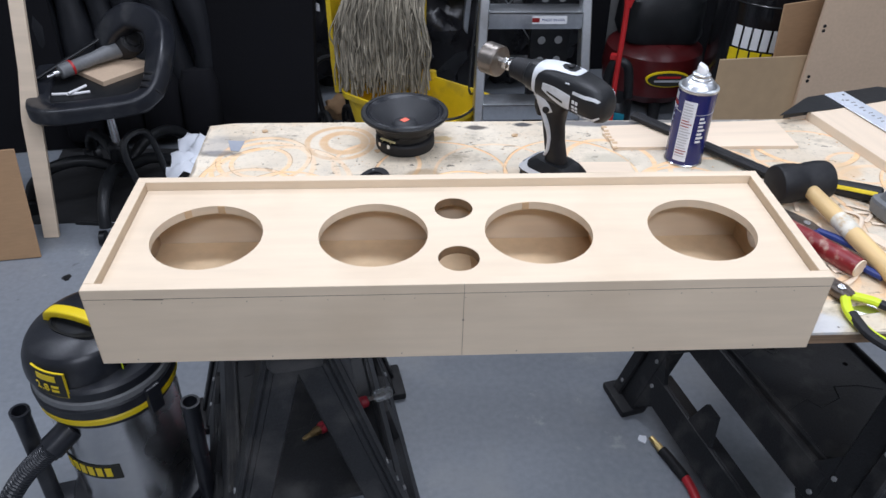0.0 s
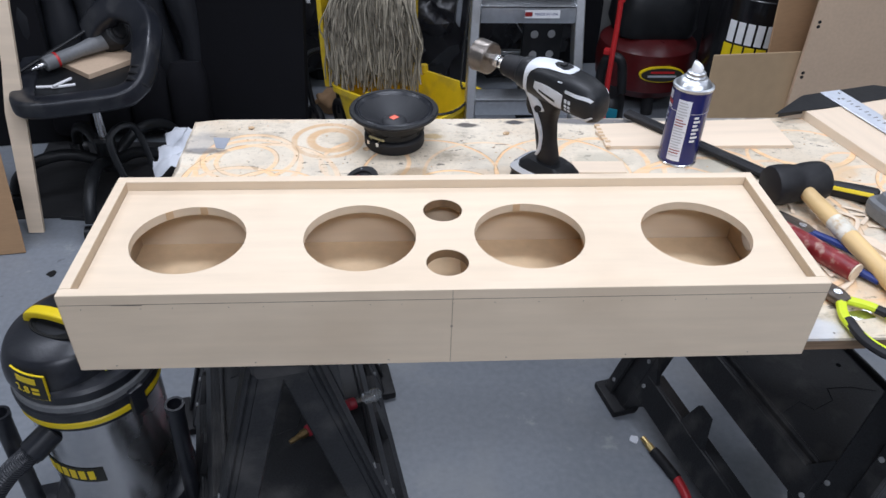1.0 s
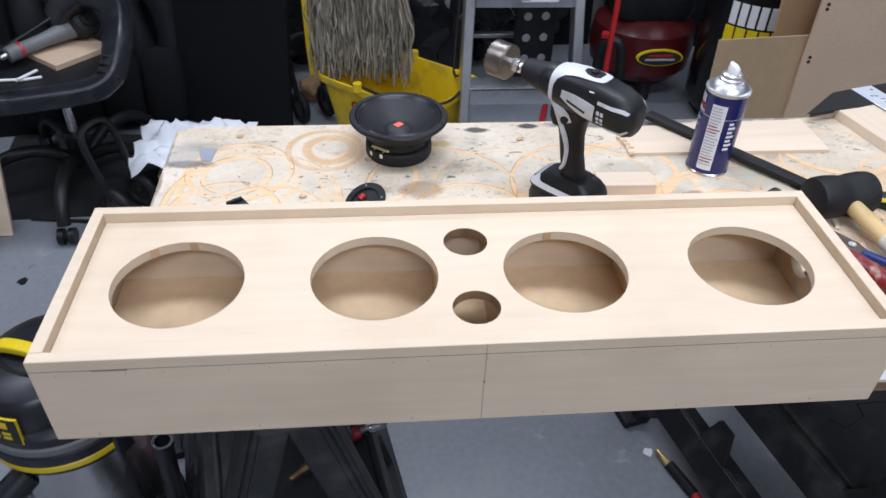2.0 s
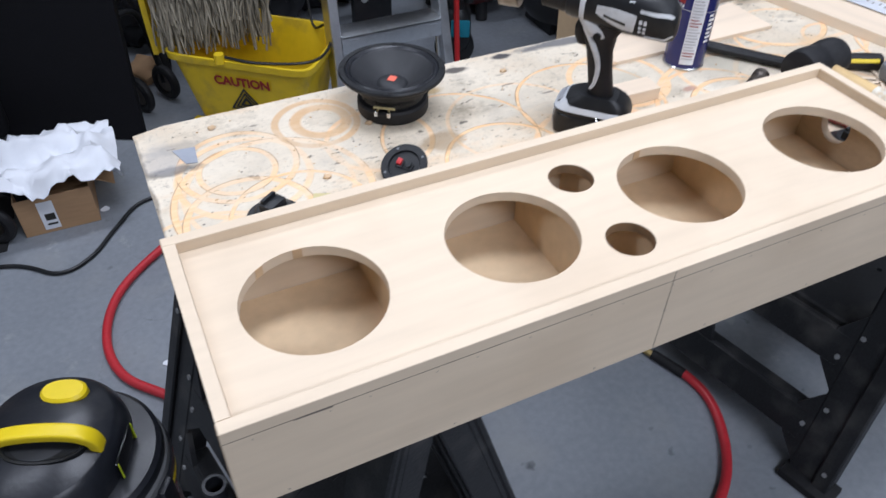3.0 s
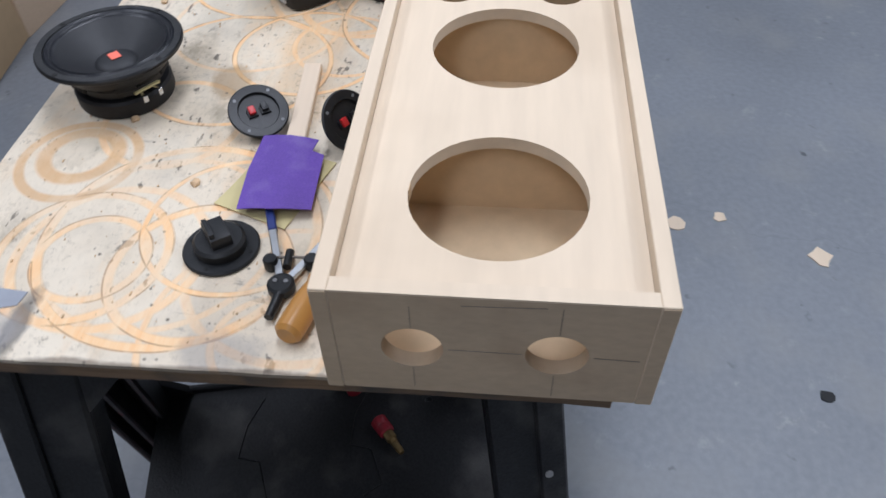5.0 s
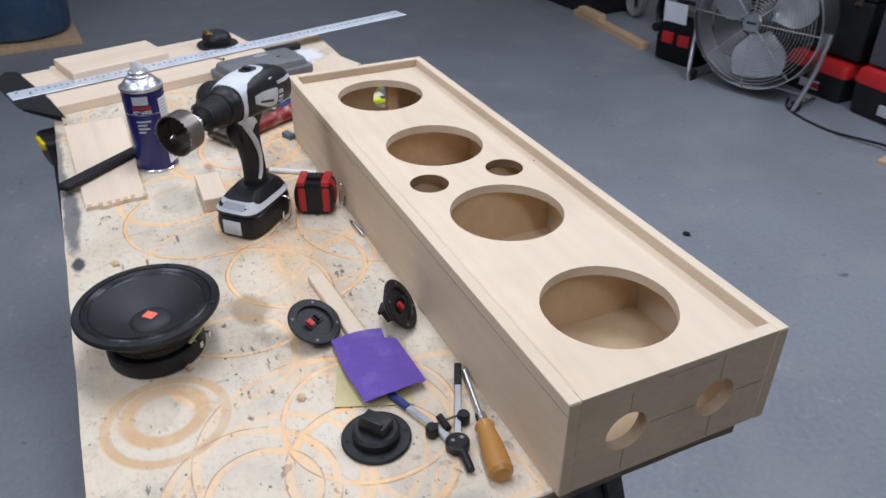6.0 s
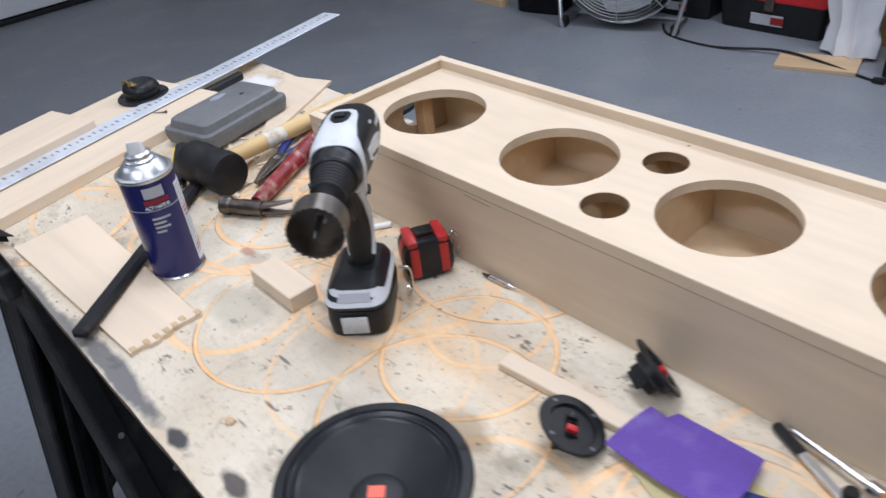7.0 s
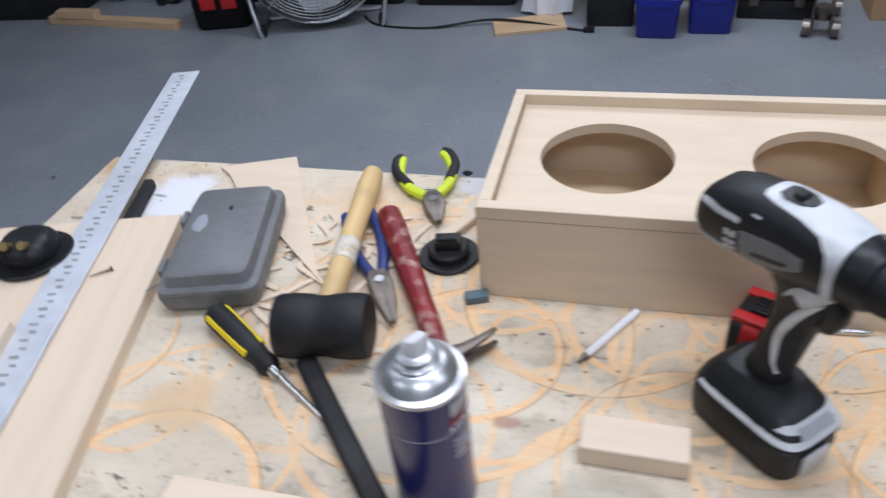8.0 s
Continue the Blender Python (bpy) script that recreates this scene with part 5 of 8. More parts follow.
tube(bm, curve_pts([(0.0, -0.018, 0), (0.0, 0.0, 0), (0.0, 0.018, 0), (0.001, 0.034, 0), (0.001, 0.046, 0), (0.001, 0.050, 0)], 4), [0.011] * 5 + [0.0115] * 4 + [0.0105] * 4 + [0.013] * 4 + [0.0138] * 4, 14)
part("head", bm, DARK_STEEL, hammer, "dark forged head")
for s in (-1, 1):
    bm = B()
    tube(bm, curve_pts([(0, -0.014, s * 0.004), (0.003, -0.030, s * 0.0065), (0.008, -0.048, s * 0.0085), (0.014, -0.060, s * 0.009)], 5), [0.0085 - 0.0004 * i for i in range(16)], 10, flat=0.6)
    part("claw", bm, DARK_STEEL, hammer)


def plier(name, m, label, mats, spread, hl, jl, grip_r):
    """Pliers lying flat: jaws along +x, handles along -x."""
    t = thing(name, m, label, "pliers")
    for s, gm in zip((-1, 1), mats):
        bm2 = B()
        tube(bm2, curve_pts([(-0.012, s * 0.004, 0), (-hl * 0.35, s * spread * 0.75, 0), (-hl * 0.7, s * spread, 0), (-hl, s * spread * 0.82, 0)], 6), grip_r, 10, flat=0.85)
        part("grip", bm2, gm, t)
        bm2 = B()
        rings_mesh(bm2, [sup((x, s * y, 0), (0, a, 0), (0, 0, c), 4, 12) for x, y, a, c in ((-0.018, 0.004, 0.007, 0.006), (0.0, 0.005, 0.010, 0.006), (jl * 0.5, 0.005, 0.0065, 0.005), (jl, 0.002, 0.002, 0.003))])
        part("jaw", bm2, DARK_STEEL, t)
    bm2 = B()
    cyl(bm2, (0, 0, -0.007), (0, 0, 0.0075), 0.006, n=14)
    part("pivot", bm2, STEEL, t)
    return t


plier("needle_pliers", pose(1.030, 0.266, TOP + 0.010, 0, 0, rot_to(0.996 - 1.03, 0.328 - 0.266)), "long-nose pliers with dark blue grips", (GRIP_BLUE, GRIP_BLUE), 0.019, 0.145, 0.068, 0.0068)
cp = plier("side_cutters", pose(1.008, 0.104, TOP + 0.010, 0, 0, rot_to(0.991 - 1.008, 0.147 - 0.104)), "open side cutters with lime and black grips", (LIME, LIME), 0.036, 0.115, 0.044, 0.0072)
for s in (-1, 1):
    bm = B()
    tube(bm, curve_pts([(-0.045, s * 0.0275, 0.001), (-0.080, s * 0.0395, 0.001), (-0.108, s * 0.0375, 0.001), (-0.119, s * 0.030, 0.001)], 6), 0.0074, 10, flat=0.9)
    part("grip_shell", bm, RUBBER, cp, "black outer grip")


def screwdriver(m, label, hmat, hl, hr, sl, sr, stripes=None):
    t = thing("screwdriver", m, label, "screwdriver")
    bm2 = B()
    prof2 = [(hr * 0.7, 0), (hr * 0.98, 0.004), (hr, hl * 0.25), (hr * 0.92, hl * 0.6), (hr * 0.72, hl * 0.82), (hr * 0.85, hl * 0.93), (hr * 0.6, hl)]
    lathe(bm2, prof2, 20, pose(0, 0, 0, 0, 90, 0))
    hd = part("handle", bm2, hmat, t)
    bm2 = B()
    cyl(bm2, (hl, 0, 0), (hl + 0.012, 0, 0), hr * 0.5, n=14)
    part("ferrule", bm2, STEEL, t)
    bm2 = B()
    cyl(bm2, (hl + 0.01, 0, 0), (hl + sl, 0, 0), sr, n=10)
    box(bm2, (hl + sl + 0.003, 0, 0), (0.008, sr * 2.2, sr * 0.6), 0.0003, seg=1)
    part("shaft", bm2, STEEL, t)
    if stripes:
        for i in range(3):
            a = radians(30 + 120 * i)
            bm2 = B()
            rail(bm2, (0.008, hr * 0.93 * math.cos(a), hr * 0.93 * math.sin(a)), (hl * 0.72, hr * 0.84 * math.cos(a), hr * 0.84 * math.sin(a)), 0.007, 0.004, (0, math.cos(a), math.sin(a)), 0.001)
            part("grip_stripe", bm2, stripes, hd, "yellow inlay")
    return t


screwdriver(pose(0.036, 0.299, TOP + 0.013, 0, 1.5, rot_to(0.155, -0.036)), "small screwdriver with amber wooden handle", HANDLE_WOOD, 0.072, 0.0128, 0.085, 0.0028)
screwdriver(pose(1.197, 0.345, TOP + 0.0155, 0, 4, rot_to(-0.167, 0.108)), "screwdriver with black and yellow grip", RUBBER, 0.115, 0.0150, 0.085, 0.003, YELLOW_CLEAN)

# wing compass
wc = thing("wing_compass", pose(0.095, 0.318, TOP + 0.006), "grey metal compass with black plastic hub, open", "compass")
bm = B()
lathe(bm, [(0.010, -0.005), (0.0125, -0.003), (0.0125, 0.005), (0.010, 0.007)], 24)
hub = part("hub", bm, PLASTIC, wc)
for s in (-1, 1):
    bm = B()
    cyl(bm, (0.001, s * 0.005, 0.0065), (0.001, s * 0.005, 0.0082), 0.0022, n=12)
    part("hub_screw", bm, STEEL, hub)
bm = B()
tube(bm, [(-0.010, 0, 0.001), (-0.022, 0.001, 0.001), (-0.036, 0.003, 0.001)], [0.0052, 0.0046, 0.0042], 12)
part("stem", bm, PLASTIC, wc)
for end, tipc in (((0.098, 0.035), GRIP_BLUE), ((0.110, -0.054), PLASTIC)):
    e = Vector((end[0], end[1], 0))
    bm = B()
    rail(bm, e * 0.08, e * 0.72, 0.0075, 0.005, (0, 0, 1), 0.0008)
    part("leg", bm, ALU, wc, "grey painted leg")
    bm = B()
    rail(bm, e * 0.70, e, 0.0085, 0.0075, (0, 0, 1), 0.0015)
    part("leg_tip", bm, tipc, wc)
    bm = B()
    p = e * 0.30
    lathe(bm, [(0.006, -0.006), (0.007, -0.004), (0.007, 0.006), (0.006, 0.008)], 14, Matrix.Translation(p + p.normalized().cross(Vector((0, 0, 1))) * math.copysign(0.006, -end[1])))
    part("clamp_nut", bm, PLASTIC, wc)
bm = B()
tube(bm, curve_pts([(0.031, 0.018, 0.003), (0.034, 0.0, 0.003), (0.034, -0.021, 0.003)], 5), 0.0013, 8)
part("adjusting_rod", bm, DARK_STEEL, wc)
bm = B()
tube(bm, [(0.022, 0.0, 0.002), (0.042, 0.001, 0.002)], 0.0042, 10)
part("adjusting_knob", bm, PLASTIC, wc)


# sandpaper sheets
def sheet(name, m, poly, bend, material, label, thick=0.0008):
    """Thin curled sheet from an outline in a fine grid."""
    bm2 = B()
    prism(bm2, poly, 0, thick)
    bmesh.ops.triangulate(bm2, faces=bm2.faces)
    bmesh.ops.subdivide_edges(bm2, edges=bm2.edges, cuts=3, use_grid_fill=True)
    for v in bm2.verts:
        v.co.z += bend(v.co.x, v.co.y)
    o = part(name, bm2, material, smooth=60)
    o.matrix_basis = m
    return tagged(o, label, "sandpaper")


sheet("pale_sandpaper", pose(0.240, 0.362, TOP + 0.0004, 0, 0, -20), [(-0.055, -0.05), (0.052, -0.046), (0.050, 0.034), (-0.052, 0.036)], lambda x, y: 0.0008 + 0.0008 * math.sin(x * 60), TAN_PAPER, "pale back of a sandpaper sheet under another")
sheet("purple_sandpaper", pose(0.245, 0.350, TOP + 0.0125, 0, 0, 0), [(0.057, 0.035), (0.051, -0.027), (0.032, -0.024), (0.028, -0.037), (-0.054, -0.040), (-0.060, 0.0), (-0.058, 0.034), (0.0, 0.038)],
      lambda x, y: 0.003 * math.cos(y * 55) - 0.06 * max(0, -x - 0.035) ** 1.2 - 0.05 * max(0, y - 0.02), PURPLE, "torn sheet of purple sandpaper, slightly curled")

# tape measure
tm = thing("tape_measure", pose(0.634, 0.300, TOP, 0, 0, 64) @ Matrix.Scale(0.89, 4), "red and black tape measure standing on edge", "tape measure")
bm = B()
rings_mesh(bm, [sup((0, y, 0.031), (a, 0, 0), (0, 0, c), 3.6, 28) for y, a, c in ((-0.0225, 0.030, 0.027), (-0.020, 0.034, 0.0305), (0.020, 0.034, 0.0305), (0.0225, 0.030, 0.027))])
tb = part("case", bm, PLASTIC, tm)
for s in (-1, 1):
    for x in (-0.021, 0.020):
        bm = B()
        box(bm, (x, s * 0.0212, 0.030), (0.013, 0.006, 0.046), 0.003)
        part("red_panel", bm, RED, tb, "red rubber panel")
bm = B()
rings_mesh(bm, [sup((0, y, 0.031), (0.0352, 0, 0), (0, 0, 0.0315), 3.6, 28) for y in (-0.0085, 0.0085)])
part("red_band", bm, RED, tb, "red band")
for x in (-0.021, 0.021):
    bm = B()
    box(bm, (x, 0, 0.0595), (0.014, 0.046, 0.009), 0.003)
    part("red_panel", bm, RED, tb, "red corner panel")
bm = B()
box(bm, (0.0, 0, 0.0645), (0.026, 0.018, 0.006), 0.002)
for i in range(4):
    box(bm, (-0.009 + i * 0.006, 0, 0.0680), (0.002, 0.015, 0.002), 0.0004, seg=1)
part("lock_button", bm, PLASTIC, tm)
bm = B()
tube(bm, curve_pts([(-0.034, -0.008, 0.040), (-0.044, -0.010, 0.046), (-0.050, -0.010, 0.030), (-0.046, -0.006, 0.008), (-0.040, -0.004, 0.010), (-0.042, -0.006, 0.034)], 6), 0.0015, 8)
part("wire_clip", bm, STEEL, tm, "steel wire clip")

# pens and bits
for nm, a, c, r, mt, lb, ct in (("white_pen", (0.799, 0.346), (0.747, 0.266), 0.0042, WHITE, "white plastic pen with dark tip", "pen"), ("metal_scriber", (0.572, 0.2665), (0.521, 0.2635), 0.0036, STEEL, "small pointed steel scriber beside the cabinet", "scriber")):
    t = thing(nm, pose(a[0], a[1], TOP + r, 0, 0, rot_to(c[0] - a[0], c[1] - a[1])), lb, ct)
    ln = math.dist(a, c)
    bm = B()
    cyl(bm, (0.012, 0, 0), (ln * 0.8, 0, 0), r, n=14)
    cyl(bm, (ln * 0.8, 0, 0), (ln, 0, 0), r, r * 0.2 if nm == "metal_scriber" else r, n=14)
    part("barrel", bm, mt, t)
    bm = B()
    cyl(bm, (0, 0, 0), (0.012, 0, 0), r * 0.35, r * 0.95, n=14)
    part("tip", bm, DARK_STEEL, t)
bm = B()
box(bm, (0, 0, 0.005), (0.026, 0.014, 0.010), 0.002)
o = part("rubber_eraser", bm, mat("teal_grey_rubber", (0.09, 0.14, 0.16), 0.6))
o.matrix_basis = pose(0.918, 0.268, TOP, 0, 0, 20)
tagged(o, "small teal-grey rubber block beside the cabinet", "eraser")
for x, y, a in ((1.259, 0.250 + 0.06, 60), (1.338, 0.300, 40)):
    bm = B()
    cyl(bm, (0, 0, 0.0022), (0.024, 0, 0.0022), 0.0014, 0.0006, n=8)
    cyl(bm, (-0.003, 0, 0.0030), (0, 0, 0.0024), 0.0034, 0.0016, n=10)
    o = part("wood_screw", bm, DARK_STEEL)
    o.matrix_basis = pose(x + 0.02, y, TOP + 0.0197, 0, 0, a)
    tagged(o, "short dark wood screw lying on a board", "screw", "loose screws")
bm = B()
prism(bm, [(0.050, 0.593), (0.082, 0.590), (0.078, 0.550), (0.062, 0.553)], TOP + 0.0002, TOP + 0.0010)
tagged(part("tape_piece", bm, GREY_TAPE, smooth=0), "piece of grey tape stuck on the bench", "tape")
bm = B()
prism(bm, [(1.010, 0.060), (1.050, 0.066), (1.048, 0.084), (1.006, 0.078)], TOP + 0.0002, TOP + 0.0010)
tagged(part("metal_shim", bm, STEEL, smooth=0), "small bright metal plate lying by the pliers", "metal plate")
random.seed(21)
for i in range(22):
    bm = B()
    x, y = random.uniform(1.00, 1.17), random.uniform(0.12, 0.33)
    tube(bm, curve_pts([(x, y, TOP + 0.002), (x + random.uniform(-0.03, 0.03), y + random.uniform(0.01, 0.04), TOP + 0.004), (x + random.uniform(-0.05, 0.05), y + random.uniform(0.03, 0.07), TOP + 0.002)], 5), 0.0034, 6, flat=0.22)
    tagged(part("wood_shaving", bm, PALE_WOOD), "thin curled wood shaving on the bench", "wood shaving", "wood shavings")
bm = B()
for i in range(420):
    x, y = random.uniform(0.02, 1.5), random.uniform(0.27, 0.655)
    s = random.uniform(0.0005, 0.0016)
    box(bm, (x, y, TOP + s * 0.4), (s * random.uniform(1, 3), s, s * 0.7), 0, None)
tagged(part("wood_crumbs", bm, PINE, smooth=0), "scattered wood crumbs and dust on the bench", "sawdust", kind="stuff")
for x, y in ((0.233, 0.442), (0.335, 0.545), (0.60, 0.602), (0.115, 0.628)):
    bm = B()
    blob(bm, (x, y, TOP + 0.002), (0.006, 0.005, 0.003), 0.4, 2, x * 9, 2, TOP + 0.0002)
    tagged(part("wood_knot_chip", bm, PINE), "small wood chip lying on the bench", "wood chip", "loose wood chips")

# air fittings on the tray
for x, y, a in ((0.222, 0.279, 220), (0.292, 0.336, 25)):
    t = thing("air_coupler", pose(x, y, 0.334 + 0.012, 0, 0, a), "red and brass air hose coupler lying on a tray" if a > 50 else "red coupler with clear filter bowl on a tray", "air coupler", "air couplers")
    bm = B()
    lathe(bm, [(0.009, -0.016), (0.0118, -0.014), (0.0118, -0.004), (0.0108, -0.002), (0.0118, 0.0), (0.0118, 0.010), (0.010, 0.012)], 20, pose(0, 0, 0, 0, 90, 0))
    part("sleeve", bm, DULL_RED, t, "worn red sleeve")
    bm = B()
    cyl(bm, (0.012, 0, 0), (0.024, 0, 0), 0.0085, n=6)
    lathe(bm, [(0.0062, 0.024), (0.0062, 0.030), (0.0048, 0.031), (0.0056, 0.034), (0.0046, 0.038), (0.0054, 0.042), (0.0040, 0.050)], 14, pose(0, 0, 0, 0, 90, 0))
    part("stem", bm, OLD_BRASS if a > 50 else STEEL, t)
    if a < 50:
        bm = B()
        lathe(bm, [(0.010, 0.026), (0.013, 0.030), (0.0135, 0.055), (0.010, 0.064), (0.003, 0.067)], 24, pose(0, 0, 0.002, 0, 90, 0))
        part("filter_bowl", bm, CLEAR, t, "clear plastic bowl")


# ---- floor items round the bench ----
# shop vacuum
vc = thing("shop_vacuum", pose(-0.205, 0.378, 0, 0, 0, -22), "steel wet and dry vacuum with black and yellow head", "vacuum cleaner")
bm = B()
lathe(bm, [(0.112, 0.075), (0.116, 0.080), (0.117, 0.10), (0.121, 0.37), (0.123, 0.388)], 56)
part("drum", bm, STEEL, vc, "brushed stainless drum")
bm = B()
lathe(bm, [(0.1215, 0.383), (0.1245, 0.386), (0.1245, 0.392), (0.1215, 0.395)], 56)
part("drum_bead", bm, VAC_BLACK, vc)
bm = B()
lathe(bm, [(0.1245, 0.394), (0.1295, 0.398), (0.1295, 0.408), (0.1245, 0.412)], 56)
part("yellow_ring", bm, YELLOW_CLEAN, vc, "yellow rim band")
bm = B()
lathe(bm, [(0.126, 0.411), (0.131, 0.415), (0.132, 0.436), (0.129, 0.440)], 56)
part("collar", bm, VAC_BLACK, vc)
bm = B()
lathe(bm, [(0.129, 0.4395), (0.1285, 0.452), (0.1250, 0.456)], 56)
part("grey_band", bm, GREY_PL, vc, "grey band below the dome")
bm = B()
lathe(bm, [(0.1245, 0.4555), (0.1262, 0.459), (0.1245, 0.474), (0.1180, 0.4795), (0.080, 0.481)], 56)
part("head_ledge", bm, VAC_BLACK, vc, "satin grey-black ledge round the motor head")
bm = B()
loft_z(bm, [(0.474, -0.0200, 0, 0.1045, 0.1235), (0.490, -0.0200, 0, 0.1040, 0.1228), (0.508, -0.0198, 0, 0.1015, 0.1190), (0.524, -0.0190, 0, 0.0960, 0.1110), (0.533, -0.0185, 0, 0.0905, 0.1040), (0.5345, -0.0185, 0, 0.0880, 0.1010), (0.546, -0.016, 0, 0.068, 0.078), (0.553, -0.010, 0, 0.040, 0.046), (0.555, -0.006, 0, 0.010, 0.010)], 2.15, 56)
head = part("motor_head", bm, VAC_BLACK, vc, "black domed motor head")
bm = B()
box(bm, (0.0840, -0.004, 0.498), (0.004, 0.070, 0.036), 0.003)
grl = part("side_vent", bm, GLOSS_BLACK, head, "glossy dark vent panel")
for s in (-1, 1):
    bm = B()
    box(bm, (0.0866, -0.004 + s * 0.033, 0.498), (0.0016, 0.003, 0.034), 0.0006, seg=1)
    part("lime_edge", bm, LIME, grl, "lime outline")
bm = B()
rings_mesh(bm, [sup((-0.004, 0.062, z), (a, 0, 0), (0, c, 0), 2.2, 28) for z, a, c in ((0.535, 0.033, 0.022), (0.554, 0.032, 0.021), (0.558, 0.028, 0.017))])
part("switch_cap", bm, YELLOW_CLEAN, head, "yellow oval cap")
bm = B()
rings_mesh(bm, [sup((-0.005, -0.026, z), (a, 0, 0), (0, c, 0), 2.2, 32) for z, a, c in ((0.540, 0.056, 0.030), (0.5535, 0.056, 0.030), (0.5535, 0.052, 0.026), (0.5520, 0.050, 0.024))])
part("handle_recess", bm, PLASTIC, head, "dark oval recess")
bm = B()
hp = [Vector(p) for p in curve_pts([(-0.072, -0.018, 0.520), (-0.071, -0.020, 0.550), (-0.058, -0.022, 0.566), (-0.03, -0.022, 0.573), (0.0, -0.022, 0.575), (0.03, -0.022, 0.573), (0.050, -0.022, 0.566), (0.060, -0.020, 0.550), (0.061, -0.018, 0.520)], 5)]
hr = []
for k, p in enumerate(hp):
    d = (hp[min(k + 1, len(hp) - 1)] - hp[max(k - 1, 0)]).normalized()
    nn = d.cross(Vector((0, 1, 0))).normalized()
    hr.append(sup(p, (0, 0.0115, 0), tuple(nn * 0.0080), 5, 20))
rings_mesh(bm, hr)
part("carry_handle", bm, YELLOW_CLEAN, vc, "yellow carry handle")


def dome_patch(name, a0, a1, z0, z1, off, material, parent, label="", n=12):
    """A thin curved plate on the dome's front."""
    def rad(z):
        return 0.1245 - max(0.0, z - 0.470) * 0.085
    rr = [[Vector(((rad(z) + q) * math.cos(radians(a0 + (a1 - a0) * i / n)), (rad(z) + q) * math.sin(radians(a0 + (a1 - a0) * i / n)), z)) for i in range(n + 1)] for q, z in ((off, z0), (off, z1), (-0.002, z1), (-0.002, z0), (off, z0))]
    bm2 = B()
    rings_mesh(bm2, rr, False, False, closed=False)
    return part(name, bm2, material, parent, label)


bd = dome_patch("badge_frame", -110, -74, 0.4690, 0.5230, 0.0012, YELLOW_CLEAN, head, "yellow badge outline")
dome_patch("badge_field", -109, -75, 0.4705, 0.5215, 0.0020, INK_BLACK, bd)
dome_patch("brand_bar", -102, -82, 0.5030, 0.5160, 0.0028, YELLOW_CLEAN, bd, "yellow brand bar")
for k, chx in enumerate("2.8"):
    a = radians((-101.5, -96.8, -92.5)[k])
    nx, ny = math.cos(a), math.sin(a)
    rr0 = 0.1262
    lettering("size_figure", chx, 0.024, YELLOW_CLEAN, bd, Matrix(((-ny, 0, nx, rr0 * nx), (nx, 0, ny, rr0 * ny), (0, 1, 0, 0.487), (0, 0, 0, 1))), 0.0006)
for i in range(2):
    dome_patch("print_bar", -88, -81, 0.4890 - i * 0.009, 0.4940 - i * 0.009, 0.0028, YELLOW_CLEAN, bd, n=4)
for a in (-12, 168):
    bm = B()
    mm = pose(0, 0, 0, 0, 0, a)
    box(bm, (0.132, 0, 0.412), (0.014, 0.030, 0.062), 0.004, mm)
    part("lid_latch", bm, VAC_BLACK, vc)
bm = B()
n = 24
rows = [[Vector((0.1206 * math.cos(radians(-118 + 62 * i / n)), 0.1206 * math.sin(radians(-118 + 62 * i / n)), z)) for i in range(n + 1)] for z in (0.232, 0.272)]
rings_mesh(bm, [rows[0], rows[1], [p * 0.99 for p in rows[1]], [p * 0.99 for p in rows[0]], rows[0]], False, False, closed=False)
lb = part("drum_label", bm, INK_BLACK, vc, "black drum label")
for i in range(6):
    a = -110 + i * 8.5
    bm = B()
    box(bm, (0.1212, 0, 0.252), (0.0014, 0.012, 0.024), 0, pose(0, 0, 0, 0, 0, a))
    part("brand_block", bm, YELLOW_CLEAN, lb, smooth=0)
bm = B()
lathe(bm, [(0.140, 0.055), (0.146, 0.060), (0.146, 0.082), (0.138, 0.092), (0.118, 0.094)], 40)
base = part("base_ring", bm, VAC_BLACK, vc)
for a in (35, 145, 215, 325):
    bm = B()
    mm = pose(0, 0, 0, 0, 0, a)
    box(bm, (0.150, 0, 0.068), (0.085, 0.060, 0.030), 0.008, mm)
    ca = part("caster_arm", bm, VAC_BLACK, base)
    bm = B()
    c = mm @ Vector((0.175, 0, 0.025))
    torus(bm, c, mm.to_3x3() @ Vector((0, 1, 0)), 0.015, 0.010, 20, 8)
    part("caster_wheel", bm, RUBBER, ca)
for x, y in ((-0.118, -0.132), (0.168, -0.004)):
    bm = B()
    lathe(bm, [(0.0165, 0.06), (0.0165, 0.385), (0.0185, 0.387), (0.0185, 0.398), (0.0135, 0.398), (0.0135, 0.35)], 24, pose(x, y, 0, 0, 3, 0))
    part("tool_holder", bm, VAC_BLACK, vc, "upright black wand holder")
bm = B()
hose = curve_pts([(-0.012, -0.150, 0.356), (-0.040, -0.160, 0.325), (-0.085, -0.172, 0.275), (-0.125, -0.195, 0.215), (-0.165, -0.235, 0.130), (-0.215, -0.275, 0.055), (-0.300, -0.280, 0.030), (-0.42, -0.20, 0.030)], 22)
tube(bm, hose, [0.0205 if i % 3 else 0.0160 for i in range(len(hose))], 16)
part("vacuum_hose", bm, VAC_BLACK, vc, "ribbed black hose", smooth=0)
bm = B()
cyl(bm, (-0.002, -0.112, 0.368), (-0.022, -0.155, 0.345), 0.0250, n=24)
cuff = part("hose_cuff", bm, VAC_BLACK, vc)
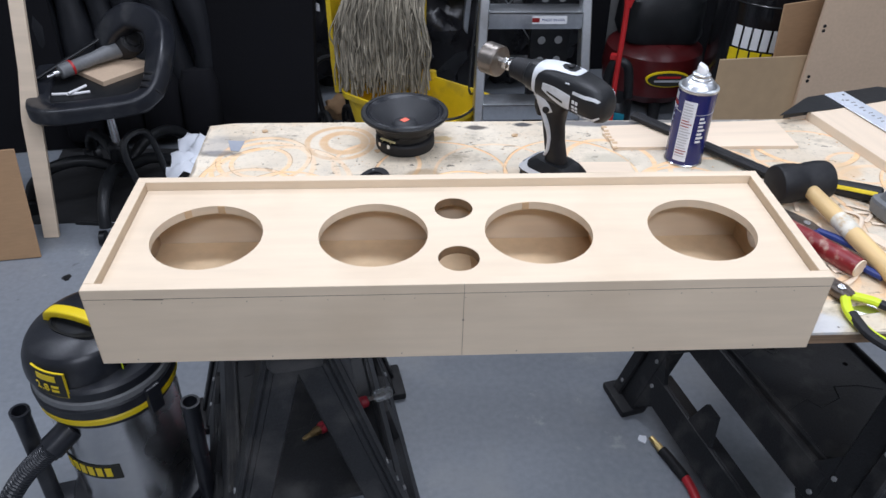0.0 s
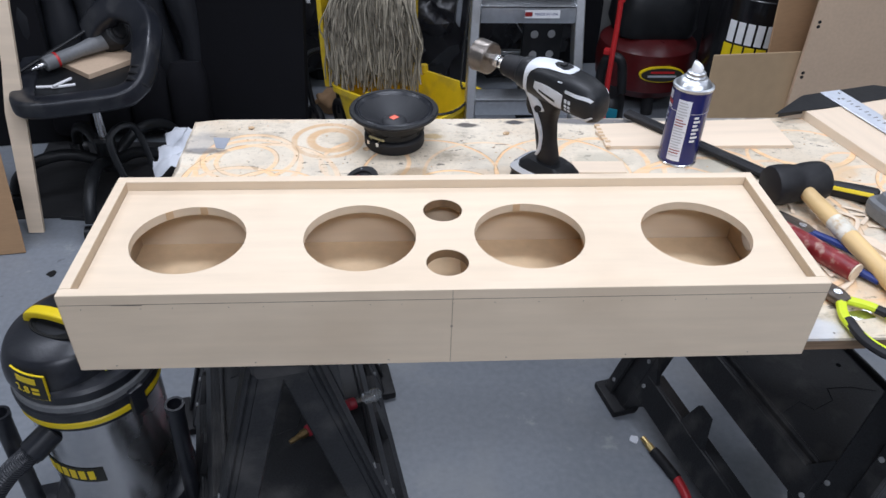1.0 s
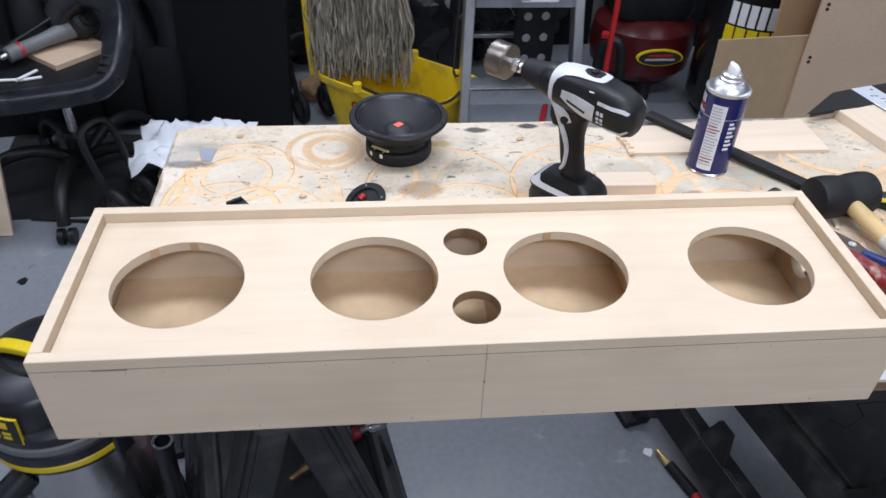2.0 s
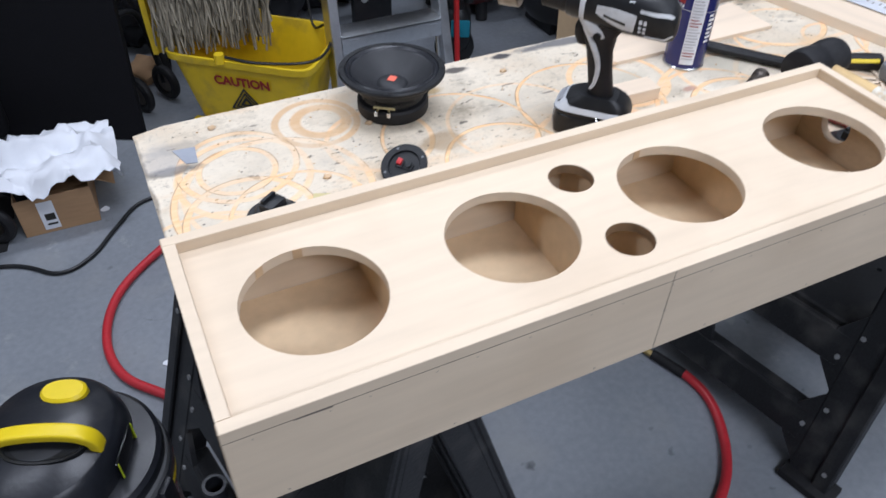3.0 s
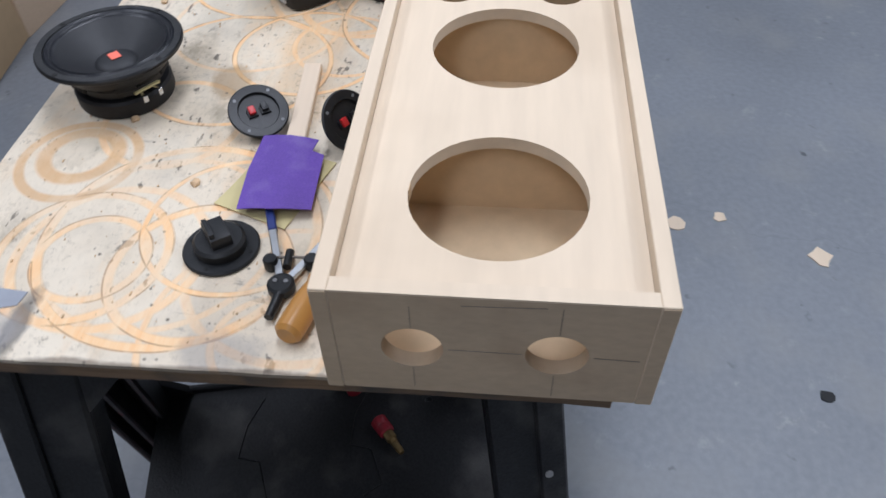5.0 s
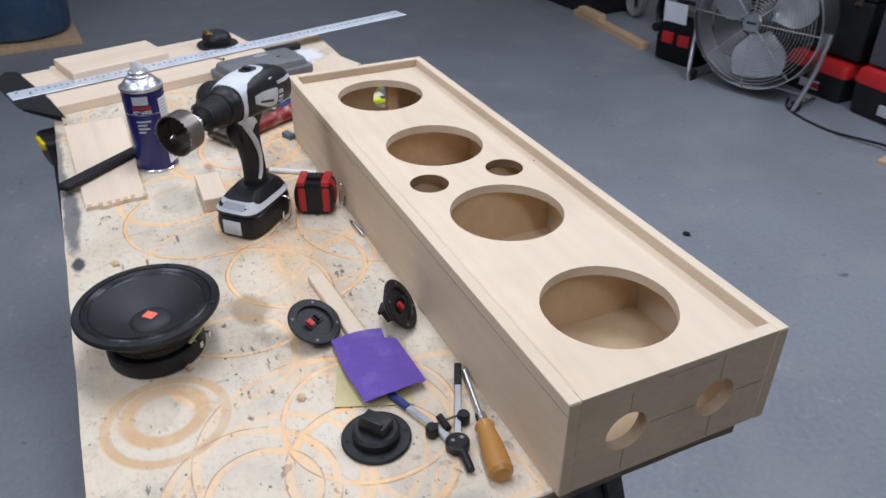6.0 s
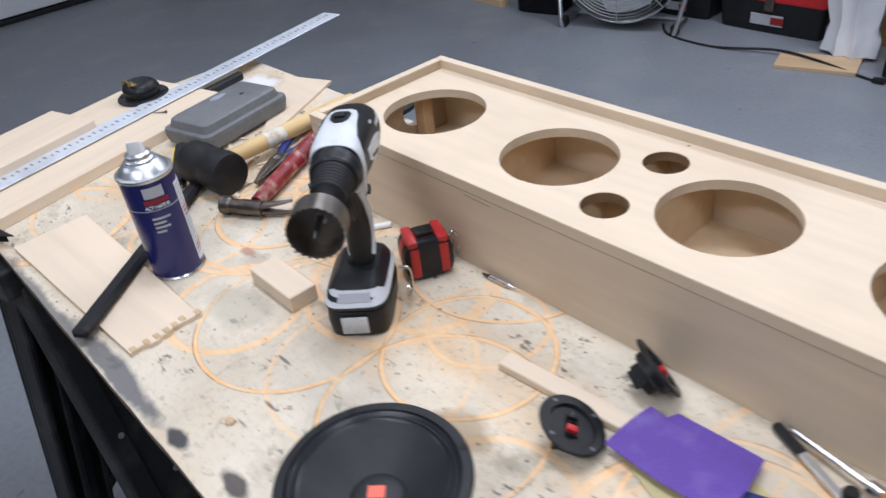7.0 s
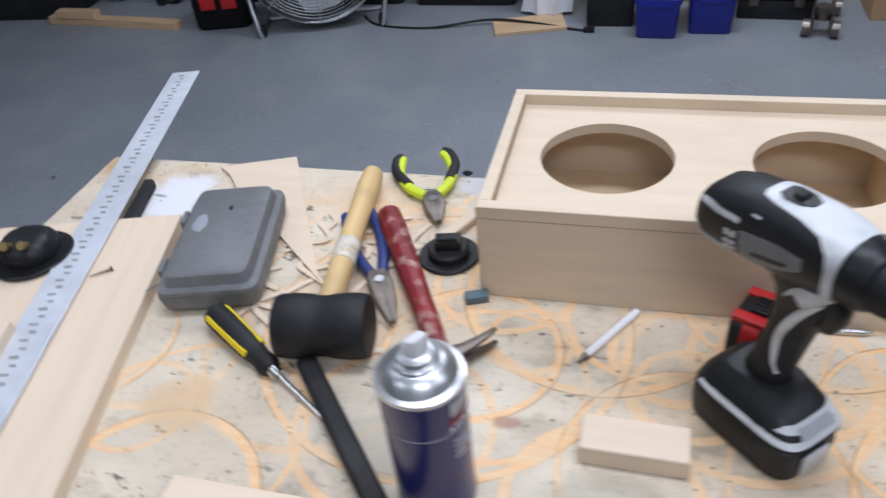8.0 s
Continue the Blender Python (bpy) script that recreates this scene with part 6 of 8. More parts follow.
for k in range(10):
    ca = radians(36 * k)
    o3 = Vector((0.9 * math.cos(ca), 0.35 * math.sin(ca), math.sin(ca))) * 0.0245
    bm = B()
    rail(bm, Vector((-0.008, -0.125, 0.361)) + o3, Vector((-0.021, -0.153, 0.346)) + o3, 0.004, 0.004, (0, 0, 1), 0.001)
    part("cuff_rib", bm, VAC_BLACK, cuff)

# air hose
HR = 0.0112
h1 = [(1.010, 0.442, HR), (1.036, 0.372, HR), (1.040, 0.300, HR), (1.014, 0.225, HR), (0.962, 0.145, HR), (0.895, 0.088, HR), (0.790, 0.034, HR), (0.650, 0.020, HR), (0.530, 0.045, HR), (0.405, 0.100, HR), (0.260, 0.245, HR), (0.130, 0.405, HR), (0.060, 0.540, HR), (0.0, 0.700, HR),
      (-0.080, 0.816, HR), (-0.172, 0.930, HR), (-0.192, 1.070, HR), (-0.136, 1.222, HR), (0.005, 1.355, HR), (0.180, 1.470, HR), (0.380, 1.545, HR), (0.62, 1.62, HR), (0.90, 1.80, HR), (1.05, 2.2, HR)]
ah = thing("air_hose", pose(0, 0, 0), "red rubber air hose lying in loops on the floor", "air hose")
bm = B()
tube(bm, curve_pts(h1, 8), HR, 12)
part("hose", bm, RED_HOSE, ah)
bm = B()
tube(bm, curve_pts([(1.002, 0.460, HR), (1.010, 0.442, HR), (1.034, 0.378, HR)], 5), 0.0128, 12)
part("hose_sleeve", bm, RUBBER, ah, "black strain relief")
bm = B()
cyl(bm, (0.994, 0.480, HR), (1.002, 0.459, HR), 0.0088, n=6)
cyl(bm, (0.986, 0.500, HR), (0.994, 0.480, HR), 0.0070, n=14)
part("hose_fitting", bm, BRASS, ah, "brass fitting")
ah2 = thing("air_hose", pose(0, 0, 0), "loop of red rubber air hose behind the sawhorse", "air hose")
bm = B()
tube(bm, curve_pts([(-0.075, 0.780, HR * 2.9), (-0.030, 0.840, HR), (0.028, 0.955, HR), (0.112, 1.000, HR), (0.195, 0.965, HR), (0.226, 0.895, HR), (0.216, 0.800, HR), (0.210, 0.640, HR), (0.270, 0.480, HR)], 8), HR, 12)
part("hose", bm, RED_HOSE, ah2)
bm = B()
tube(bm, curve_pts([(-0.75, 1.50, 0.006), (-0.411, 1.451, 0.006), (-0.279, 1.362, 0.006), (-0.190, 1.395, 0.006), (-0.110, 1.495, 0.006), (-0.020, 1.585, 0.006), (0.150, 1.578, 0.006), (0.335, 1.434, 0.006), (0.60, 1.35, 0.006), (0.9, 1.5, 0.006), (1.2, 1.9, 0.006)], 8), 0.006, 8)
tagged(part("power_cord", bm, PLASTIC), "black power cord snaking over the floor", "power cord")

# white paint flake and floor bits
random.seed(31)
for x, y, s in ((0.968, 0.505, 0.0165), (0.938, -0.632, 0.034), (1.027, -0.307, 0.030), (1.06, -0.42, 0.022), (-0.13, 1.60, 0.016), (0.03, 1.73, 0.012), (-0.073, 0.935, 0.012), (0.55, -0.55, 0.02), (1.30, -1.18, 0.02), (-0.68, 1.20, 0.02)):
    bm = B()
    k = 9
    prism(bm, [(x + s * random.uniform(0.6, 1.0) * math.cos(2 * PI * i / k), y + s * random.uniform(0.5, 0.9) * math.sin(2 * PI * i / k)) for i in range(k)], 0.0003, 0.003)
    tagged(part("floor_scrap", bm, PAPER if s < 0.017 else (PALE_WOOD if s > 0.021 else PLASTIC), smooth=0), "small scrap lying on the concrete floor", "scrap", "floor scraps")

# ---- back of the shop ----
# mop bucket
bk = thing("mop_bucket", pose(0.430, 1.800, 0, 0, 0, -39), "yellow wheeled mop bucket with caution marking", "mop bucket")


def rect_ring(z, a, c, p=9):
    return sup((0, 0, z), (a, 0, 0), (0, c, 0), p, 36)


bm = B()
rings_mesh(bm, [rect_ring(0.062, 0.150, 0.100), rect_ring(0.070, 0.170, 0.115), rect_ring(0.318, 0.222, 0.148), rect_ring(0.320, 0.236, 0.160), rect_ring(0.342, 0.238, 0.162), rect_ring(0.342, 0.228, 0.152), rect_ring(0.320, 0.216, 0.142), rect_ring(0.085, 0.164, 0.108)])
tub = part("tub", bm, YELLOW, bk, "yellow moulded plastic tub")
for y in (-1, 1):
    bm = B()
    cyl(bm, (-0.045, y * 0.157, 0.335), (-0.045, y * 0.157, 0.362), 0.017, 0.014, n=16)
    part("rim_lug", bm, YELLOW, tub)
fm = pose(0.008, -0.1475, 0.268, 97.5, 0, 0)
lettering("caution_text", "CAUTION", 0.043, INK_RED, tub, fm @ Matrix.Diagonal((0.92, 1, 1, 1)), bold=0.0016)
fm2 = pose(0.008, -0.1365, 0.193, 97.5, 0, 0)
bm = B()
for k0, k1 in ((0.066, 0.054), (0.047, 0.036), (0.028, 0.012)):
    tri0 = [(k0 * math.cos(radians(a)), k0 * 0.85 * math.sin(radians(a))) for a in (90, 210, 330)]
    tri1 = [(k1 * math.cos(radians(a)), k1 * 0.85 * math.sin(radians(a))) for a in (90, 210, 330)]
    for i in range(3):
        j = (i + 1) % 3
        prism(bm, [tri0[i], tri0[j], tri1[j], tri1[i]], 0.0, 0.0012, fm2)
part("warning_triangle", bm, INK_BLACK, tub, "printed black triangle sign", smooth=0)
bm = B()
prism(bm, [(-0.035, -0.058), (0.035, -0.058), (0.035, -0.042), (-0.035, -0.042)], 0, 0.0012, fm2)
part("print_bar", bm, INK_RED, tub, smooth=0)
for x, y in ((-0.150, -0.100), (0.150, -0.100), (-0.150, 0.100), (0.150, 0.100)):
    bm = B()
    torus(bm, (x, y, 0.026), (0.3, 1, 0), 0.017, 0.009, 20, 8)
    wh = part("caster", bm, RUBBER, bk)
    bm = B()
    cyl(bm, (x, y, 0.040), (x, y, 0.072), 0.012, n=12)
    box(bm, (x, y, 0.035), (0.012, 0.030, 0.026), 0.003)
    part("caster_fork", bm, DARK_STEEL, wh)
bm = B()
box(bm, (-0.16, -0.128, 0.083), (0.06, 0.025, 0.05), 0.006)
part("corner_foot", bm, YELLOW, bk)
# wringer hung on the rim
bm = B()
wm = pose(-0.150, 0.045, 0.30, 0, 0, 26)
for s in (-1, 1):
    poly = [(-0.075, 0.0), (0.070, 0.0), (0.085, 0.20), (0.095, 0.36), (-0.105, 0.36), (-0.095, 0.12)]
    prism(bm, poly, (-0.190 if s < 0 else 0.105) - 0.008, (-0.190 if s < 0 else 0.105) + 0.008, wm @ Matrix(((0, 0, 1, 0), (1, 0, 0, 0), (0, 1, 0, 0), (0, 0, 0, 1))))
box(bm, (-0.042, 0.080, 0.20), (0.29, 0.014, 0.34), 0.004, wm)
box(bm, (-0.042, -0.060, 0.06), (0.29, 0.014, 0.12), 0.004, wm)
wr = part("wringer", bm, YELLOW, bk, "yellow side-press wringer")
bm = B()
for z in (0.12, 0.20, 0.28):
    cyl(bm, wm @ Vector((-0.1975, -0.03, z)), wm @ Vector((-0.1985, -0.03, z)), 0.014, n=16)
part("wringer_hole", bm, HOLE, wr)
bm = B()
cyl(bm, wm @ Vector((-0.13, 0.0, 0.10)), wm @ Vector((0.13, 0.0, 0.10)), 0.02, n=16)
part("press_roller", bm, YELLOW, wr)
bm = B()
tube(bm, curve_pts([(0.05, 0.30, 0.60), (0.12, 0.16, 0.345), (0.19, 0.10, 0.36), (0.235, 0.02, 0.345), (0.22, -0.10, 0.345), (0.08, -0.152, 0.347), (-0.03, -0.150, 0.350)], 8), 0.0045, 8)
part("loose_wire", bm, PLASTIC, bk, "thin black cable over the rim")

# mop
mp = thing("string_mop", wm_world := pose(0.430, 1.800, 0, 0, 0, -39) @ wm, "grey string mop head hanging in the wringer", "mop")
bm = B()
random.seed(17)
for i in range(380):
    fx, ly = random.uniform(-1, 1), random.uniform(0, 1)
    x0, y0 = fx * 0.125, -0.02 + 0.06 * random.random()
    x1 = fx * 0.150 + random.uniform(-0.028, 0.028)
    zt, zb = 0.415 + random.uniform(-0.03, 0.03) - 0.06 * fx * fx, 0.02 + random.uniform(0, 0.13)
    yf = -0.100 - 0.045 * ly
    pts = [(x0, y0, zt), (x0 * 1.08, (y0 + yf) * 0.5, zt + 0.018), (x0 * 0.5 + x1 * 0.5, yf, zt - 0.04)]
    sway = random.uniform(-0.009, 0.009)
    m3 = [(x1 + sway * math.sin(w * 7 + i) + random.uniform(-0.006, 0.006), yf - 0.012 * random.random() + random.uniform(-0.010, 0.010), zt - 0.05 - (zt - 0.05 - zb) * w) for w in (0.22, 0.4, 0.58, 0.78, 1.0)]
    tube(bm, curve_pts(pts + m3, 3), random.uniform(0.0024, 0.0040), 5)
tagged(part("yarn", bm, MOP, mp, "tangled grey cotton yarn"), kind="stuff")
bm = B()
box(bm, (0, 0.0, 0.40), (0.16, 0.03, 0.04), 0.008)
part("mop_clamp", bm, DARK_STEEL, mp)
bm = B()
cyl(bm, (0, 0.0, 0.41), (0.02, 0.30, 1.45), 0.012, n=14)
part("mop_pole", bm, PINE, mp)

# stepladder
ld = thing("step_ladder", pose(0.822, 1.60, 0), "aluminium step ladder standing open", "step ladder")
for s in (-1, 1):
    bm = B()
    rail(bm, (s * 0.195, 0.0, 0.0), (s * 0.135, 0.36, 1.55), 0.030, 0.070, (0, 1, 0))
    rl = part("front_rail", bm, ALU, ld)
    bm = B()
    rail(bm, (s * 0.185, 0.93, 0.0), (s * 0.130, 0.42, 1.55), 0.024, 0.040, (0, 1, 0))
    part("rear_rail", bm, ALU, ld)
    bm = B()
    box(bm, (s * 0.195, 0.0, 0.014), (0.045, 0.085, 0.028), 0.005)
    part("foot", bm, RUBBER, rl)
    bm = B()
    tube(bm, [(s * 0.170, 0.09, 0.36), (s * 0.150, 0.0, 0.05)], 0.006, 8)
    part("tread_brace", bm, ALU, ld)
for z in (0.07, 0.365, 0.66, 0.955, 1.25):
    k = z / 1.55
    bm = B()
    w = 2 * (0.195 - 0.06 * k) - 0.03
    box(bm, (0, 0.36 * k, z), (w, 0.085, 0.008), 0.002)
    box(bm, (0, 0.36 * k - 0.040, z - 0.025), (w, 0.005, 0.055), 0.001)
    box(bm, (0, 0.36 * k + 0.040, z - 0.025), (w, 0.005, 0.055), 0.001)
    td = part("tread", bm, ALU, ld)
    if abs(z - 0.66) < 0.01:
        bm = B()
        box(bm, (0.045, 0.36 * k - 0.0435, z - 0.022), (0.115, 0.001, 0.026), 0)
        st = part("sticker", bm, WHITE, td, "white sticker")
        bm = B()
        box(bm, (0.000, 0.36 * k - 0.0446, z - 0.022), (0.024, 0.001, 0.014), 0)
        part("sticker_flag", bm, INK_RED, st)
        lettering("sticker_text", "MADE IN USA", 0.0125, GRIP_BLUE, st, pose(0.058, 0.36 * k - 0.0443, z - 0.022, 90, 0, 0))
for z in (0.20, 0.55, 0.95):
    k = z / 1.55
    bm = B()
    rail(bm, (-0.18 + 0.05 * k, 0.93 - 0.51 * k, z), (0.18 - 0.05 * k, 0.93 - 0.51 * k, z), 0.018, 0.034, (0, 1, 0))
    part("rear_bar", bm, ALU, ld)
    for s in (-1, 1):
        bm = B()
        rail(bm, (s * (0.18 - 0.05 * k), 0.93 - 0.51 * k, z), (-s * 0.02, 0.93 - 0.51 * (z + 0.3) / 1.55, z + 0.3), 0.004, 0.02, (0, 1, 0))
        part("rear_brace", bm, ALU, ld)

# office chair stripped to seat and low arm band
ch = thing("office_chair", pose(-0.620, 1.695, 0, 0, 0, 14), "black office chair on a five-star base", "office chair")
bm = B()
loft_z(bm, [(0.385, 0, 0, 0.15, 0.17), (0.392, 0, 0, 0.170, 0.195), (0.420, 0, 0, 0.175, 0.200), (0.435, 0, 0, 0.170, 0.195), (0.440, 0, 0, 0.14, 0.16)], 4.5, 40)
part("seat", bm, PLASTIC, ch, "flat black seat pad")
bm = B()
arm = curve_pts([(-0.175, 0.16, 0.425), (-0.178, -0.08, 0.428), (-0.150, -0.190, 0.430), (-0.02, -0.205, 0.432), (0.115, -0.200, 0.440), (0.175, -0.170, 0.470), (0.205, -0.095, 0.530), (0.215, -0.010, 0.572), (0.195, 0.060, 0.600), (0.130, 0.115, 0.606), (0.075, 0.135, 0.575), (0.030, 0.150, 0.520)], 8)
tube(bm, arm, [0.036 + 0.008 * min(1, max(0, (i - 35) / 20)) for i in range(len(arm))], 24, flat=0.78, square=4.5)
arm_part = part("arm_band", bm, VAC_BLACK, ch, "moulded black arm band")
for i in range(3):
    bm = B()
    torus(bm, (0.168 + i * 0.010, -0.178 + i * 0.018, 0.462 + i * 0.013), (0.5, 0.6, 0.6), 0.034, 0.006, 20, 8)
    part("rib", bm, RUBBER, arm_part)
bm = B()
cyl(bm, (0, 0, 0.14), (0, 0, 0.39), 0.014, n=20)
part("gas_column", bm, STEEL, ch)
bm = B()
lathe(bm, [(0.030, 0.085), (0.034, 0.10), (0.034, 0.20), (0.026, 0.21)], 24)
part("column_sleeve", bm, PLASTIC, ch)
for i in range(5):
    a = radians(-100 + 72 * i)
    ca, sa = math.cos(a), math.sin(a)
    bm = B()
    tube(bm, curve_pts([(0.02 * ca, 0.02 * sa, 0.115), (0.12 * ca, 0.12 * sa, 0.165), (0.22 * ca, 0.22 * sa, 0.160), (0.29 * ca, 0.29 * sa, 0.115), (0.315 * ca, 0.315 * sa, 0.065)], 6), 0.020, 12)
    lg = part("base_leg", bm, PLASTIC, ch)
    for s in (-1, 1):
        bm = B()
        c = Vector((0.318 * ca - s * 0.016 * sa, 0.318 * sa + s * 0.016 * ca, 0.026))
        d = Vector((-sa, ca, 0))
        cyl(bm, c - d * 0.009, c + d * 0.009, 0.026, n=20)
        part("caster", bm, PLASTIC, lg)

board("mdf_offcut", pose(-0.602, 1.780, 0.4402, 0, 0, 50), (0.19, 0.18, 0.018), MDF, "square MDF offcut resting on the chair seat")
ng = thing("air_grinder", pose(-0.632, 1.787, 0.4585 + 0.034, 0, -6, 45), "grey pneumatic angle tool lying on an MDF offcut", "air tool")
bm = B()
lathe(bm, [(0.020, -0.15), (0.024, -0.147), (0.0245, -0.105), (0.021, -0.10), (0.021, -0.03), (0.026, 0.02), (0.030, 0.06)], 28, pose(0, 0, 0, 0, 90, 0))
part("body", bm, GREY_PL, ng, "grey metal tool body")
bm = B()
lathe(bm, [(0.0252, -0.112), (0.0258, -0.110), (0.0258, -0.106), (0.0252, -0.104)], 28, pose(0, 0, 0, 0, 90, 0))
part("red_band", bm, RED, ng)
bm = B()
lathe(bm, [(0.030, -0.045), (0.046, -0.038), (0.050, -0.01), (0.050, 0.020), (0.044, 0.034), (0.030, 0.040), (0.026, 0.038), (0.024, 0.044), (0.010, 0.046)], 32, pose(0.098, 0, 0.004, 58, 0, 20))
hd = part("head", bm, RUBBER, ng, "round black tool head")
bm = B()
torus(bm, (0.098, -0.034, 0.026), (0.2, -0.85, 0.5), 0.022, 0.004, 24, 8)
part("head_ring", bm, PLASTIC, hd)
bm = B()
lathe(bm, [(0.010, -0.195), (0.006, -0.190), (0.006, -0.172), (0.011, -0.168), (0.011, -0.150)], 14, pose(0, 0, 0, 0, 90, 0))
part("air_inlet", bm, STEEL, ng)
bm = B()
rail(bm, (-0.22, 0.03, -0.004), (0.06, 0.035, 0.045), 0.016, 0.010)
part("throttle_lever", bm, PLASTIC, ng, "black lever")
for i, (x, y, a) in enumerate(((-0.70, 1.585, 5), (-0.655, 1.590, 20), (-0.66, 1.600, 60))):
    bm = B()
    cyl(bm, (-0.035, 0, 0.005), (0.035, 0, 0.005), 0.0045, n=10)
    o = part("chalk_stick", bm, WHITE)
    o.matrix_basis = pose(x, y, 0.4402 + 0.008 * (i == 2), 0, 0, a)
    tagged(o, "short white plastic rod lying on the chair", "plastic rod", "white rods on the chair")

# quilted cover hanging behind the chair
pc = thing("padded_cover", pose(-0.74, 2.16, 0, -4, 0, 6), "black quilted moving cover standing behind the chair", "padded cover")
for i in range(7):
    bm = B()
    x = -0.36 + i * 0.115
    pts = curve_pts([(x + 0.05 * math.sin(i * 1.7), 0.01 * (i % 3), 0.03), (x + 0.02, -0.02, 0.35), (x - 0.02 + 0.03 * math.sin(i), 0.0, 0.75), (x + 0.03 * i / 7, 0.02, 1.25)], 6)
    tube(bm, pts, [0.056 + 0.010 * math.sin(k * 0.9 + i) for k in range(len(pts))], 14)
    part("quilted_fold", bm, QUILT, pc)

# leaning sheets
def leaning(name, base, w, hgt, th, rz, lean, material, label, cat, bevel=0.002):
    bm2 = B()
    box(bm2, (0, 0, hgt / 2), (w, th, hgt), bevel, seg=1)
    o = part(name, bm2, material, smooth=0)
    o.matrix_basis = pose(base[0], base[1], 0.002, 0, 0, rz) @ pose(0, 0, 0, -lean, 0, 0)
    return tagged(o, label, cat)


leaning("black_panel", (-0.300, 2.105, 0), 0.78, 1.55, 0.022, -28, 6, CLOTH_BLACK, "large matte black panel leaning upright", "panel")
leaning("black_panel", (-1.130, 2.020, 0), 0.46, 1.45, 0.022, 8, 7, CLOTH_BLACK, "tall black panel leaning beside a plank", "panel")
leaning("black_panel", (0.75, 2.800, 0), 1.25, 1.45, 0.022, 2, 3, CLOTH_BLACK, "wide black panel leaning on the back wall", "panel")
leaning("black_panel", (2.05, 2.780, 0), 1.25, 1.45, 0.022, -2, 3, CLOTH_BLACK, "wide black panel behind the compressors", "panel")
leaning("cardboard_sheet", (-0.945, 1.290, 0), 0.30, 0.36, 0.006, 8, 14, CARD, "creased brown cardboard sheet leaning low", "cardboard")
pk = thing("wood_plank", pose(-0.805, 1.425, 0.002, 0, 0, 8) @ pose(0, 0, 0, -14, 5, 0), "pale wooden plank with curved notch, leaning", "plank")
bm = B()
prism(bm, [(-0.022, 0.0), (0.024, 0.0), (0.020, 0.50), (0.018, 1.35), (-0.034, 1.35), (-0.034, 0.95), (-0.022, 0.80), (-0.024, 0.55), (-0.036, 0.40)], -0.009, 0.009, pose(0, 0, 0, 90, 0, 0))
part("board", bm, PALE_WOOD, pk, smooth=0)
pc = thing("padded_bench_seat", pose(-0.985, 2.24, 0, -8, 0, 4), "black padded seat back with upright channels", "padded seat")
for i in range(6):
    bm = B()
    rings_mesh(bm, [sup((-0.42 + i * 0.165, 0, z), (a, 0, 0), (0, c, 0), 3, 20) for z, a, c in ((0.03, 0.07, 0.05), (0.06, 0.080, 0.07), (0.6, 0.082, 0.085), (1.25, 0.080, 0.07), (1.30, 0.07, 0.05))])
    part("padded_channel", bm, CLOTH_BLACK, pc)
bm = B()
tube(bm, curve_pts([(0.30, -0.10, 0.06), (0.40, -0.12, 0.25), (0.42, -0.12, 0.40), (0.36, -0.11, 0.55)], 6), 0.045, 12)
part("side_bolster", bm, CLOTH_BLACK, pc)
for i in range(4):
    bm = B()
    loft_z(bm, [(0.01, 0.10 + i * 0.15, -0.165, 0.066, 0.075), (0.03, 0.10 + i * 0.15, -0.165, 0.076, 0.085), (0.22, 0.10 + i * 0.15, -0.15, 0.076, 0.080), (0.27, 0.10 + i * 0.15, -0.14, 0.060, 0.060)], 3.2, 20)
    part("seat_cushion", bm, CLOTH_BLACK, pc)
bm = B()
prism(bm, [(-0.92, 1.50), (-0.40, 1.52), (-0.32, 2.02), (-0.98, 2.04)], 0.0003, 0.004)
tagged(part("dusty_mat", bm, DUST, smooth=0), "dusty black mat lying under the chair", "mat")

# cardboard box with white paper
cb = thing("cardboard_box", pose(-0.245, 1.655, 0, 0, 0, -1), "small open cardboard box with shipping label", "cardboard box")
for c, s in (((0, -0.098, 0.062), (0.20, 0.004, 0.124)), ((0, 0.098, 0.062), (0.20, 0.004, 0.124)), ((-0.098, 0, 0.062), (0.004, 0.192, 0.124)), ((0.098, 0, 0.062), (0.004, 0.192, 0.124)), ((0, 0, 0.003), (0.192, 0.192, 0.004))):
    bm = B()
    box(bm, c, s, 0.001, seg=1)
    part("panel", bm, CARD, cb, smooth=0)
bm = B()
box(bm, (0, 0, 0), (0.07, 0.12, 0.003), 0.0005, pose(0.135, 0.0, 0.105, 0, 30, 0), 1)
part("flap", bm, CARD, cb, smooth=0)
bm = B()
box(bm, (-0.025, -0.1008, 0.060), (0.042, 0.001, 0.095), 0, pose(0, 0, 0, 0, 0, 0))
sl = part("shipping_label", bm, PAPER, cb, "white label with dark print bars", smooth=0)
for z, hgt in ((0.055, 0.022), (0.030, 0.006)):
    bm = B()
    box(bm, (-0.022, -0.1018, z), (0.026, 0.001, hgt), 0)
    part("print_bar", bm, INK_BLACK, sl, smooth=0)
bm = B()
cloth(bm, (-0.235, 1.66, 0.135), 0.205, 0.150, 0.060, 2.0, 26, 0.06)
tagged(part("white_paper", bm, PAPER, smooth=70), "crumpled white packing paper on an open box", "paper")


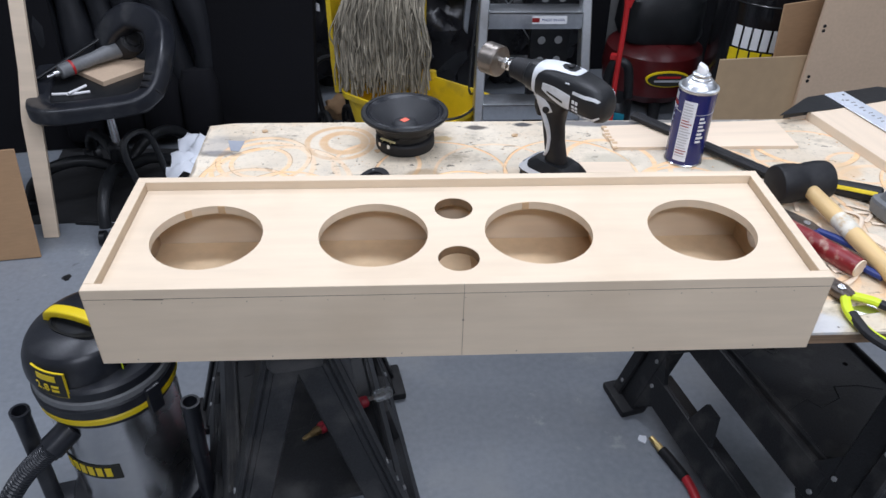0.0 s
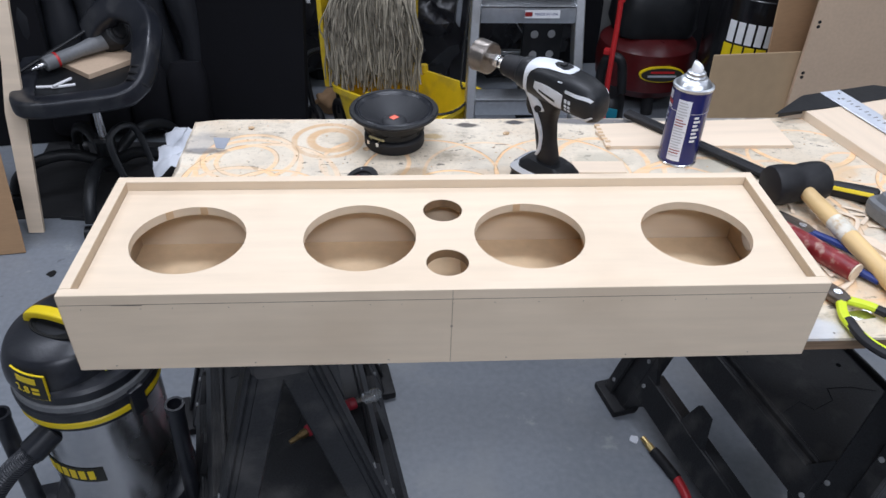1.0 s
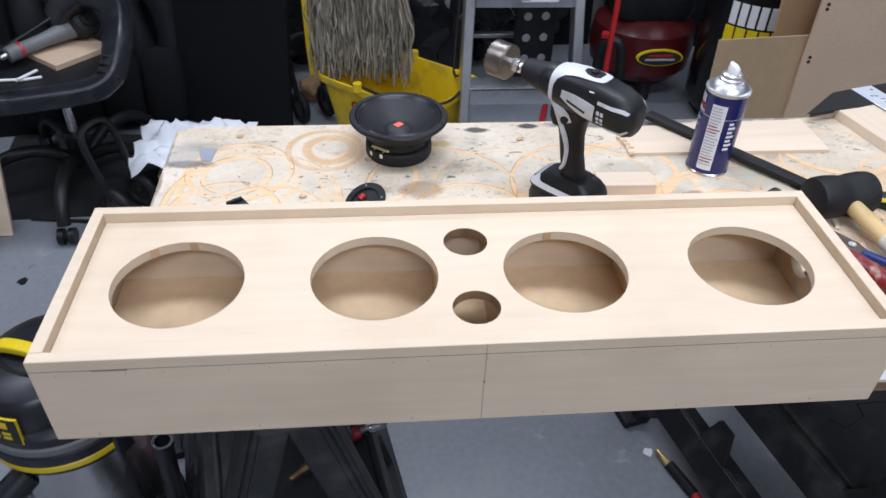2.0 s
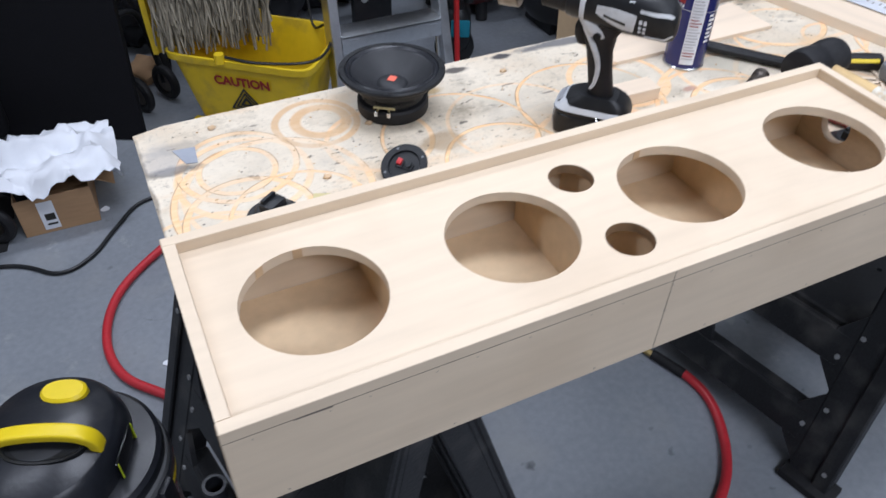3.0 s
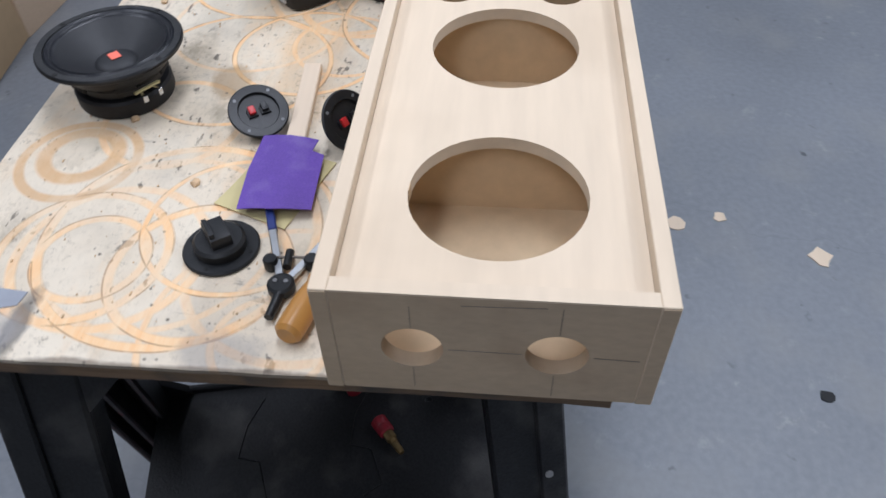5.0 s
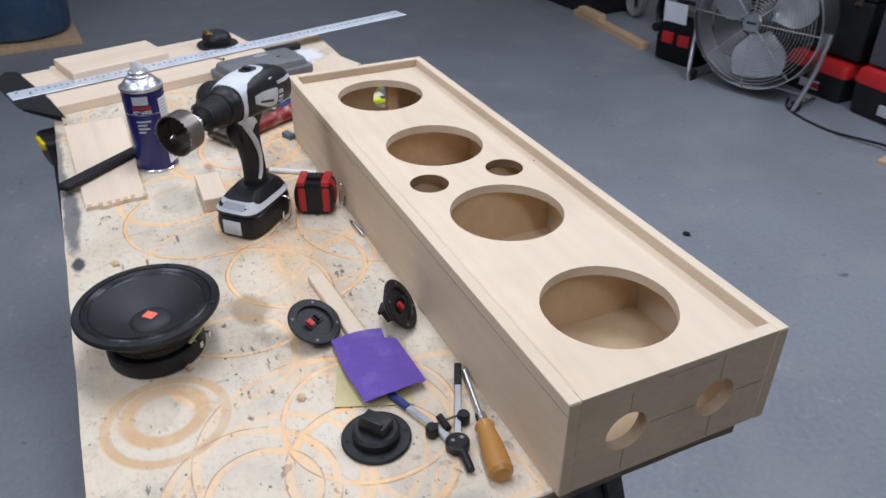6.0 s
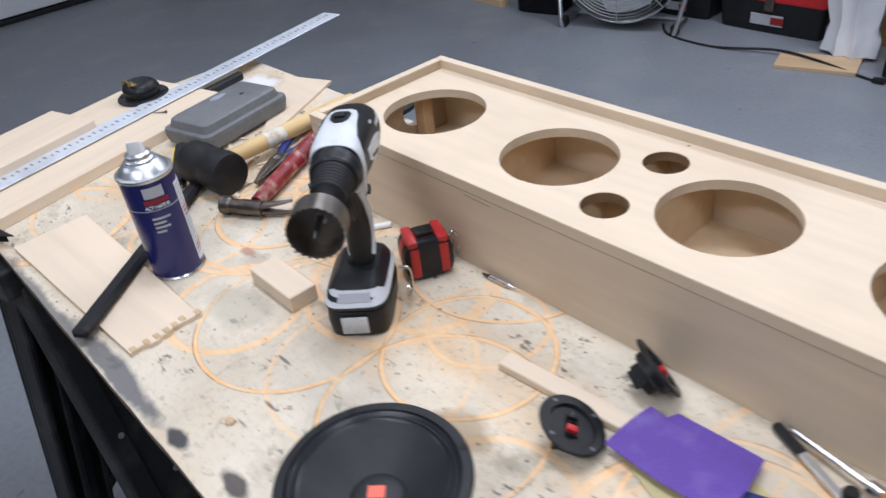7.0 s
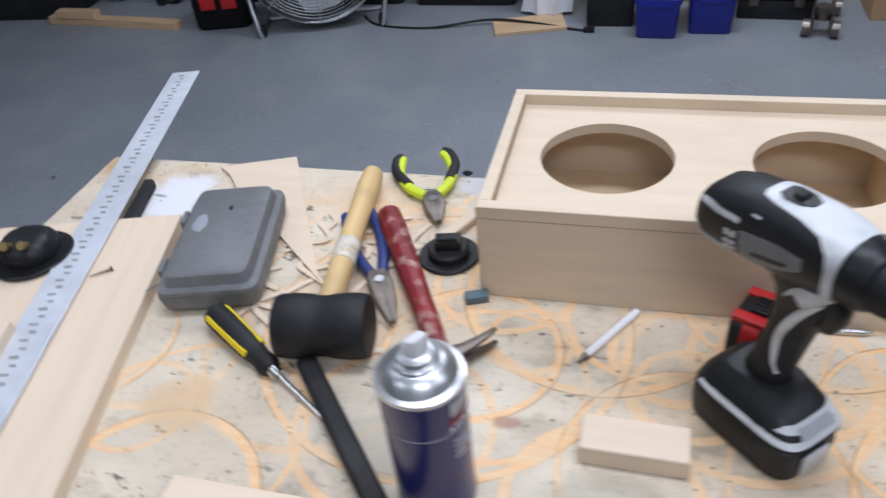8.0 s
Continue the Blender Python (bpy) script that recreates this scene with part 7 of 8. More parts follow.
def wheel_stand(m, label):
    t = thing("wheeled_stand", m, label, "wheeled stand", "small wheeled stands")
    for s in (-1, 1):
        bm2 = B()
        torus(bm2, (s * 0.055, 0, 0.065), (1, 0, 0), 0.048, 0.016, 28, 10)
        w2 = part("tyre", bm2, RUBBER, t)
        bm2 = B()
        cyl(bm2, (s * 0.055 - 0.008, 0, 0.065), (s * 0.055 + 0.008, 0, 0.065), 0.034, n=20)
        part("rim", bm2, DARK_STEEL, w2)
    bm2 = B()
    tube(bm2, curve_pts([(-0.05, 0, 0.065), (-0.06, 0.03, 0.16), (-0.05, 0.07, 0.30), (0.05, 0.07, 0.30), (0.06, 0.03, 0.16), (0.05, 0, 0.065)], 8), 0.011, 10)
    part("frame", bm2, PLASTIC, t)
    return t


wheel_stand(pose(-0.440, 1.520, 0, 0, 0, 60), "black wheeled stand beside a cardboard box")
wheel_stand(pose(0.115, 2.130, 0, 0, 0, 30), "black wheeled stand behind the mop bucket")
wheel_stand(pose(0.245, 2.330, 0, 0, 0, -10), "black wheeled stand in the dark corner")
bm = B()
blob(bm, (0.11, 2.30, 0.050), (0.06, 0.05, 0.05), 0.5, 3, 3.3, 3, 0.001)
tagged(part("brown_paper_wad", bm, CARD, smooth=60), "crumpled brown paper among black wheels", "paper")
for i, (x, y, z, sx, sz) in enumerate(((0.50, 2.55, 0.22, 0.30, 0.32), (0.95, 2.75, 0.25, 0.26, 0.36), (0.10, 2.70, 0.24, 0.26, 0.34))):
    bm = B()
    blob(bm, (x, y, z + 0.06), (sx, 0.20, sz), 0.35, 2.4, 1.5 + i, 4, 0.002)
    tagged(part("trash_bag", bm, mat("bag_film", (0.012, 0.012, 0.014), 0.3, var=0.2, bump=0.3, scale=25)), "full shiny black trash bag on the floor", "trash bag", "trash bags")
bm = B()
blob(bm, (0.62, 2.45, 0.62), (0.20, 0.14, 0.13), 0.3, 2.5, 7, 4)
tagged(part("white_sack", bm, PAPER, smooth=60), "folded white plastic sack on trash bags", "sack")
pr = thing("perforated_post", pose(0.98, 2.25, 0, 0, 0, 5), "black steel post with round holes", "metal post")
bm = B()
box(bm, (0, 0, 0.45), (0.16, 0.03, 0.90), 0.003)
part("post", bm, PLASTIC, pr)
for i in range(6):
    for s in (-1, 1):
        bm = B()
        cyl(bm, (s * 0.035, -0.017, 0.20 + i * 0.085), (s * 0.035, -0.012, 0.20 + i * 0.085), 0.016, n=14)
        part("hole", bm, GREY_MID, pr)
bm = B()
rail(bm, (0.60, 1.835, 0.03), (1.04, 1.875, 0.03), 0.05, 0.05)
tagged(part("steel_bar", bm, PLASTIC), "black square bar lying on the floor", "bar")

# compressors
ac = thing("air_compressor", pose(1.48, 2.42, 0, 0, 0, 0), "dark red pancake air compressor with black shroud", "air compressor")
bm = B()
lathe(bm, [(0.06, 0.06), (0.16, 0.075), (0.205, 0.12), (0.215, 0.20), (0.205, 0.28), (0.15, 0.325), (0.05, 0.335)], 40)
part("tank", bm, DARK_RED, ac, "dark red tank")
bm = B()
loft_z(bm, [(0.325, 0, 0, 0.16, 0.13), (0.36, 0, 0, 0.175, 0.14), (0.50, 0, 0, 0.165, 0.13), (0.56, 0, 0, 0.11, 0.09)], 4, 28)
part("shroud", bm, PLASTIC, ac)
for a in (30, 150, 270):
    bm = B()
    cyl(bm, (0.15 * math.cos(radians(a)), 0.15 * math.sin(radians(a)), 0.0), (0.14 * math.cos(radians(a)), 0.14 * math.sin(radians(a)), 0.10), 0.025, n=14)
    part("foot", bm, RUBBER, ac)
bm = B()
rings_mesh(bm, [sup((0.01, -0.206 - o, 0.21), (0.095, 0, 0), (0, 0, 0.034), 2, 28) for o in (0.0, 0.014)])
lb = part("label_oval", bm, YELLOW_CLEAN, ac, "oval label with yellow rim")
bm = B()
rings_mesh(bm, [sup((0.01, -0.2205 - o, 0.21), (0.088, 0, 0), (0, 0, 0.029), 2, 28) for o in (0.0, 0.003)])
part("label_field", bm, INK_BLACK, lb)
for z, w in ((0.222, 0.10), (0.205, 0.12)):
    bm = B()
    box(bm, (0.01, -0.2245, z), (w, 0.001, 0.009), 0)
    part("print_bar", bm, RED if z > 0.21 else GREY_BAR, lb)
tk = thing("compressor_tank", pose(1.800, 2.120, 0), "tall glossy black compressor tank with bold print", "air tank")
bm = B()
lathe(bm, [(0.10, 0.03), (0.17, 0.05), (0.195, 0.10), (0.198, 0.60), (0.185, 0.68), (0.13, 0.74), (0.06, 0.76)], 56)
tkb = part("tank", bm, GLOSS_BLACK, tk)
bm = B()
torus(bm, (0, 0, 0.60), (0, 0, 1), 0.198, 0.004, 56, 6)
part("weld_seam", bm, GLOSS_BLACK, tkb)


def tank_block(a0, a1, z0, z1, material, nm):
    bm2 = B()
    k = 6
    o, i2 = 0.1992, 0.1965
    rr = [[Vector((q * math.cos(radians(a0 + (a1 - a0) * j / k)), q * math.sin(radians(a0 + (a1 - a0) * j / k)), z)) for j in range(k + 1)] for q, z in ((o, z0), (o, z1), (i2, z1), (i2, z0), (o, z0))]
    rings_mesh(bm2, rr, False, False, closed=False)
    return part(nm, bm2, material, tkb)


for i in range(6):
    tank_block(-146 + i * 10, -146 + i * 10 + 7.6, 0.436, 0.516, WHITE, "white_print_block")
for i in range(6):
    tank_block(-148 + i * 12, -148 + i * 12 + 10, 0.350, 0.428, YELLOW_CLEAN, "yellow_print_block")
for s in (-1, 1):
    bm = B()
    box(bm, (s * 0.12, 0, 0.025), (0.03, 0.20, 0.05), 0.004)
    part("foot", bm, PLASTIC, tk)

# red upright handle and saw
bm = B()
tube(bm, curve_pts([(1.190, 1.915, 0.02), (1.185, 1.93, 0.30), (1.190, 1.95, 0.60), (1.165, 1.95, 0.68), (1.190, 1.95, 0.74), (1.215, 1.95, 0.68), (1.195, 1.95, 0.60)], 8), 0.010, 10)
tagged(part("red_pump_handle", bm, RED), "thin upright red handle standing on the floor", "handle")
cs = thing("cordless_saw", pose(1.225, 2.02, 0, 0, 0, -25), "black and teal power saw standing on the floor", "power saw")
bm = B()
loft_z(bm, [(0.06, 0, 0, 0.05, 0.07), (0.09, 0, 0, 0.065, 0.085), (0.19, 0, 0, 0.06, 0.08), (0.22, 0, 0, 0.04, 0.06)], 3.5, 24)
sb = part("body", bm, PLASTIC, cs)
bm = B()
box(bm, (0.02, -0.086, 0.16), (0.07, 0.012, 0.065), 0.006)
part("motor_cover", bm, TEAL, sb, "teal motor cover")
bm = B()
tube(bm, curve_pts([(-0.03, -0.03, 0.20), (-0.04, -0.03, 0.30), (-0.02, -0.03, 0.37), (0.03, -0.03, 0.36), (0.05, -0.03, 0.24)], 6), 0.018, 12)
part("handle", bm, PLASTIC, cs)
bm = B()
box(bm, (-0.02, -0.035, 0.395), (0.04, 0.03, 0.02), 0.004)
part("red_trigger", bm, RED, cs)
bm = B()
cyl(bm, (0, -0.04, 0.075), (0, -0.06, 0.075), 0.075, n=32)
part("blade_guard", bm, PLASTIC, cs)

leaning("cardboard_sheet", (1.640, 1.700, 0), 0.34, 0.50, 0.006, 6, 3, CARD_PALE, "plain tan cardboard sheet standing before a tank", "cardboard")
leaning("cardboard_sheet", (1.800, 1.780, 0), 0.20, 0.66, 0.006, 20, 5, CARD, "brown cardboard strip standing upright", "cardboard")
cbn = thing("board_stack", pose(2.062, 1.700, 0, 0, 0, -4), "tall pale cabinet panels leaning together", "cabinet panel")
for i in range(3):
    bm = B()
    box(bm, (0.012 * i, 0.05 * i, 0.56), (0.56 - 0.03 * i, 0.019, 1.12), 0.0012, None, 1)
    pn = part("panel", bm, MDF if i == 0 else PALE_WOOD, cbn, smooth=0)
    if i == 0:
        for z in (0.42, 0.60, 0.75):
            for k in (0, 0.016):
                bm = B()
                cyl(bm, (-0.262, -0.0096, z + k), (-0.262, -0.0106, z + k), 0.006, n=10)
                part("dowel_hole", bm, HOLE, pn)


# ---- far side of the shop ----
# drum fan
fn = thing("drum_fan", pose(2.270, -2.390, 0, 0, 0, 16), "round silver floor fan with wire guard", "fan")
FZ, FR = 0.365, 0.325
bm = B()
lathe(bm, [(FR - 0.004, -0.075), (FR, -0.073), (FR, 0.073), (FR - 0.004, 0.075), (FR - 0.006, 0.070), (FR - 0.006, -0.070)], 56, pose(0, 0, FZ, -90, 0, 0), False, False)
part("shroud", bm, ALU, fn, "bare metal shroud")
for i in range(17):
    bm = B()
    R = 0.050 + i * 0.0153
    torus(bm, (0, 0.080 + 0.018 * (1 - (R / FR) ** 2), FZ), (0, 1, 0), R, 0.0016, 56, 5)
    part("guard_ring", bm, FAN_WIRE, fn, "chromed guard wire")
for i in range(8):
    a = 2 * PI * i / 8
    bm = B()
    tube(bm, [(0.04 * math.cos(a), 0.098, FZ + 0.04 * math.sin(a)), (FR * 0.6 * math.cos(a), 0.091, FZ + FR * 0.6 * math.sin(a)), (FR * math.cos(a), 0.078, FZ + FR * math.sin(a))], 0.0024, 6)
    part("guard_spoke", bm, FAN_WIRE, fn, "chromed guard wire")
bm = B()
cyl(bm, (0, 0.092, FZ), (0, 0.106, FZ), 0.043, 0.040, n=32)
hb = part("hub_badge", bm, ALU, fn, "round silver hub")
bm = B()
box(bm, (0, 0.1066, FZ), (0.05, 0.001, 0.012), 0)
part("logo_bar", bm, INK_BLACK, hb)
for i in range(3):
    bm = B()
    a0 = 2 * PI * i / 3 + 0.4
    rows = []
    for k in range(7):
        R = 0.05 + 0.235 * k / 6
        w = 0.36 + 0.30 * math.sin(PI * k / 6)
        rows.append([Vector((R * math.cos(a0 + w * s), 0.030 * s * 1.2 + 0.004 * (q), FZ + R * math.sin(a0 + w * s))) for q, s in ((0, -1), (0, -0.3), (0, 0.4), (0, 1), (1, 1), (1, 0.4), (1, -0.3), (1, -1))])
    rings_mesh(bm, rows)
    part("blade", bm, ALU, fn, "grey metal fan blade")
bm = B()
cyl(bm, (0, -0.08, FZ), (0, 0.04, FZ), 0.065, n=28)
part("motor", bm, PLASTIC, fn)
for s in (-1, 1):
    bm = B()
    tube(bm, curve_pts([(s * (FR + 0.012), 0.0, FZ), (s * 0.325, 0.03, FZ * 0.55), (s * 0.290, 0.085, 0.012), (s * 0.285, 0.02, 0.012), (s * 0.285, -0.13, 0.012)], 6), 0.011, 10)
    sp = part("stand_leg", bm, ALU, fn, "bent tube leg")
    bm = B()
    box(bm, (s * 0.287, 0.060, 0.025), (0.034, 0.055, 0.050), 0.006)
    part("foot", bm, RUBBER, sp)
bm = B()
tube(bm, [(-0.285, -0.13, 0.012), (0.285, -0.13, 0.012)], 0.011, 10)
part("stand_bar", bm, ALU, fn)
bm = B()
tube(bm, curve_pts([(2.10, -2.50, 0.005), (1.99, -2.39, 0.005), (1.74, -2.36, 0.005), (1.48, -2.417, 0.022), (1.30, -2.40, 0.022), (1.09, -2.363, 0.006), (1.02, -2.345, 0.006)], 8), 0.006, 8)
tagged(part("extension_cord", bm, PLASTIC), "black extension cord running over the floor", "power cord")
bm = B()
box(bm, (1.008, -2.342, 0.012), (0.05, 0.024, 0.022), 0.006, None)
tagged(part("cord_plug", bm, PLASTIC), "black plug end lying on the floor", "plug")


def toolbox(m, w, d, hgt, label):
    t = thing("toolbox", m, label, "toolbox", "red and black toolboxes")
    bm2 = B()
    loft_z(bm2, [(0.0, 0, 0, w / 2 - 0.022, d / 2 - 0.018), (0.006, 0, 0, w / 2 - 0.016, d / 2 - 0.012), (hgt * 0.66, 0, 0, w / 2 - 0.004, d / 2 - 0.003)], 14, 36)
    tb2 = part("body", bm2, PLASTIC, t)
    bm2 = B()
    loft_z(bm2, [(hgt * 0.665, 0, 0, w / 2, d / 2), (hgt * 0.74, 0, 0, w / 2 + 0.002, d / 2 + 0.002), (hgt * 0.94, 0, 0, w / 2 - 0.012, d / 2 - 0.010), (hgt, 0, 0, w / 2 - 0.03, d / 2 - 0.028)], 14, 36)
    part("lid", bm2, RED, t, "red plastic lid")
    bm2 = B()
    box(bm2, (0, d / 2 + 0.003, hgt * 0.60), (0.045, 0.010, 0.055), 0.003)
    part("latch", bm2, DARK_STEEL, t)
    bm2 = B()
    box(bm2, (0.01, d / 2 - 0.006, hgt * 0.28), (w * 0.30, 0.006, hgt * 0.22), 0.001, seg=1)
    lb2 = part("label_plate", bm2, GREY_BAR, tb2, "white and red maker's plate")
    bm2 = B()
    box(bm2, (-w * 0.08, d / 2 - 0.0025, hgt * 0.28), (w * 0.12, 0.001, hgt * 0.15), 0)
    part("print_bar", bm2, INK_RED, lb2)
    bm2 = B()
    tube(bm2, curve_pts([(-w * 0.22, 0, hgt - 0.01), (-w * 0.20, 0, hgt + 0.012), (w * 0.20, 0, hgt + 0.012), (w * 0.22, 0, hgt - 0.01)], 5), 0.009, 8)
    part("carry_handle", bm2, PLASTIC, t)
    return t


toolbox(pose(1.630, -2.765, 0, 0, 0, 0), 0.52, 0.27, 0.225, "large red and black plastic toolbox on the floor")
toolbox(pose(2.120, -2.760, 0, 0, 0, 3), 0.36, 0.24, 0.190, "smaller red and black toolbox behind the fan")
bx = thing("cardboard_carton", pose(1.690, -2.785, 0.238, 0, 0, 3), "dark printed carton with round emblem on a toolbox", "carton")
bm = B()
box(bm, (0, 0, 0.135), (0.33, 0.24, 0.268), 0.002, seg=1)
cx2 = part("carton_body", bm, CARD_DARK, bx, "dark grey printed sides", smooth=0)
bm = B()
box(bm, (-0.1665, 0, 0.135), (0.002, 0.236, 0.262), 0)
part("plain_side", bm, CARD, cx2, "plain brown side", smooth=0)
bm = B()
cyl(bm, (0.0, 0.1195, 0.165), (0.0, 0.1215, 0.165), 0.038, n=32)
part("emblem", bm, CARD, cx2, "tan round emblem")
bm = B()
box(bm, (0.0, 0.1222, 0.165), (0.030, 0.001, 0.018), 0)
part("emblem_mark", bm, INK_BLACK, cx2)
bm = B()
box(bm, (0.0, 0.1212, 0.085), (0.16, 0.001, 0.012), 0)
part("print_bar", bm, GREY_MID, cx2)
bm = B()
cyl(bm, (-0.01, 0.0, 0.2688), (-0.01, 0.0, 0.2705), 0.070, n=32)
part("top_emblem", bm, TAN_PAPER, cx2, "tan round top emblem")
bm = B()
box(bm, (-0.01, 0.0, 0.2710), (0.05, 0.03, 0.001), 0)
part("top_mark", bm, INK_RED, cx2)


def hard_case(m, s, label, material=PLASTIC):
    t = thing("hard_case", m, label, "case", "black cases")
    bm2 = B()
    box(bm2, (0, 0, s[2] * 0.30), (s[0], s[1], s[2] * 0.59), 0.012)
    part("base", bm2, material, t)
    bm2 = B()
    box(bm2, (0, 0, s[2] * 0.80), (s[0] + 0.006, s[1] + 0.006, s[2] * 0.39), 0.014)
    part("lid", bm2, material, t)
    for x in (-s[0] * 0.3, s[0] * 0.3):
        bm2 = B()
        box(bm2, (x, s[1] / 2 + 0.004, s[2] * 0.6), (0.04, 0.010, 0.05), 0.003)
        part("latch", bm2, DARK_STEEL, t)
    return t


hard_case(pose(2.13, -2.80, 0.208, 0, 0, 2), (0.40, 0.22, 0.46), "tall black plastic case standing on a toolbox")
hard_case(pose(1.45, -3.02, 0), (1.05, 0.20, 0.78), "wide black chest standing against the wall")
hard_case(pose(0.925, -2.520, 0, 0, 0, 0), (0.20, 0.24, 0.40), "upright black plastic case on the floor")
hard_case(pose(0.235, -2.600, 0, 0, 0, -4), (0.30, 0.22, 0.14), "flat black plastic case on the floor")
hard_case(pose(4.05, -2.62, 0, 0, 0, 4), (0.62, 0.40, 0.42), "long black case lying on the floor")
hard_case(pose(2.62, -2.86, 0, 0, 0, 0), (0.55, 0.34, 0.75), "tall black tool chest by the wall")

# tote bag with paper
bgt = thing("tool_bag", pose(2.800, -2.420, 0, 0, 0, 12), "open black and red tool bag with white paper", "tool bag")
bm = B()
loft_z(bm, [(0.0, 0, 0, 0.125, 0.085), (0.01, 0, 0, 0.135, 0.095), (0.12, 0, 0, 0.138, 0.098), (0.20, 0, 0, 0.128, 0.09), (0.215, 0, 0, 0.118, 0.08)], 6, 28)
bb = part("body", bm, CLOTH_BLACK, bgt)
for x in (-0.06, 0.045):
    bm = B()
    box(bm, (x, 0.100, 0.135), (0.075, 0.012, 0.062), 0.005)
    part("pocket", bm, RED, bb, "red front pocket")
bm = B()
tube(bm, curve_pts([(-0.09, 0, 0.20), (-0.08, 0, 0.30), (0.08, 0, 0.30), (0.09, 0, 0.20)], 6), 0.012, 10)
part("carry_handle", bm, PLASTIC, bgt)
bm = B()
box(bm, (0.03, 0.055, 0.265), (0.15, 0.004, 0.13), 0.001, pose(0, 0, 0, -6, 0, 0), 1)
part("paper_sheet", bm, PAPER, bgt, "white paper sheet", smooth=0)
bm = B()
tube(bm, curve_pts([(-0.10, -0.03, 0.20), (-0.13, 0.0, 0.33), (-0.08, 0.02, 0.38), (-0.04, 0.0, 0.30)], 6), 0.013, 8)
part("grey_strap", bm, GREY_MID, bgt)

board("lumber_beam", pose(3.430, -2.375, 0, 0, 0, 175), (0.80, 0.060, 0.038), PINE, "rough pine stud lying on the floor")
board("lumber_block", pose(3.640, -2.385, 0.0382, 0, 0, 178), (0.24, 0.055, 0.036), PINE, "short pine block on a stud")
for i, (x, y, s) in enumerate(((3.25, -2.68, 0.20), (3.62, -2.72, 0.17))):
    bm = B()
    pts = []
    for k in range(60):
        a = k * 0.55
        pts.append((x + s * 0.55 * math.cos(a) * (0.7 + 0.05 * (k % 5)), y + 0.02 * math.sin(k), 0.012 + s * 0.75 + s * 0.75 * math.sin(a)))
    tube(bm, curve_pts(pts, 3), 0.010, 6)
    tagged(part("coiled_cable", bm, GREY_MID if i else PLASTIC), "coiled cable hanging by the wall", "cable", "coiled cables")
rb = thing("red_cart", pose(3.05, -2.80, 0, 0, 0, 6), "low red metal cart by the wall", "cart")
bm = B()
box(bm, (0, 0, 0.30), (0.62, 0.34, 0.04), 0.006)
part("deck", bm, DARK_RED, rb)
for x in (-0.27, 0.27):
    for y in (-0.13, 0.13):
        bm = B()
        rail(bm, (x, y, 0.05), (x, y, 0.29), 0.03, 0.03)
        lg = part("leg", bm, DARK_RED, rb)
        bm = B()
        cyl(bm, (x, y - 0.012, 0.026), (x, y + 0.012, 0.026), 0.026, n=18)
        part("caster", bm, RUBBER, lg)

board("plywood_scrap", pose(1.280, -2.400, 0, 0, 0, 15), (0.32, 0.165, 0.016), PINE, "flat plywood scrap lying on the floor")
bm = B()
random.seed(5)
rows = []
for k in range(14):
    z = 0.018 + 0.52 * k / 13
    w = 0.075 + 0.06 * k / 13 + 0.03 * max(0, 3 - k) / 3
    rows.append([Vector((1.215 + (w + 0.016 * noise.noise(Vector((j * 0.9, k * 0.5, 3)))) * math.cos(2 * PI * j / 28) * (1 + 0.22 * math.sin(5 * 2 * PI * j / 28 + k * 0.12)), -2.56 + w * 0.7 * math.sin(2 * PI * j / 28) * (1 + 0.22 * math.sin(7 * 2 * PI * j / 28 + k * 0.2)), z)) for j in range(28)])
rings_mesh(bm, rows)
tagged(part("white_dust_sheet", bm, PAPER, smooth=70), "bundled white dust sheet hanging to the floor", "dust sheet")


def bin_box(m, w, d, hgt, label):
    t = thing("storage_bin", m, label, "storage bin", "blue storage bins")
    bm2 = B()
    rings_mesh(bm2, [sup((0, 0, z), (w / 2 - o, 0, 0), (0, d / 2 - o, 0), 12, 32) for z, o in ((0, 0.014), (0.006, 0.010), (hgt - 0.02, 0.002), (hgt - 0.018, -0.004), (hgt, -0.004), (hgt, 0.004), (0.012, 0.016))])
    part("tub", bm2, BLUE, t)
    bm2 = B()
    box(bm2, (0, d / 2 + 0.002, hgt * 0.86), (w * 0.6, 0.008, 0.018), 0.003)
    part("front_lip", bm2, BLUE, t)
    return t


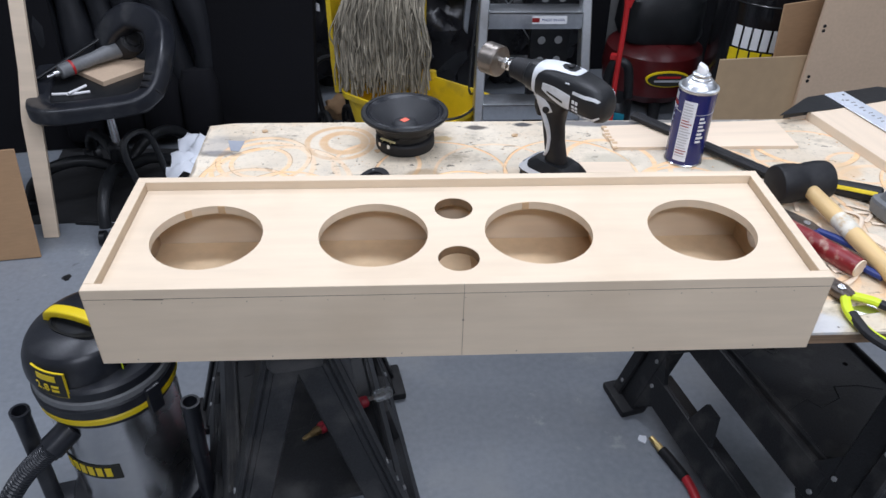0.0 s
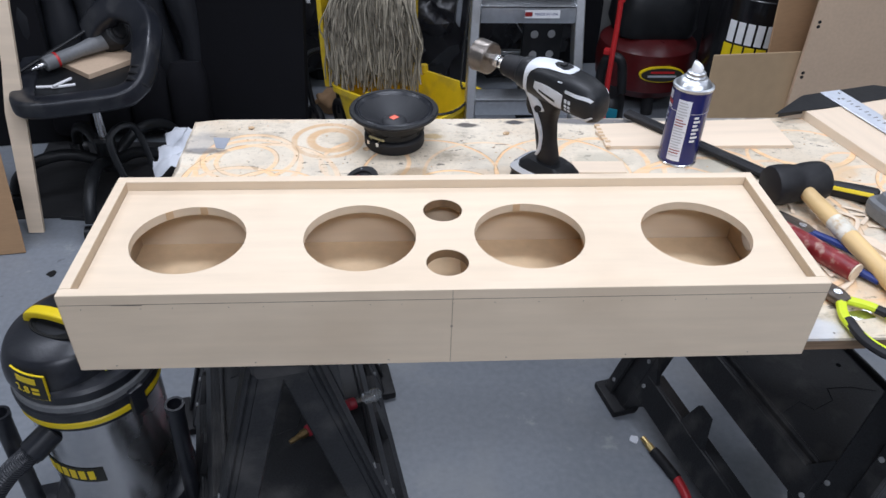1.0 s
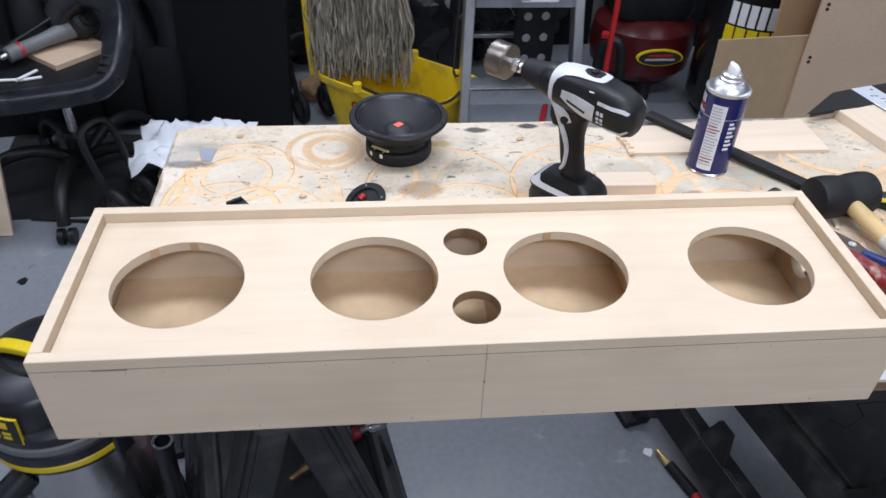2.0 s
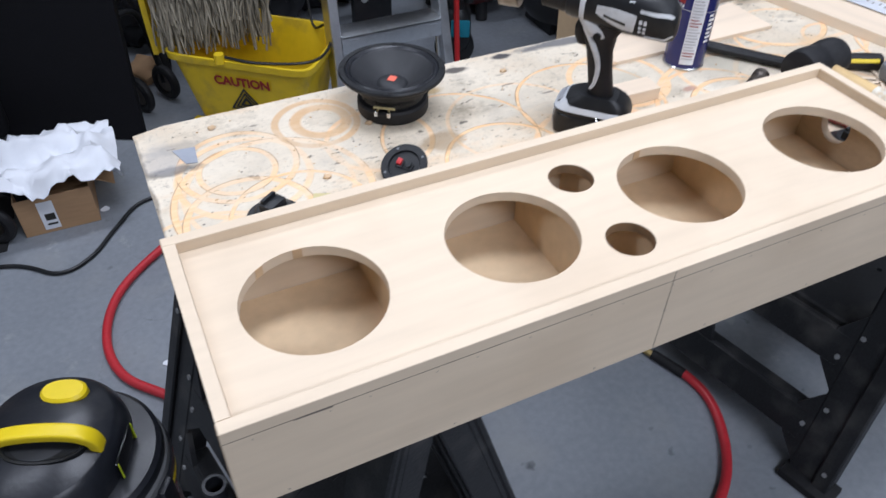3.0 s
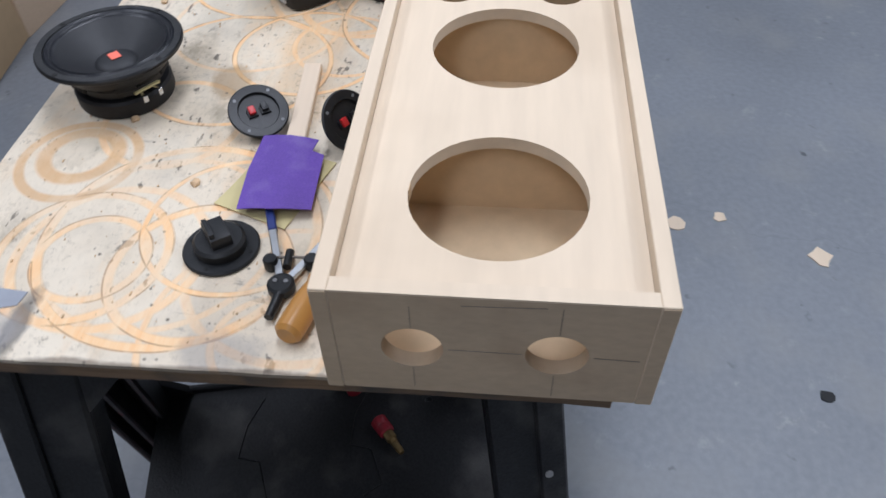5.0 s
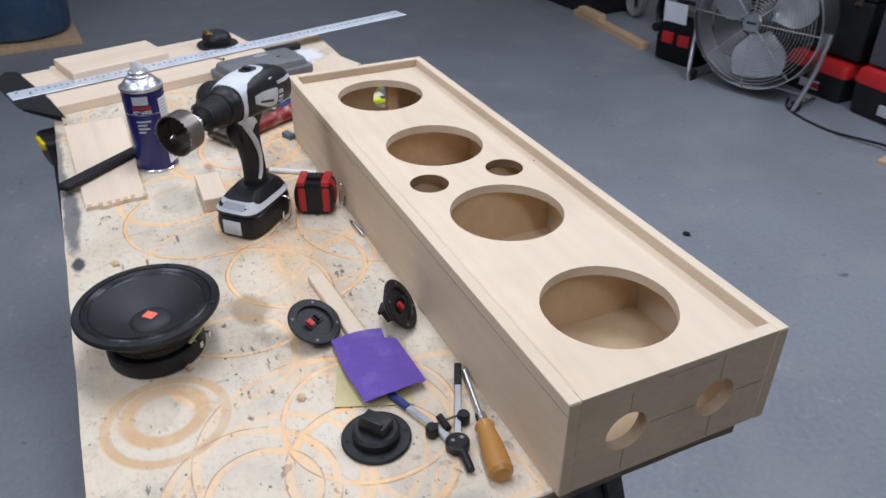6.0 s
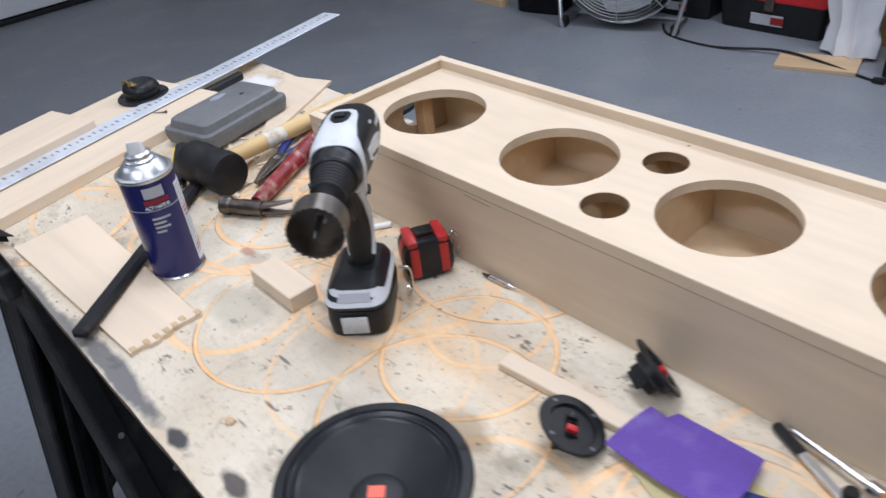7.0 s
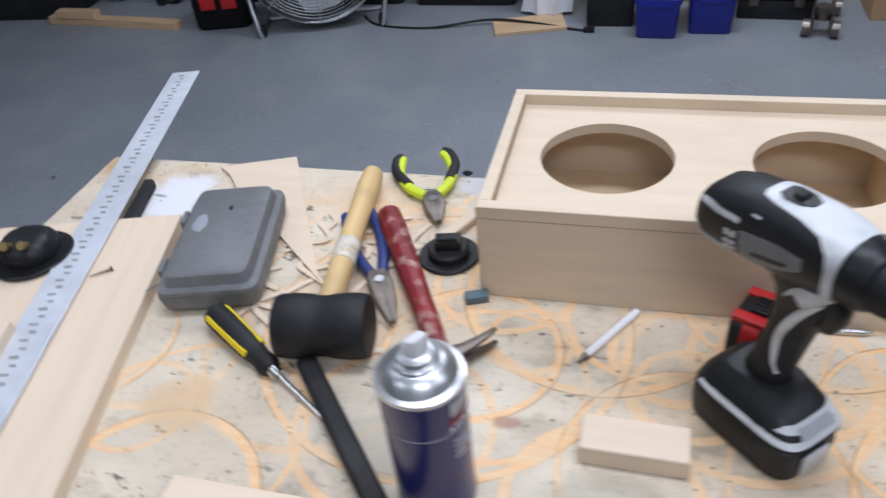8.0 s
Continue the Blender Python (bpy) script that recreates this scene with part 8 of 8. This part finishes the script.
bin_box(pose(0.722, -2.400, 0, 0, 0, -2), 0.185, 0.26, 0.170, "bright blue plastic bin standing on the floor")
bin_box(pose(0.508, -2.450, 0, 0, 0, 0), 0.190, 0.26, 0.170, "bright blue plastic bin beside another bin")
for c, s, lbl in (((0.56, -2.82, 0), (0.62, 0.24, 0.52), "large brown carton against the wall"), ((-0.28, -2.62, 0), (0.30, 0.26, 0.30), "brown carton standing on the floor"), ((1.08, -2.84, 0), (0.28, 0.22, 0.44), "brown carton behind a white sheet")):
    t = thing("brown_carton", pose(*c), lbl, "carton", "brown cartons")
    bm = B()
    box(bm, (0, 0, s[2] / 2), s, 0.003, seg=1)
    part("carton_body", bm, CARD, t, smooth=0)
    bm = B()
    box(bm, (0, 0, s[2] + 0.0006), (s[0], 0.05, 0.001), 0)
    part("tape_strip", bm, CARD_PALE, t, smooth=0)
jk = thing("floor_jack", pose(0.065, -2.44, 0, 0, 0, 80), "small steel trolley jack on the floor", "floor jack")
bm = B()
box(bm, (0, 0.035, 0.06), (0.30, 0.012, 0.06), 0.004)
box(bm, (0, -0.035, 0.06), (0.30, 0.012, 0.06), 0.004)
part("chassis", bm, DARK_STEEL, jk)
for x in (-0.12, 0.12):
    for y in (-0.055, 0.055):
        bm = B()
        cyl(bm, (x, y - 0.014, 0.034), (x, y + 0.014, 0.034), 0.034, n=22)
        part("wheel", bm, WORN_STEEL, jk)
bm = B()
tube(bm, [(-0.12, 0, 0.07), (-0.22, 0, 0.30), (-0.30, 0, 0.70)], 0.013, 10)
part("handle", bm, WORN_STEEL, jk)
bm = B()
cyl(bm, (0.10, 0, 0.07), (0.10, 0, 0.12), 0.035, n=22)
part("saddle", bm, DARK_STEEL, jk)

# blue drum on a wooden skid
board("drum_skid", pose(4.80, 0.92, 0, 0, 0, 5), (0.60, 0.56, 0.035), PINE, "wooden skid under a blue drum")
dm = thing("plastic_drum", pose(4.82, 0.93, 0.036), "large faded blue plastic drum on a skid", "drum")
bm = B()
lathe(bm, [(0.25, 0.0), (0.275, 0.02), (0.285, 0.10), (0.290, 0.45), (0.285, 0.80), (0.27, 0.87), (0.24, 0.89)], 48)
part("shell", bm, DRUM_BLUE, dm)
for z in (0.30, 0.60):
    bm = B()
    torus(bm, (0, 0, z), (0, 0, 1), 0.288, 0.010, 48, 8)
    part("hoop", bm, DRUM_BLUE, dm)
board("wood_crate_side", pose(5.05, 1.45, 0, 0, 0, 60), (0.40, 0.25, 0.30), PINE, "pine crate standing near the drum")
